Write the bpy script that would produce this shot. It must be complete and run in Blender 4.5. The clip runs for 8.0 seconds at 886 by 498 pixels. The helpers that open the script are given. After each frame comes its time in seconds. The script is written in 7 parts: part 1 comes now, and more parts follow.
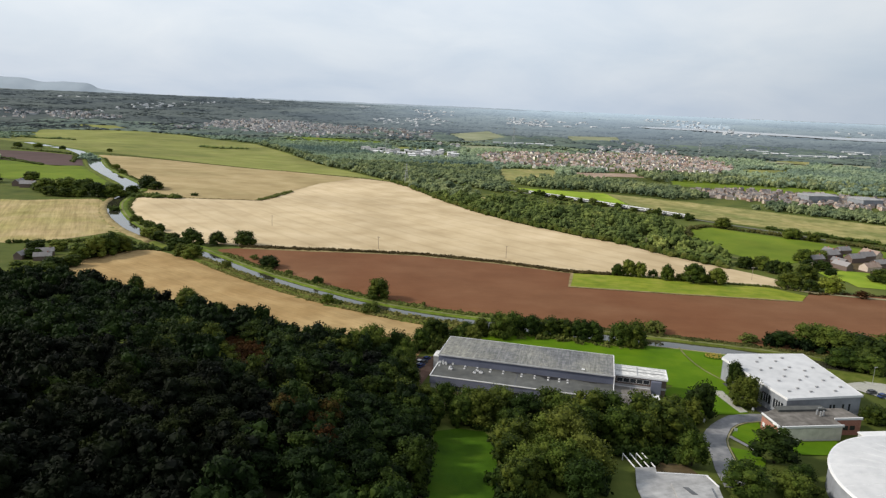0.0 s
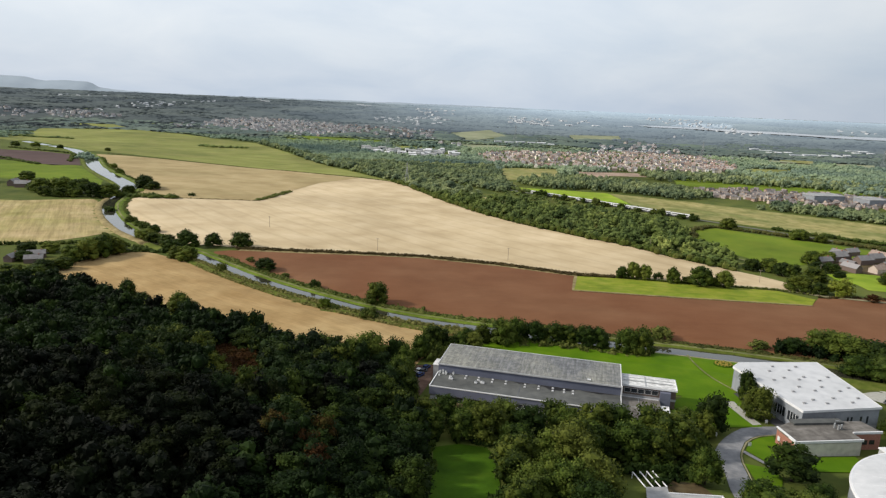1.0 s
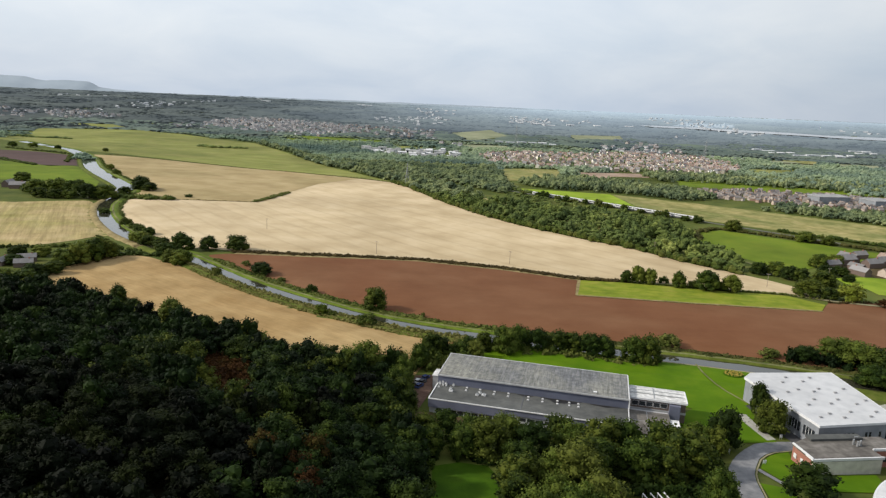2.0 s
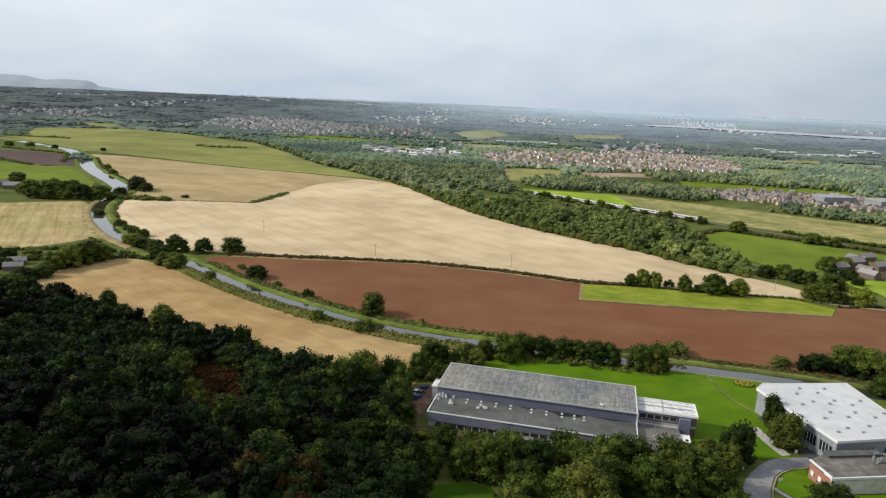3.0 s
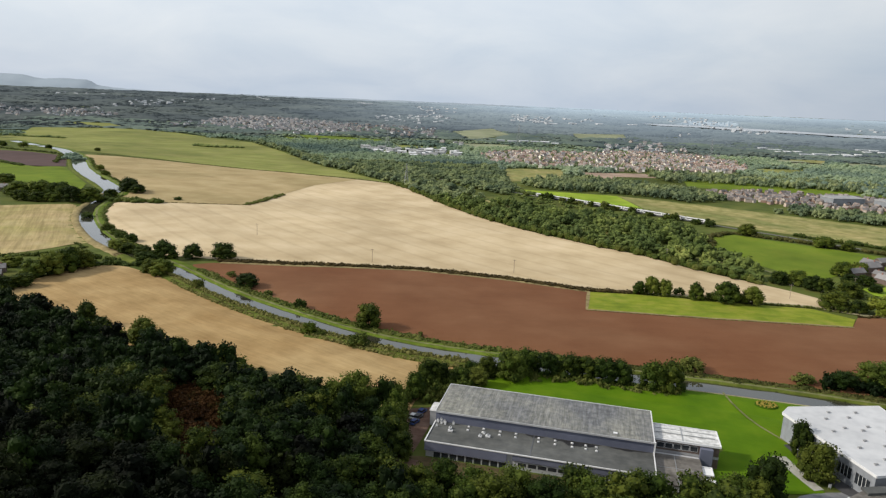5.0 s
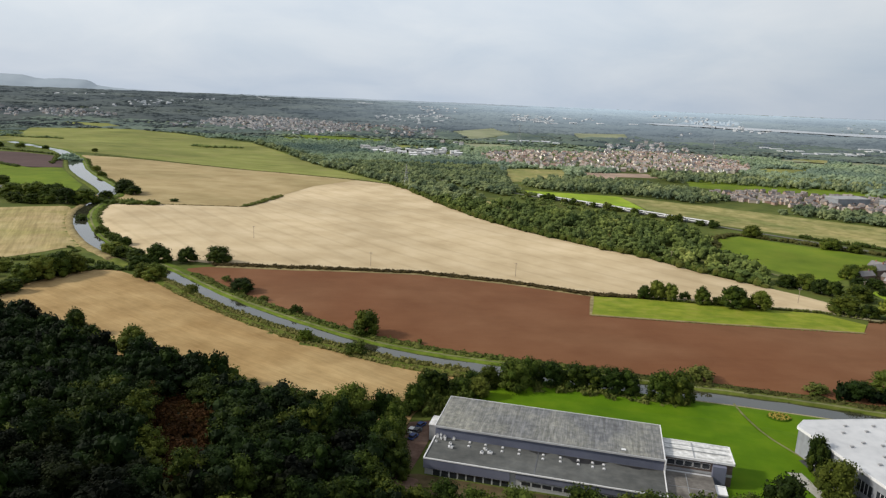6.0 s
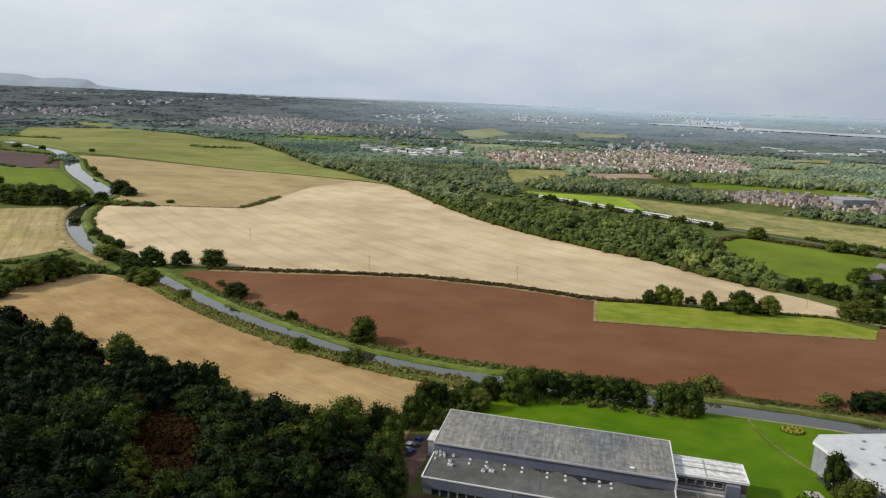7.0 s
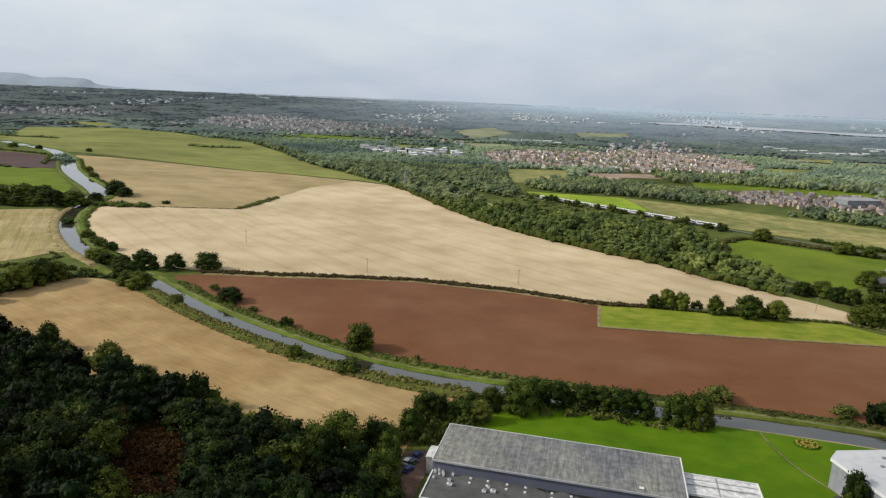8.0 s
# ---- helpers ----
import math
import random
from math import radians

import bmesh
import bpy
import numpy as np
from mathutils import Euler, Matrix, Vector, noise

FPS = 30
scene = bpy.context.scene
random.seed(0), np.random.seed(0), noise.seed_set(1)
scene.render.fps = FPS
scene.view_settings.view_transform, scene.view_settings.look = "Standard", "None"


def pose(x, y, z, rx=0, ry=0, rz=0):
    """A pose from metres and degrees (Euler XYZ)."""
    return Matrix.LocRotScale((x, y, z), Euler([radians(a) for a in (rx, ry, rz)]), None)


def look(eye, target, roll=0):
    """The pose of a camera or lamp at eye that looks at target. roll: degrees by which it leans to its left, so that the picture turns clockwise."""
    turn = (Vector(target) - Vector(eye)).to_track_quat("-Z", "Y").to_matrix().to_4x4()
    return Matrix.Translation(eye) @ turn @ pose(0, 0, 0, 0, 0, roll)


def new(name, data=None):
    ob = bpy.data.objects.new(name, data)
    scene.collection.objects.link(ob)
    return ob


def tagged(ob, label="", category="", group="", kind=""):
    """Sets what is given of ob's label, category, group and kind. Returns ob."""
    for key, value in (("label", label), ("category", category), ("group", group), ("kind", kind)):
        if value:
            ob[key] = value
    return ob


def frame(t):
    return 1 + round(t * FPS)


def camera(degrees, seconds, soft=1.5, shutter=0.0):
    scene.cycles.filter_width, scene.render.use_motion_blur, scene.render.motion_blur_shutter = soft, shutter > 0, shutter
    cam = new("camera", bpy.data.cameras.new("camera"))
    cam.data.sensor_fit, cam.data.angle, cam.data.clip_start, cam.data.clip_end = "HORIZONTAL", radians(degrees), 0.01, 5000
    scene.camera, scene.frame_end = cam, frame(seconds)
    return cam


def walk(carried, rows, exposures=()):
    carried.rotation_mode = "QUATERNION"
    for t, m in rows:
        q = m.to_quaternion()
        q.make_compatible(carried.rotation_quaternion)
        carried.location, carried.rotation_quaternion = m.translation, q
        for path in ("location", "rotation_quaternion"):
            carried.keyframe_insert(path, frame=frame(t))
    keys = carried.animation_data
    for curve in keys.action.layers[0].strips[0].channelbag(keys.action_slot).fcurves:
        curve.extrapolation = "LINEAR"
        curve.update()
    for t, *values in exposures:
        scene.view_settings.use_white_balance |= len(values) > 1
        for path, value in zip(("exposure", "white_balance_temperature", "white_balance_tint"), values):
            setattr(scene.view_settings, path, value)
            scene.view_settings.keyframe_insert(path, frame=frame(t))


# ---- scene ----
cam = camera(66.2, 8.0, soft=1.3)
PATH = [
    (0, (-0.362, -5.454, 102.705), (-0.407, -3.5, 102.283), 2.4),
    (0.5, (-0.353, -0.317, 102.713), (-0.401, 1.637, 102.289), 2.4),
    (1, (-0.342, 4.807, 102.742), (-0.39, 6.761, 102.316), 2.4),
    (1.5, (-0.331, 9.886, 102.788), (-0.38, 11.84, 102.362), 2.4),
    (3, (-0.384, 24.878, 103.034), (-0.436, 26.831, 102.605), 2.4),
    (3.5, (-0.414, 29.806, 103.088), (-0.466, 31.759, 102.658), 2.4),
    (4, (-0.459, 34.63, 103.13), (-0.512, 36.583, 102.7), 2.4),
    (4.5, (-0.497, 39.367, 103.168), (-0.55, 41.319, 102.737), 2.4),
    (6, (-0.645, 53.599, 103.464), (-0.7, 55.551, 103.031), 2.3),
    (6.5, (-0.67, 58.39, 103.508), (-0.725, 60.342, 103.074), 2.4),
    (7, (-0.684, 63.214, 103.542), (-0.74, 65.166, 103.108), 2.3),
    (7.5, (-0.704, 68.114, 103.576), (-0.761, 70.065, 103.14), 2.3),
    (8, (-0.684, 73.042, 103.602), (-0.741, 74.993, 103.166), 2.3),
]
walk(cam, [(t, look(eye, target, roll)) for t, eye, target, roll in PATH], [(0.0, 0.04), (3.5, 0.02), (6.0, -0.07), (8.0, -0.14)])

# ---- world, sun, exposure ----
SUN_AZ, SUN_EL = radians(182), radians(33)      # the sun stands over the west side of the fields
world = bpy.data.worlds.new("overcast_sky")
scene.world = world
world.use_nodes = True
wn, wl = world.node_tree.nodes, world.node_tree.links
wn.clear()


def wnode(kind, **props):
    n = wn.new(kind)
    for k, v in props.items():
        n.inputs[k.replace("_", " ")].default_value = v
    return n


sky = wn.new("ShaderNodeTexSky")
sky.sky_type, sky.sun_disc = "NISHITA", False
sky.sun_elevation, sky.sun_rotation = SUN_EL, radians(272)
sky.air_density, sky.dust_density = 1.0, 3.0
skyscale = wn.new("ShaderNodeVectorMath")
skyscale.operation = "SCALE"
skyscale.inputs["Scale"].default_value = 0.10
wl.new(sky.outputs["Color"], skyscale.inputs[0])
coord = wn.new("ShaderNodeTexCoord")
sep = wn.new("ShaderNodeSeparateXYZ")
wl.new(coord.outputs["Generated"], sep.inputs[0])


def wmath(op, a, b=None):
    n = wn.new("ShaderNodeMath")
    n.operation = op
    for i, v in enumerate((a, b)):
        if v is None:
            continue
        if isinstance(v, (int, float)):
            n.inputs[i].default_value = v
        else:
            wl.new(v, n.inputs[i])
    return n.outputs[0]


rise = wmath("ADD", wmath("MAXIMUM", sep.outputs["Z"], 0.0), 0.30)
flat = wn.new("ShaderNodeCombineXYZ")
wl.new(wmath("DIVIDE", sep.outputs["X"], rise), flat.inputs[0])
wl.new(wmath("DIVIDE", sep.outputs["Y"], rise), flat.inputs[1])
cloud = wnode("ShaderNodeTexNoise", Scale=1.5, Detail=5.0, Roughness=0.55, Distortion=0.35)
wl.new(flat.outputs[0], cloud.inputs["Vector"])
shade = wn.new("ShaderNodeValToRGB")
shade.color_ramp.elements[0].position, shade.color_ramp.elements[1].position = 0.30, 0.72
shade.color_ramp.elements[0].color = (0.775, 0.845, 0.93, 1)
shade.color_ramp.elements[1].color = (1.0, 1.015, 1.03, 1)
wl.new(cloud.outputs["Fac"], shade.inputs[0])
# an overcast sky is paler near the horizon and brighter overhead
low = wn.new("ShaderNodeValToRGB")
for el, (p, c) in zip((low.color_ramp.elements[0], low.color_ramp.elements[1], low.color_ramp.elements.new(0.14)), ((0.0, (0.76, 0.82, 0.90, 1)), (0.60, (0.76, 0.76, 0.76, 1)), (0.14, (0.95, 0.98, 1.01, 1)))):
    el.position, el.color = p, c
wl.new(sep.outputs["Z"], low.inputs[0])
tone = wn.new("ShaderNodeMix")
tone.data_type, tone.blend_type = "RGBA", "MULTIPLY"
tone.inputs["Factor"].default_value = 1.0
wl.new(shade.outputs[0], tone.inputs["A"])
wl.new(low.outputs[0], tone.inputs["B"])
side = wn.new("ShaderNodeMapRange")
side.interpolation_type = "SMOOTHSTEP"
for key, v in (("From Min", 0.05), ("From Max", 0.65), ("To Min", 1.0), ("To Max", 0.82)):
    side.inputs[key].default_value = v
wl.new(sep.outputs["X"], side.inputs["Value"])
sided = wn.new("ShaderNodeVectorMath")
sided.operation = "SCALE"
wl.new(tone.outputs["Result"], sided.inputs[0])
wl.new(side.outputs["Result"], sided.inputs["Scale"])
mixed = wn.new("ShaderNodeMix")
mixed.data_type = "RGBA"
mixed.inputs["Factor"].default_value = 0.82
wl.new(skyscale.outputs[0], mixed.inputs["A"])
wl.new(sided.outputs[0], mixed.inputs["B"])
back = wnode("ShaderNodeBackground", Strength=1.0)
wl.new(mixed.outputs["Result"], back.inputs["Color"])
wl.new(back.outputs[0], wn.new("ShaderNodeOutputWorld").inputs["Surface"])

sun = new("sun", bpy.data.lights.new("sun", "SUN"))
sun.data.energy, sun.data.angle, sun.data.color = 4.2, radians(4), (1.0, 0.93, 0.82)
sun.matrix_world = look((-300 * math.cos(SUN_EL), -20, 300 * math.sin(SUN_EL)), (0, 0, 0))
scene.view_settings.exposure = 0.0


# ---- materials ----
def material(name, stops, scale=1.0, rough=0.85, bump=0.0, bump_scale=4.0, wide=None, stripes=None, streaks=None, metal=0.0, leaf=0.0, sheen=0.0, island=0.0, spec=0.08, coat=0.0, tree=0.0):
    """Colour from a noise of that scale through the stops; wide: (scale, dark, light) of broad patches; stripes: (angle, metres, strength)."""
    m = bpy.data.materials.new(name)
    m.use_nodes = True
    nodes, links = m.node_tree.nodes, m.node_tree.links
    p = nodes["Principled BSDF"]
    p.inputs["Roughness"].default_value, p.inputs["Metallic"].default_value = rough, metal
    p.inputs["Specular IOR Level"].default_value = spec
    p.inputs["Coat Weight"].default_value = coat
    tc = nodes.new("ShaderNodeTexCoord")
    n = nodes.new("ShaderNodeTexNoise")
    n.inputs["Scale"].default_value, n.inputs["Detail"].default_value, n.inputs["Roughness"].default_value = scale, 6, 0.6
    links.new(tc.outputs["Object"], n.inputs["Vector"])
    ramp = nodes.new("ShaderNodeValToRGB")
    els = ramp.color_ramp.elements
    while len(els) < len(stops):
        els.new(0.5)
    for i, c in enumerate(stops):
        els[i].position, els[i].color = 0.28 + 0.44 * i / max(1, len(stops) - 1), (*c, 1)
    fac = n.outputs["Fac"]
    if island:
        geo, info = nodes.new("ShaderNodeNewGeometry"), nodes.new("ShaderNodeObjectInfo")
        a = nodes.new("ShaderNodeMath")
        a.operation = "MULTIPLY_ADD"
        links.new(geo.outputs["Random Per Island"], a.inputs[0])
        a.inputs[1].default_value = island
        links.new(fac, a.inputs[2])
        b = nodes.new("ShaderNodeMath")
        b.operation = "MULTIPLY_ADD"
        links.new(info.outputs["Random"], b.inputs[0])
        b.inputs[1].default_value = tree or island * 1.6
        links.new(a.outputs[0], b.inputs[2])
        c = nodes.new("ShaderNodeMath")
        c.operation = "SUBTRACT"
        links.new(b.outputs[0], c.inputs[0])
        c.inputs[1].default_value = 0.5 * (island + (tree or island * 1.6))
        fac = c.outputs[0]
    links.new(fac, ramp.inputs[0])
    colour = ramp.outputs[0]

    def times(col, value):
        x = nodes.new("ShaderNodeMix")
        x.data_type, x.blend_type = "RGBA", "MULTIPLY"
        x.inputs["Factor"].default_value = 1
        links.new(col, x.inputs["A"])
        links.new(value, x.inputs["B"])
        return x.outputs["Result"]

    if wide:
        w = nodes.new("ShaderNodeTexNoise")
        w.inputs["Scale"].default_value, w.inputs["Detail"].default_value, w.inputs["Distortion"].default_value = wide[0], 3, 0.6
        links.new(tc.outputs["Object"], w.inputs["Vector"])
        r = nodes.new("ShaderNodeValToRGB")
        r.color_ramp.elements[0].position, r.color_ramp.elements[1].position = 0.35, 0.65
        r.color_ramp.elements[0].color = (*([wide[1]] * 3 if isinstance(wide[1], (int, float)) else wide[1]), 1)
        r.color_ramp.elements[1].color = (*([wide[2]] * 3 if isinstance(wide[2], (int, float)) else wide[2]), 1)
        links.new(w.outputs["Fac"], r.inputs[0])
        colour = times(colour, r.outputs[0])
    for angle, metres, strength, *narrow in stripes or ():
        mp = nodes.new("ShaderNodeMapping")
        mp.inputs["Rotation"].default_value = (0, 0, radians(-angle))
        links.new(tc.outputs["Object"], mp.inputs["Vector"])
        wv = nodes.new("ShaderNodeTexWave")
        wv.bands_direction = "Y"
        wv.inputs["Scale"].default_value = 0.314 / metres
        wv.inputs["Distortion"].default_value, wv.inputs["Detail"].default_value, wv.inputs["Detail Scale"].default_value = 2.5, 3, 0.4
        links.new(mp.outputs[0], wv.inputs["Vector"])
        r = nodes.new("ShaderNodeValToRGB")
        r.color_ramp.elements[0].color = (1 - strength, 1 - strength, 1 - strength * 1.15, 1)
        r.color_ramp.elements[1].color = (1, 1, 1, 1)
        if narrow:
            r.color_ramp.elements[1].position = narrow[0]
        links.new(wv.outputs["Fac"], r.inputs[0])
        colour = times(colour, r.outputs[0])
    for angle, fine, strength in streaks or ():
        mp = nodes.new("ShaderNodeMapping")
        mp.vector_type = "TEXTURE"
        mp.inputs["Rotation"].default_value, mp.inputs["Scale"].default_value = (0, 0, radians(angle)), (14, 1, 1)
        links.new(tc.outputs["Object"], mp.inputs["Vector"])
        sn = nodes.new("ShaderNodeTexNoise")
        sn.inputs["Scale"].default_value, sn.inputs["Detail"].default_value, sn.inputs["Roughness"].default_value = fine, 4, 0.65
        links.new(mp.outputs[0], sn.inputs["Vector"])
        r = nodes.new("ShaderNodeValToRGB")
        r.color_ramp.elements[0].position, r.color_ramp.elements[1].position = 0.34, 0.66
        r.color_ramp.elements[0].color = (1 - strength, 1 - strength, 1 - strength * 1.1, 1)
        r.color_ramp.elements[1].color = (1 + strength * 0.5, 1 + strength * 0.5, 1 + strength * 0.5, 1)
        links.new(sn.outputs["Fac"], r.inputs[0])
        colour = times(colour, r.outputs[0])
    links.new(colour, p.inputs["Base Color"])
    if sheen:
        p.inputs["Sheen Weight"].default_value, p.inputs["Sheen Roughness"].default_value = sheen, 0.6
    if bump:
        bn = nodes.new("ShaderNodeTexNoise")
        bn.inputs["Scale"].default_value, bn.inputs["Detail"].default_value = bump_scale, 5
        links.new(tc.outputs["Object"], bn.inputs["Vector"])
        bp = nodes.new("ShaderNodeBump")
        bp.inputs["Strength"].default_value, bp.inputs["Distance"].default_value = bump, 0.3
        links.new(bn.outputs["Fac"], bp.inputs["Height"])
        links.new(bp.outputs[0], p.inputs["Normal"])
    if leaf:
        tr = nodes.new("ShaderNodeBsdfTranslucent")
        links.new(colour, tr.inputs["Color"])
        mx = nodes.new("ShaderNodeMixShader")
        mx.inputs[0].default_value = leaf
        links.new(p.outputs[0], mx.inputs[1])
        links.new(tr.outputs[0], mx.inputs[2])
        links.new(mx.outputs[0], nodes["Material Output"].inputs["Surface"])
    return m


M_GROUND = material("rough_grass", [(0.0438, 0.06, 0.0128), (0.075, 0.095, 0.02), (0.1063, 0.11, 0.028)], 0.05, 0.9, 0.4, 0.5, wide=(0.006, 0.7, 1.15))
M_STUBBLE = material("pale_straw_stubble", [(0.3879, 0.3044, 0.1888), (0.4644, 0.3739, 0.2425), (0.5268, 0.4328, 0.2974)], 0.035, 0.9, 0.25, 1.5, wide=(0.005, (0.84, 0.82, 0.78), (1.08, 1.07, 1.05)), stripes=[(-47.4, 20, 0.085, 0.12)], streaks=[(-47.4, 0.35, 0.03), (-56, 0.05, 0.05)])
M_STUBBLE_NEAR = material("golden_straw_stubble", [(0.2695, 0.1843, 0.0860), (0.3381, 0.2394, 0.1170), (0.4018, 0.2945, 0.1514)], 0.06, 0.9, 0.3, 1.5, wide=(0.014, (0.84, 0.77, 0.68), (1.06, 1.06, 1.05)), stripes=[(-32, 3.1, 0.04), (-32, 19, 0.04, 0.12)], streaks=[(-32, 1.5, 0.11), (-40, 0.22, 0.09)])
M_STUBBLE_LEFT = material("streaked_straw_stubble", [(0.2667, 0.2085, 0.1080), (0.3443, 0.2735, 0.1512), (0.4025, 0.3317, 0.1980)], 0.05, 0.9, 0.3, 1.5, wide=(0.02, (0.78, 0.86, 0.58), (1.08, 1.05, 1.0)), stripes=[(-62, 9, 0.10, 0.3)], streaks=[(-62, 0.5, 0.20), (-62, 0.16, 0.16)])
M_SOIL = material("red_brown_soil", [(0.1198, 0.0553, 0.0269), (0.1431, 0.0695, 0.0352), (0.1664, 0.0857, 0.0453)], 0.03, 0.92, 0.4, 1.2, wide=(0.008, (0.94, 0.82, 0.76), (1.05, 1.05, 1.05)), stripes=[(8, 22, 0.02, 0.1)], streaks=[(8, 0.6, 0.03)])
M_SOIL_FAR = material("purple_brown_soil", [(0.066, 0.044, 0.042), (0.088, 0.058, 0.054)], 0.04, 0.92, wide=(0.01, 0.85, 1.1))
M_PASTURE = material("dry_pasture_grass", [(0.1366, 0.1568, 0.0400), (0.1792, 0.1904, 0.0530), (0.2240, 0.2184, 0.0750)], 0.02, 0.9, 0.2, 1.0, wide=(0.006, 0.82, 1.12), stripes=[(-15, 24, 0.04)], streaks=[(-15, 0.12, 0.20)])
M_BRIGHT = material("bright_green_grass", [(0.1444, 0.2255, 0.0176), (0.2035, 0.2845, 0.0242), (0.2612, 0.3194, 0.0396)], 0.05, 0.9, 0.2, 1.5, wide=(0.015, 0.82, 1.1))
M_MEADOW = material("green_meadow", [(0.0780, 0.1164, 0.0092), (0.1041, 0.1490, 0.0127), (0.1352, 0.1677, 0.0173)], 0.04, 0.9, 0.2, 1.0, wide=(0.012, 0.82, 1.1))
M_TAN = material("seeded_tan_meadow", [(0.150, 0.152, 0.050), (0.235, 0.220, 0.086), (0.330, 0.290, 0.140)], 0.11, 0.9, 0.2, 1.0, wide=(0.018, (0.66, 0.76, 0.62), (1.14, 1.08, 1.08)), streaks=[(-35, 0.06, 0.18)])
M_LAWN = material("mown_lawn", [(0.0535, 0.115, 0.0022), (0.0690, 0.138, 0.0032), (0.0900, 0.155, 0.0052)], 0.10, 0.9, 0.2, 3.0, wide=(0.030, (0.82, 0.86, 0.8), (1.10, 1.04, 1.0)), streaks=[(-12, 0.25, 0.07)])
M_GLADE = material("shaded_lush_grass", [(0.0254, 0.0623, 0.0018), (0.0369, 0.0836, 0.0028), (0.0525, 0.0984, 0.0045)], 0.15, 0.9, 0.3, 2.0, wide=(0.05, 0.75, 1.12))
M_BANK = material("canal_bank_grass", [(0.053, 0.0734, 0.0105), (0.0812, 0.101, 0.0167), (0.1248, 0.1285, 0.0334)], 0.25, 0.9, 0.4, 2.0, wide=(0.05, 0.75, 1.15))
M_PATH = material("trodden_towpath", [(0.20, 0.185, 0.10), (0.27, 0.245, 0.15)], 0.6, 0.9, wide=(0.06, 0.8, 1.1))
M_TOWPATH = material("grassy_towpath", [(0.0978, 0.1100, 0.0382), (0.1403, 0.1452, 0.0595), (0.1785, 0.1760, 0.0850)], 0.4, 0.9, wide=(0.05, 0.75, 1.1))
M_EARTH = material("trodden_brown_earth", [(0.048, 0.040, 0.020), (0.085, 0.062, 0.032), (0.105, 0.085, 0.045)], 0.3, 0.9, 0.2, 3, wide=(0.1, 0.75, 1.1))
M_TARMAC = material("dark_patched_tarmac", [(0.05, 0.05, 0.053), (0.075, 0.075, 0.078)], 0.4, 0.85, wide=(0.08, 0.8, 1.1))
M_LOWROOF = material("grey_mineral_felt", [(0.0700, 0.0735, 0.0735), (0.0930, 0.0960, 0.0935), (0.1180, 0.1200, 0.1150)], 0.35, 0.8, 0.1, 4, wide=(0.07, 0.78, 1.10), streaks=[(0, 0.5, 0.10)])
M_BROWNROOF = material("stained_brown_felt", [(0.075, 0.068, 0.062), (0.135, 0.125, 0.115), (0.20, 0.185, 0.172)], 0.35, 0.8, 0.1, 4, wide=(0.12, 0.7, 1.1), streaks=[(10, 0.6, 0.2)])
M_STUBBLE_UPPER = material("brownish_straw_stubble", [(0.2592, 0.1946, 0.0981), (0.3186, 0.2491, 0.1311), (0.3780, 0.3047, 0.1694)], 0.03, 0.9, 0.25, 1.5, wide=(0.008, (0.84, 0.84, 0.78), (1.08, 1.07, 1.06)), streaks=[(-20, 0.25, 0.07)])
M_LEAF_FIELD = material("hedgerow_oak_leaves", [(0.0238, 0.0396, 0.0059), (0.0643, 0.0882, 0.0119), (0.1175, 0.1350, 0.0225)], 0.14, 0.65, leaf=0.18, island=0.32)
M_ANNEX = material("brown_grey_brick", [(0.115, 0.085, 0.072), (0.165, 0.125, 0.108)], 2.0, 0.9, 0.2, 8)
M_PANEL = material("blue_grey_wall_panel", [(0.20, 0.215, 0.24), (0.265, 0.28, 0.305)], 0.4, 0.55, wide=(0.1, 0.88, 1.06), stripes=[(90, 0.5, 0.08)])
M_CREAM = material("cream_painted_wall", [(0.50, 0.48, 0.42), (0.62, 0.60, 0.53)], 0.6, 0.7, wide=(0.2, 0.8, 1.06))
M_UNCUT = material("uncut_yellow_grass", [(0.110, 0.150, 0.014), (0.165, 0.200, 0.020), (0.225, 0.225, 0.042)], 0.12, 0.9, 0.3, 1.5, wide=(0.05, (0.86, 0.92, 0.8), (1.1, 1.06, 1.0)), streaks=[(0, 0.3, 0.15)])
M_GREYROOF = material("worn_grey_membrane", [(0.225, 0.226, 0.23), (0.295, 0.296, 0.30), (0.36, 0.36, 0.36)], 0.4, 0.6, wide=(0.1, 0.82, 1.06), streaks=[(20, 0.6, 0.14)])
M_REED = material("reeds_and_brambles", [(0.0621, 0.0702, 0.0175), (0.1107, 0.1188, 0.0297), (0.1755, 0.1647, 0.054)], 0.15, 0.75, leaf=0.15, island=0.32)
M_BUSH = material("fresh_bush_leaves", [(0.055, 0.080, 0.008), (0.105, 0.135, 0.014), (0.155, 0.175, 0.026)], 0.2, 0.65, leaf=0.2, island=0.3)
M_YARD = material("worn_red_paving", [(0.095, 0.055, 0.042), (0.135, 0.085, 0.065), (0.165, 0.115, 0.09)], 0.4, 0.9, 0.2, 4, wide=(0.1, 0.75, 1.1))
M_WATER = material("still_canal_water", [(0.026, 0.026, 0.017), (0.040, 0.039, 0.027)], 0.05, 0.02, 0.012, 0.9, spec=0.5)
M_VERGE = material("lush_towpath_grass", [(0.0600, 0.0924, 0.0104), (0.0880, 0.1260, 0.0144), (0.1240, 0.1512, 0.0256)], 0.25, 0.9, 0.4, 2.0, wide=(0.05, 0.75, 1.15))
M_WATER.node_tree.nodes["Principled BSDF"].inputs["IOR"].default_value = 1.85
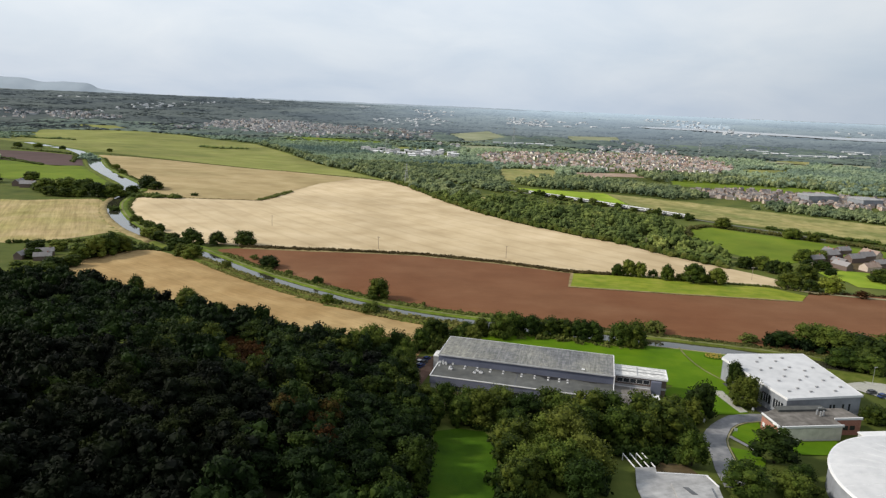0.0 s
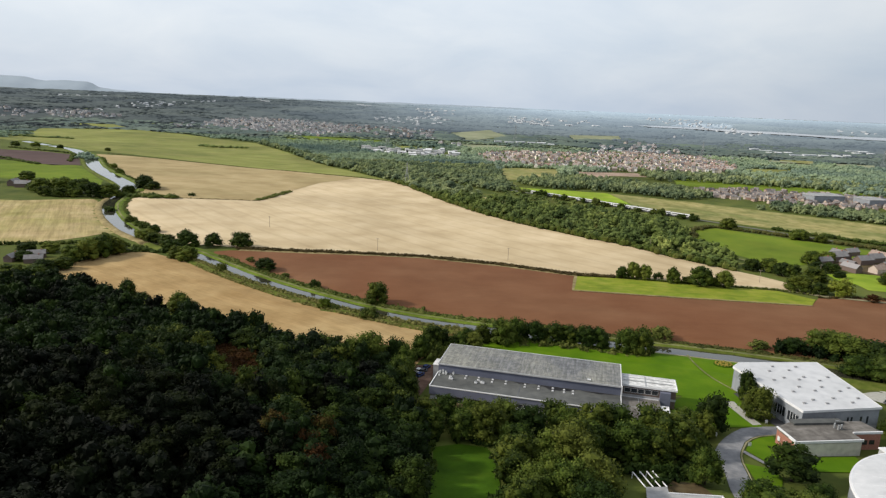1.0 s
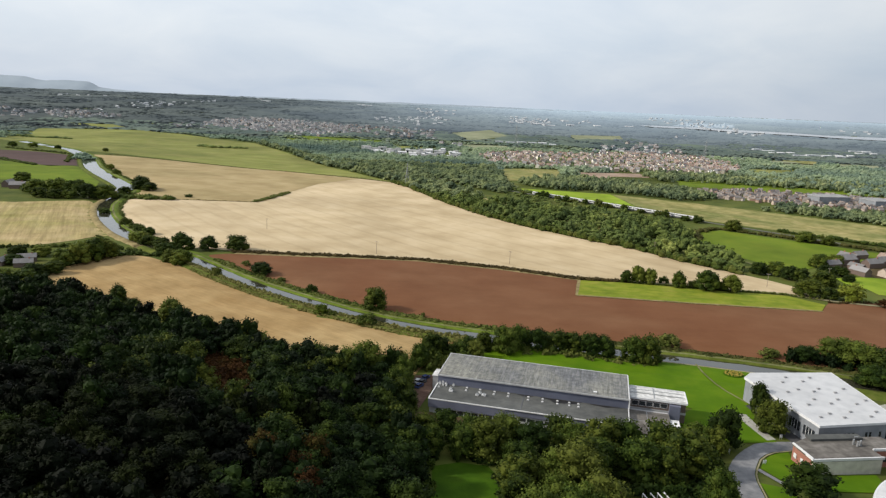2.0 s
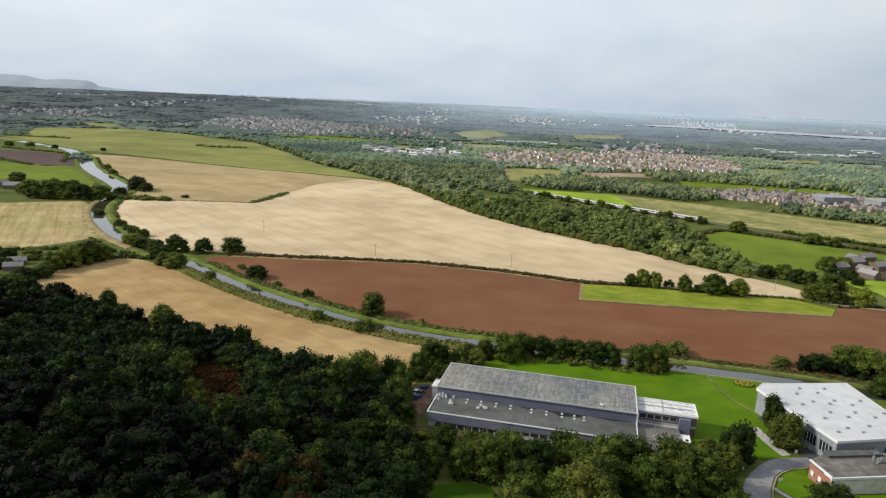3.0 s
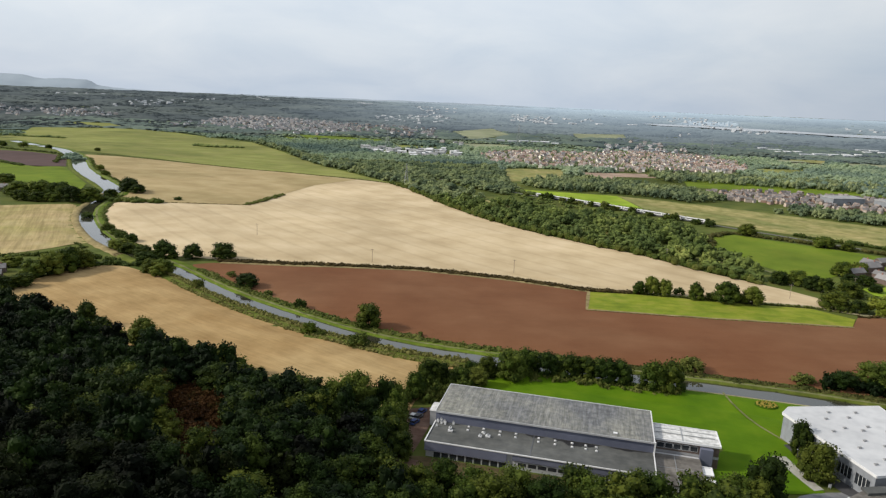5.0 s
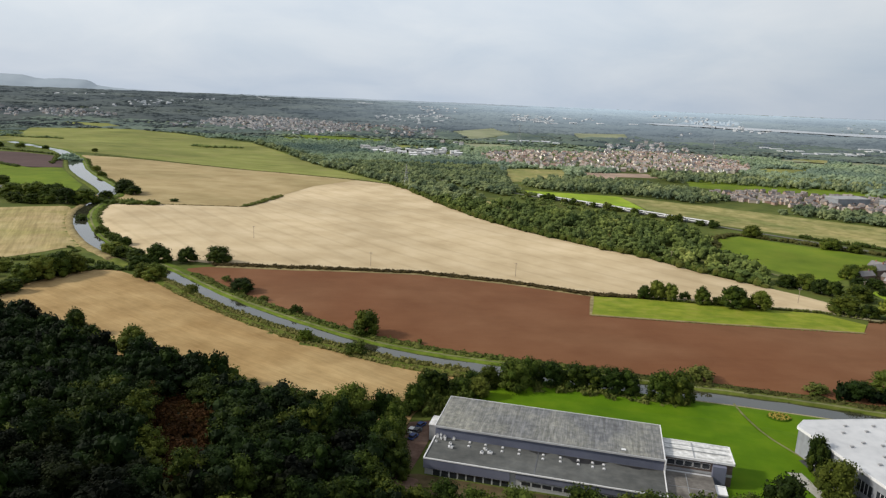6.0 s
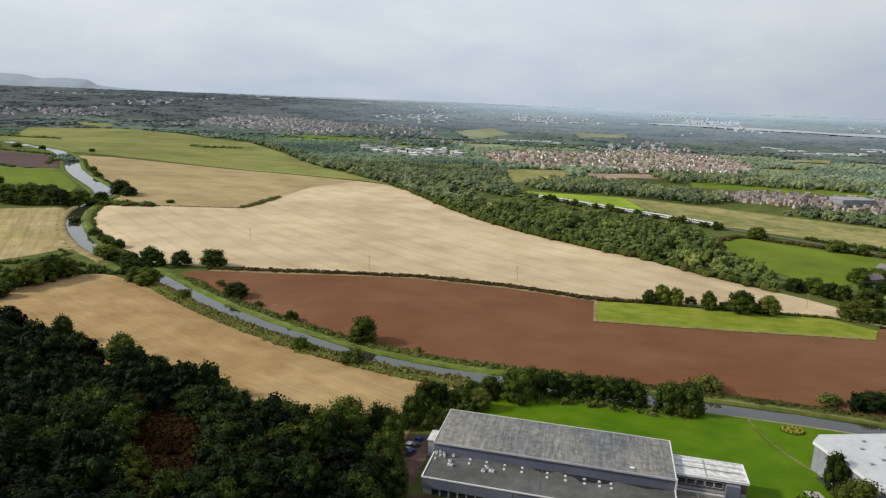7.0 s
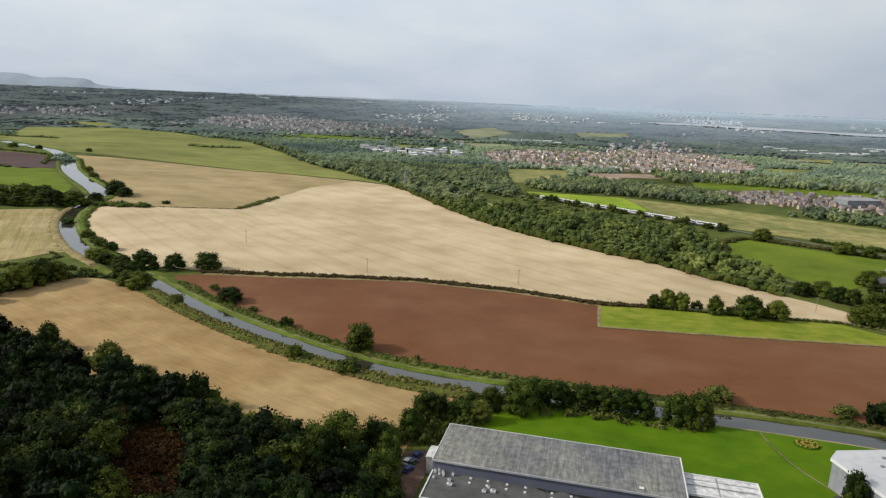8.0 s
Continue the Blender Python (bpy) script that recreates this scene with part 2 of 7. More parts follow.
M_LEAF = material("oak_leaves", [(0.0162, 0.0320, 0.0051), (0.0414, 0.0679, 0.0097), (0.0792, 0.1057, 0.0178)], 0.16, 0.65, wide=(0.10, (0.62, 0.64, 0.66), (1.35, 1.28, 1.15)), leaf=0.18, island=0.32, tree=0.7)
M_LEAF_YELLOW = material("willow_leaves", [(0.0278, 0.0389, 0.0053), (0.0524, 0.0684, 0.0094), (0.0864, 0.1007, 0.0173)], 0.2, 0.65, leaf=0.2, island=0.42)
# For pines, and for woodland crowns whose shade is painted into the leaf colour.
M_LEAF_DARK = material("pine_needles_and_shade", [(0.0016, 0.0034, 0.0009), (0.0042, 0.0076, 0.0016), (0.0113, 0.0164, 0.0028)], 0.10, 0.75, wide=(0.09, (0.45, 0.48, 0.52), (1.70, 1.60, 1.35)), leaf=0.08, island=0.10, tree=0.35)
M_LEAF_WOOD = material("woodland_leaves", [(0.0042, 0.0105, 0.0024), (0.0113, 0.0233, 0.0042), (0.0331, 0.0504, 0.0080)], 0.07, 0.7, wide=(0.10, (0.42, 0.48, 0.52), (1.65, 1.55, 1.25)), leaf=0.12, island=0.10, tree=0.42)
M_LEAF_DEEP = material("deep_green_leaves", [(0.0125, 0.0225, 0.0036), (0.0330, 0.0490, 0.0066), (0.0710, 0.0850, 0.0120)], 0.16, 0.65, leaf=0.15, island=0.34, tree=0.5)
M_DRYGRASS = material("dry_verge_grass", [(0.150, 0.115, 0.052), (0.225, 0.180, 0.085), (0.290, 0.240, 0.125)], 0.3, 0.9, 0.3, 2.0, wide=(0.08, 0.75, 1.1))
M_BRACKEN = material("rusty_bracken", [(0.0276, 0.0126, 0.0044), (0.0494, 0.0228, 0.0075), (0.0414, 0.0396, 0.0094)], 0.12, 0.85, wide=(0.05, (0.7, 0.6, 0.5), (1.15, 1.2, 1.1)), leaf=0.1, island=0.25)
M_HEDGE = material("hedge_leaves", [(0.0265, 0.042, 0.0078), (0.0551, 0.078, 0.0133), (0.102, 0.112, 0.0265)], 0.12, 0.7, leaf=0.15, island=0.30)
M_HEDGE_BROWN = material("dry_hedge", [(0.0400, 0.0300, 0.0110), (0.0720, 0.0540, 0.0190), (0.1000, 0.0820, 0.0300)], 0.12, 0.8, leaf=0.1, island=0.3)
M_HEDGE_DARK = material("shaded_hedge_leaves", [(0.0200, 0.0280, 0.0060), (0.0420, 0.0480, 0.0110), (0.0700, 0.0680, 0.0200)], 0.10, 0.75, leaf=0.12, island=0.25)
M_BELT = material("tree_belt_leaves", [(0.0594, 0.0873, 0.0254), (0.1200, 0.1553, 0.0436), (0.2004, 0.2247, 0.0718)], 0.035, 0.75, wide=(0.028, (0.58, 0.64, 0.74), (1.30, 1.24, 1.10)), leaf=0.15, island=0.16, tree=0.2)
# The belt's leaf colour again, paled and blued to paint haze.
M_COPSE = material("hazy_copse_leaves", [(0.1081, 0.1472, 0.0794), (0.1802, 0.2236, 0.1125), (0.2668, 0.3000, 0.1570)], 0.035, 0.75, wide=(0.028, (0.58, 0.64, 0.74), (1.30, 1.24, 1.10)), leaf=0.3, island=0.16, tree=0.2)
# Grass colour with the haze of distance mixed in.
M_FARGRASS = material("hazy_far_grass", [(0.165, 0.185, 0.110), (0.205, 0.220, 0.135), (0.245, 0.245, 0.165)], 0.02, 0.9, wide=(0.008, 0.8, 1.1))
M_TERRACE = material("brown_terrace_brick", [(0.2025, 0.1350, 0.1066), (0.2903, 0.2025, 0.1625), (0.4455, 0.3713, 0.3120)], 0.2, 0.85, island=0.4)
M_SLATE = material("dark_slate_roof", [(0.1187, 0.1125, 0.1128), (0.1875, 0.1725, 0.1656), (0.2500, 0.2125, 0.1920)], 0.3, 0.8, island=0.4)
# Woods from the estates outwards: haze is painted into the leaf colours.
M_FARWOOD = material("hazy_far_woodland", [(0.1456, 0.1837, 0.1770), (0.1848, 0.2262, 0.2106), (0.2296, 0.2688, 0.2442)], 0.009, 0.95, wide=(0.0040, (0.62, 0.70, 0.82), (1.28, 1.24, 1.10)), island=0.06, tree=0.1, leaf=0.5)
M_MIDWOOD = material("hazy_middle_woodland", [(0.2024, 0.2671, 0.1958), (0.2671, 0.3367, 0.2413), (0.3481, 0.4081, 0.2937)], 0.012, 0.9, wide=(0.0050, (0.60, 0.68, 0.80), (1.32, 1.28, 1.10)), island=0.08, tree=0.1, leaf=0.5)
M_PALEBRICK = material("pale_pink_brick", [(0.2666, 0.2064, 0.1763), (0.3526, 0.2967, 0.2623), (0.4472, 0.4085, 0.3741)], 0.2, 0.85, island=0.4)
# Canopy and hills carry the distance haze in their base colours.
M_CANOPY = material("hazy_wood_canopy", [(0.1140, 0.1520, 0.1311), (0.1520, 0.1938, 0.1634)], 0.022, 0.95, wide=(0.007, (0.75, 0.78, 0.84), (1.2, 1.18, 1.1)), leaf=0.3)
M_HILLS = material("hazy_moor", [(0.235, 0.280, 0.325), (0.275, 0.320, 0.365)], 0.004, 0.95)
M_WET = material("wet_roof_felt", [(0.016, 0.016, 0.018), (0.032, 0.032, 0.034)], 0.3, 0.5, spec=0.15)
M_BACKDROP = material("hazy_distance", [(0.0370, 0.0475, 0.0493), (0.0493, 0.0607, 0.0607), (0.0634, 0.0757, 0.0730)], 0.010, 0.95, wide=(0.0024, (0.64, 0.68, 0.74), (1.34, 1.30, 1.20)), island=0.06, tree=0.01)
# haze painted as glow pales the backdrop towards the skyline, most over the estuary
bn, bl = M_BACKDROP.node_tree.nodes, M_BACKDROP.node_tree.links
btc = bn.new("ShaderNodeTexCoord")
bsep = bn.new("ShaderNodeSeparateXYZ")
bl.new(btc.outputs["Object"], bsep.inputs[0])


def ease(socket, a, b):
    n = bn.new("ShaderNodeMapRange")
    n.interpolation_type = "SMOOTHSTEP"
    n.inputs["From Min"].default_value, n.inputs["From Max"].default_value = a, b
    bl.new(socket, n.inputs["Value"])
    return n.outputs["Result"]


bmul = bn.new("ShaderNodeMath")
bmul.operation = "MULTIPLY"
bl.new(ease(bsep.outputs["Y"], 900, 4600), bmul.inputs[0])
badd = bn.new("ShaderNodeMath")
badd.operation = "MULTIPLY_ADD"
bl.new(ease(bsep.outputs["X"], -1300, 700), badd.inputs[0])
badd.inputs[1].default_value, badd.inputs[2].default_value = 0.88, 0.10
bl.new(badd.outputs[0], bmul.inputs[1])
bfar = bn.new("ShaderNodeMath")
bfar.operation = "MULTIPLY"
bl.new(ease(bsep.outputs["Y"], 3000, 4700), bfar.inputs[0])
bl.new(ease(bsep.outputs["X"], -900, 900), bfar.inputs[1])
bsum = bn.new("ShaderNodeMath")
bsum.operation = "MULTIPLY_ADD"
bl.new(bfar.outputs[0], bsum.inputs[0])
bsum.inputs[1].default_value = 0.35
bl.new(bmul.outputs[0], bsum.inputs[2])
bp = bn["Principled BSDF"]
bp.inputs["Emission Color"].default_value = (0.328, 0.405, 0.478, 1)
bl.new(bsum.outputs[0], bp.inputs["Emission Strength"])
M_BARK = material("rough_bark", [(0.035, 0.026, 0.018), (0.07, 0.055, 0.04)], 3.0, 0.9, 0.5, 8)
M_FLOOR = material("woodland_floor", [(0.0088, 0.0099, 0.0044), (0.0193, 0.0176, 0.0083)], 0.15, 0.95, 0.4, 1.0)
M_ROOF = material("weathered_grey_roof_sheet", [(0.1150, 0.1190, 0.1270), (0.1850, 0.1880, 0.1910), (0.2650, 0.2640, 0.2550)], 0.7, 0.6, 0.15, 3, wide=(0.06, (0.80, 0.81, 0.86), (1.20, 1.18, 1.08)), stripes=[(90, 1.6, 0.06)], streaks=[(90, 3.2, 0.30), (90, 1.1, 0.22)])
M_FELT = material("dark_roof_felt", [(0.0734, 0.0778, 0.0864), (0.1037, 0.108, 0.1166), (0.1382, 0.1382, 0.1426)], 0.25, 0.75, 0.1, 4, wide=(0.06, 0.75, 1.15))
M_CLAD = material("blue_grey_ribbed_cladding", [(0.1134, 0.1227, 0.1684), (0.1404, 0.1493, 0.1974)], 0.3, 0.5, wide=(0.08, 0.88, 1.08))
M_GREY = material("light_grey_wall_panel", [(0.33, 0.335, 0.345), (0.42, 0.42, 0.43)], 0.6, 0.6, wide=(0.1, 0.85, 1.08))
M_WHITE = material("white_painted_metal", [(0.56, 0.568, 0.576), (0.64, 0.64, 0.648)], 0.5, 0.45, wide=(0.08, 0.93, 1.03))
M_WHITEROOF = material("white_roof_membrane", [(0.385, 0.392, 0.408), (0.450, 0.457, 0.470), (0.490, 0.494, 0.504)], 0.25, 0.5, wide=(0.05, 0.92, 1.04))
M_STAINED = material("stained_white_roof", [(0.1647, 0.1647, 0.1647), (0.2745, 0.2745, 0.2745), (0.3432, 0.3432, 0.3432)], 0.9, 0.6, 0.1, 4)
M_STAINED_LIGHT = material("stained_white_membrane", [(0.28, 0.28, 0.28), (0.52, 0.52, 0.52), (0.66, 0.66, 0.66)], 0.7, 0.6, 0.1, 4, streaks=[(0, 0.6, 0.3)])
M_BRICK = material("red_brick", [(0.22, 0.095, 0.07), (0.29, 0.135, 0.10), (0.34, 0.18, 0.14)], 2.5, 0.9, 0.2, 8)
M_GLASS = material("dark_window_glass", [(0.012, 0.015, 0.018), (0.03, 0.034, 0.04)], 0.5, 0.08, spec=0.6)
M_ASPHALT = material("worn_asphalt", [(0.1254, 0.1298, 0.1401), (0.177, 0.1799, 0.1888), (0.2213, 0.2213, 0.2287)], 0.5, 0.85, 0.1, 6, wide=(0.08, 0.85, 1.1))
M_GRAVEL = material("pale_gravel", [(0.27, 0.265, 0.23), (0.36, 0.355, 0.32)], 0.8, 0.9, 0.2, 6)
M_BALLAST = material("railway_ballast", [(0.10, 0.10, 0.085), (0.15, 0.15, 0.12)], 0.8, 0.9)
M_STEEL = material("galvanised_steel", [(0.28, 0.29, 0.30), (0.38, 0.39, 0.40)], 0.4, 0.5, metal=0.6)
M_WOOD = material("grey_timber", [(0.192, 0.16, 0.128), (0.32, 0.272, 0.208)], 1.5, 0.85)
M_TILE = material("terracotta_roof_tiles", [(0.2295, 0.1653, 0.1344), (0.2805, 0.2223, 0.1896), (0.3366, 0.3135, 0.2904)], 0.3, 0.85, island=0.35)
M_TILE_GREY = material("grey_roof_tiles", [(0.156, 0.15, 0.15), (0.24, 0.228, 0.228)], 0.3, 0.8, island=0.35)
M_RENDER = material("cream_house_wall", [(0.70, 0.60, 0.50), (0.82, 0.75, 0.66), (0.90, 0.87, 0.82)], 0.2, 0.85, island=0.4)
M_SHED = material("pale_metal_shed", [(0.44, 0.448, 0.456), (0.576, 0.584, 0.592)], 0.1, 0.5, island=0.3)
M_BARE = material("bare_pink_earth", [(0.22, 0.15, 0.115), (0.34, 0.26, 0.20)], 0.05, 0.9, wide=(0.02, 0.8, 1.1))
M_ESTUARY = material("pale_estuary_water", [(0.1485, 0.1584, 0.1683), (0.198, 0.2079, 0.2178)], 0.002, 0.12, spec=0.6)
M_BLUE = material("blue_car_paint", [(0.03, 0.05, 0.13), (0.05, 0.07, 0.18)], 2, 0.25)
# Copies the backdrop's emission, so haze glows from the concrete; base colours are paler.
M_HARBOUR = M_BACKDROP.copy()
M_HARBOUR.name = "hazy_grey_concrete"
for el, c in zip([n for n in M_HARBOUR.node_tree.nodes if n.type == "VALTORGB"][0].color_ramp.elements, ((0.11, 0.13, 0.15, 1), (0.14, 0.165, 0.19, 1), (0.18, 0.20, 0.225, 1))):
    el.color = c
# Far walls and roofs: base colour greyed and paled as haze.
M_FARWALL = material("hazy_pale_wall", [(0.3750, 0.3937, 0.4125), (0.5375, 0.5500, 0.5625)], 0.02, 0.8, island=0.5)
M_FLOWER = material("mixed_bedding_flowers", [(0.06, 0.09, 0.016), (0.20, 0.16, 0.04), (0.30, 0.24, 0.05)], 1.5, 0.8, island=0.4)


# ---- the lie of the land ----
CANAL = [(-800, 1230), (-640, 1110), (-552, 998), (-482, 882), (-434, 818), (-382, 754), (-352, 714), (-332, 650), (-318, 600), (-294, 556), (-268, 518), (-240, 484), (-165, 420), (-138, 393), (-107, 366), (-78, 346), (-50, 327), (-25, 315), (6, 307), (87, 291), (126, 283), (165, 271), (250, 243), (400, 185), (700, 40)]
def canal_side(x, y):
    best, side = 1e9, 1
    for (ax, ay), (bx, by) in zip(CANAL, CANAL[1:]):
        dx, dy = bx - ax, by - ay
        u = max(0, min(1, ((x - ax) * dx + (y - ay) * dy) / (dx * dx + dy * dy)))
        d = math.hypot(x - ax - u * dx, y - ay - u * dy)
        if d < best:
            best, side = d, 1 if (x - ax) * dy - (y - ay) * dx < 0 else -1
    return best * side      # positive beyond the canal
def smooth(a, b, v):
    u = max(0, min(1, (v - a) / (b - a)))
    return u * u * (3 - 2 * u)
def table(rows, v):
    if v <= rows[0][0]: return rows[0][1]
    for (a, p), (b, q) in zip(rows, rows[1:]):
        if v <= b: return p + (q - p) * (v - a) / (b - a)
    return rows[-1][1]
SLOPE = [(-260, .2), (-130, .36), (-98, .31), (-42, .235), (-15, .21), (11, .19), (60, .13), (110, .09), (200, .05)]
def land(x, y):
    d = canal_side(x, y)
    z = -6 * smooth(15, 230, d) - 1.0 * (1 - smooth(12, 22, abs(d)))
    r = 262 - 42 * smooth(-50, -5, x) - y
    if r > -60:
        q = 0.5 * (r + math.sqrt(r * r + 300))
        z += table(SLOPE, x) * 120 * (1 - math.exp(-q / 120)) * smooth(-420, -230, x) * (1 - smooth(250, 500, x))
    z += 78 * smooth(1800, 4900, math.hypot(x, y))
    return z


# ---- builders ----
def mesh_from(name, verts, tris, mats, index=None, smooth_faces=False):
    """A mesh of triangles from arrays."""
    me = bpy.data.meshes.new(name)
    verts, tris = np.asarray(verts, dtype=np.float32), np.asarray(tris, dtype=np.int32)
    me.vertices.add(len(verts))
    me.vertices.foreach_set("co", verts.ravel())
    me.loops.add(3 * len(tris))
    me.loops.foreach_set("vertex_index", tris.ravel())
    me.polygons.add(len(tris))
    me.polygons.foreach_set("loop_start", np.arange(0, 3 * len(tris), 3, dtype=np.int32))
    for m in mats:
        me.materials.append(m)
    if index is not None:
        me.polygons.foreach_set("material_index", np.asarray(index, dtype=np.int32))
    me.polygons.foreach_set("use_smooth", np.full(len(tris), smooth_faces))
    me.update(calc_edges=True)
    return me


def part(name, bm, mat, parent, label=""):
    """One bmesh as one mesh object under a thing or a part."""
    me = bpy.data.meshes.new(name)
    bm.to_mesh(me)
    bm.free()
    me.materials.append(mat)
    ob = new(name, me)
    ob.parent = parent
    return tagged(ob, label)


def thing(name, m, label, category, group="", kind=""):
    ob = new(name)
    ob.matrix_world = m
    return tagged(ob, label, category, group, kind)


def box(bm, x0, x1, y0, y1, z0, z1):
    vs = [bm.verts.new((x, y, z)) for z in (z0, z1) for x, y in ((x0, y0), (x1, y0), (x1, y1), (x0, y1))]
    for f in ((3, 2, 1, 0), (4, 5, 6, 7), (0, 1, 5, 4), (1, 2, 6, 5), (2, 3, 7, 6), (3, 0, 4, 7)):
        bm.faces.new([vs[i] for i in f])
    return bm


def boxes(*rows):
    bm = bmesh.new()
    for r in rows:
        box(bm, *r)
    return bm


def prism(poly, z0, z1):
    """An upright block on a plan outline; z1 may be a number or one height a corner."""
    bm = bmesh.new()
    tops = z1 if isinstance(z1, (list, tuple)) else [z1] * len(poly)
    a = [bm.verts.new((x, y, z0)) for x, y in poly]
    b = [bm.verts.new((x, y, z)) for (x, y), z in zip(poly, tops)]
    bm.faces.new(a[::-1])
    bm.faces.new(b)
    for i in range(len(poly)):
        j = (i + 1) % len(poly)
        bm.faces.new((a[i], a[j], b[j], b[i]))
    bmesh.ops.recalc_face_normals(bm, faces=bm.faces)
    return bm


def beam(bm, a, b, w):
    a, b = Vector(a), Vector(b)
    q = (b - a).to_track_quat("Z", "Y").to_matrix()
    L = (b - a).length
    vs = [bm.verts.new(a + q @ Vector((sx * w / 2, sy * w / 2, z))) for z in (0, L) for sx, sy in ((-1, -1), (1, -1), (1, 1), (-1, 1))]
    for f in ((3, 2, 1, 0), (4, 5, 6, 7), (0, 1, 5, 4), (1, 2, 6, 5), (2, 3, 7, 6), (3, 0, 4, 7)):
        bm.faces.new([vs[i] for i in f])
    return bm


XS = [*range(-7000, -1500, 250), *range(-1500, -700, 40), *range(-700, 700, 10), *range(700, 1500, 40), *range(1500, 7001, 250)]
YS = [*range(-3000, -100, 250), *range(-100, 1100, 10), *range(1100, 2500, 40), *range(2500, 7001, 250)]


def ground_sheet():
    nx, ny = len(XS), len(YS)
    verts = [(x, y, land(x, y)) for y in YS for x in XS]
    i = np.arange(nx * ny).reshape(ny, nx)
    a, b, c, d = i[:-1, :-1].ravel(), i[:-1, 1:].ravel(), i[1:, 1:].ravel(), i[1:, :-1].ravel()
    tris = np.concatenate([np.stack([a, b, c], 1), np.stack([a, c, d], 1)])
    return tagged(new("ground", mesh_from("ground", verts, tris, [M_GROUND], smooth_faces=True)), "rough green grassland reaching to the wooded horizon", "ground", kind="structure")


def drape(name, outline, mat, label, category, lift=0.18, wobble=0.5, floor=-99.0):
    """A field or other patch laid over the ground: its outline wavers a little, its surface follows the land."""
    rng = random.Random(len(label) + int(outline[0][0]))
    pts = []
    for (ax, ay), (bx, by) in zip(outline, outline[1:] + outline[:1]):
        n = max(1, int(math.hypot(bx - ax, by - ay) / 12))
        for k in range(n):
            u = k / n
            w = wobble * (0 if k == 0 else 1)
            pts.append((ax + (bx - ax) * u + rng.uniform(-w, w), ay + (by - ay) * u + rng.uniform(-w, w)))
    bm = bmesh.new()
    bm.faces.new([bm.verts.new((x, y, 0)) for x, y in pts])
    for axis, lines in ((0, XS), (1, YS)):
        lo, hi = min(p[axis] for p in pts), max(p[axis] for p in pts)
        no = (1, 0, 0) if axis == 0 else (0, 1, 0)
        for v in lines:
            if lo < v < hi:
                bmesh.ops.bisect_plane(bm, geom=bm.verts[:] + bm.edges[:] + bm.faces[:], plane_co=(v, v, 0), plane_no=no)
    bmesh.ops.triangulate(bm, faces=bm.faces)
    for v in bm.verts:
        v.co.z = max(floor, land(v.co.x, v.co.y) + lift)
    bmesh.ops.recalc_face_normals(bm, faces=bm.faces)
    if bm.faces and sum(f.normal.z for f in bm.faces) < 0:
        bmesh.ops.reverse_faces(bm, faces=bm.faces)
    me = bpy.data.meshes.new(name)
    bm.to_mesh(me)
    bm.free()
    me.materials.append(mat)
    return tagged(new(name, me), label, category, kind="structure")


def canal_line(offset, step=6.0):
    """Points along the canal, set off to one side (positive: the far bank)."""
    pts = []
    for (ax, ay), (bx, by) in zip(CANAL, CANAL[1:]):
        n = max(1, int(math.hypot(bx - ax, by - ay) / step))
        pts += [(ax + (bx - ax) * k / n, ay + (by - ay) * k / n) for k in range(n)]
    pts = np.array(pts + [CANAL[-1]])
    for _ in range(12):         # round the corners
        pts[1:-1] = 0.25 * pts[:-2] + 0.5 * pts[1:-1] + 0.25 * pts[2:]
    d = np.gradient(pts, axis=0)
    d /= np.linalg.norm(d, axis=1)[:, None]
    return pts + offset * np.stack([-d[:, 1], d[:, 0]], 1)


def canal_piece(offset, x0, x1):
    return [(float(x), float(y)) for x, y in canal_line(offset)[::2] if x0 < x < x1]


def ribbon(name, profile, mat, label, category, rough=0.0, span=(-9999, 9999)):
    """A strip along the canal: profile of (offset, height)."""
    rng = np.random.default_rng(len(name))
    centre = canal_line(0)
    use = (centre[:, 0] > span[0]) & (centre[:, 0] < span[1])
    rows = [(canal_line(o) + rng.normal(0, rough, (len(centre), 1)))[use] for o, _ in profile]
    n, k = len(rows[0]), len(rows)
    verts = np.concatenate([np.column_stack([r, np.full(n, z)]) for r, (_, z) in zip(rows, profile)])
    i = np.arange(n * k).reshape(k, n)
    a, b, c, d = i[:-1, :-1].ravel(), i[:-1, 1:].ravel(), i[1:, 1:].ravel(), i[1:, :-1].ravel()
    tris = np.concatenate([np.stack([a, b, c], 1), np.stack([a, c, d], 1)])
    return tagged(new(name, mesh_from(name, verts, tris, [mat], smooth_faces=True)), label, category, kind="structure")


# ---- foliage ----
def ico(level):
    bm = bmesh.new()
    bmesh.ops.create_icosphere(bm, subdivisions=level, radius=1)
    v, f = np.array([x.co[:] for x in bm.verts]), np.array([[y.index for y in x.verts] for x in bm.faces])
    bm.free()
    return v, f


ICO = {1: ico(1), 2: ico(2)}


def join(pieces):
    vs, fs, n = [], [], 0
    for v, f in pieces:
        vs.append(v)
        fs.append(np.asarray(f) + n)
        n += len(v)
    return np.concatenate(vs), np.concatenate(fs)


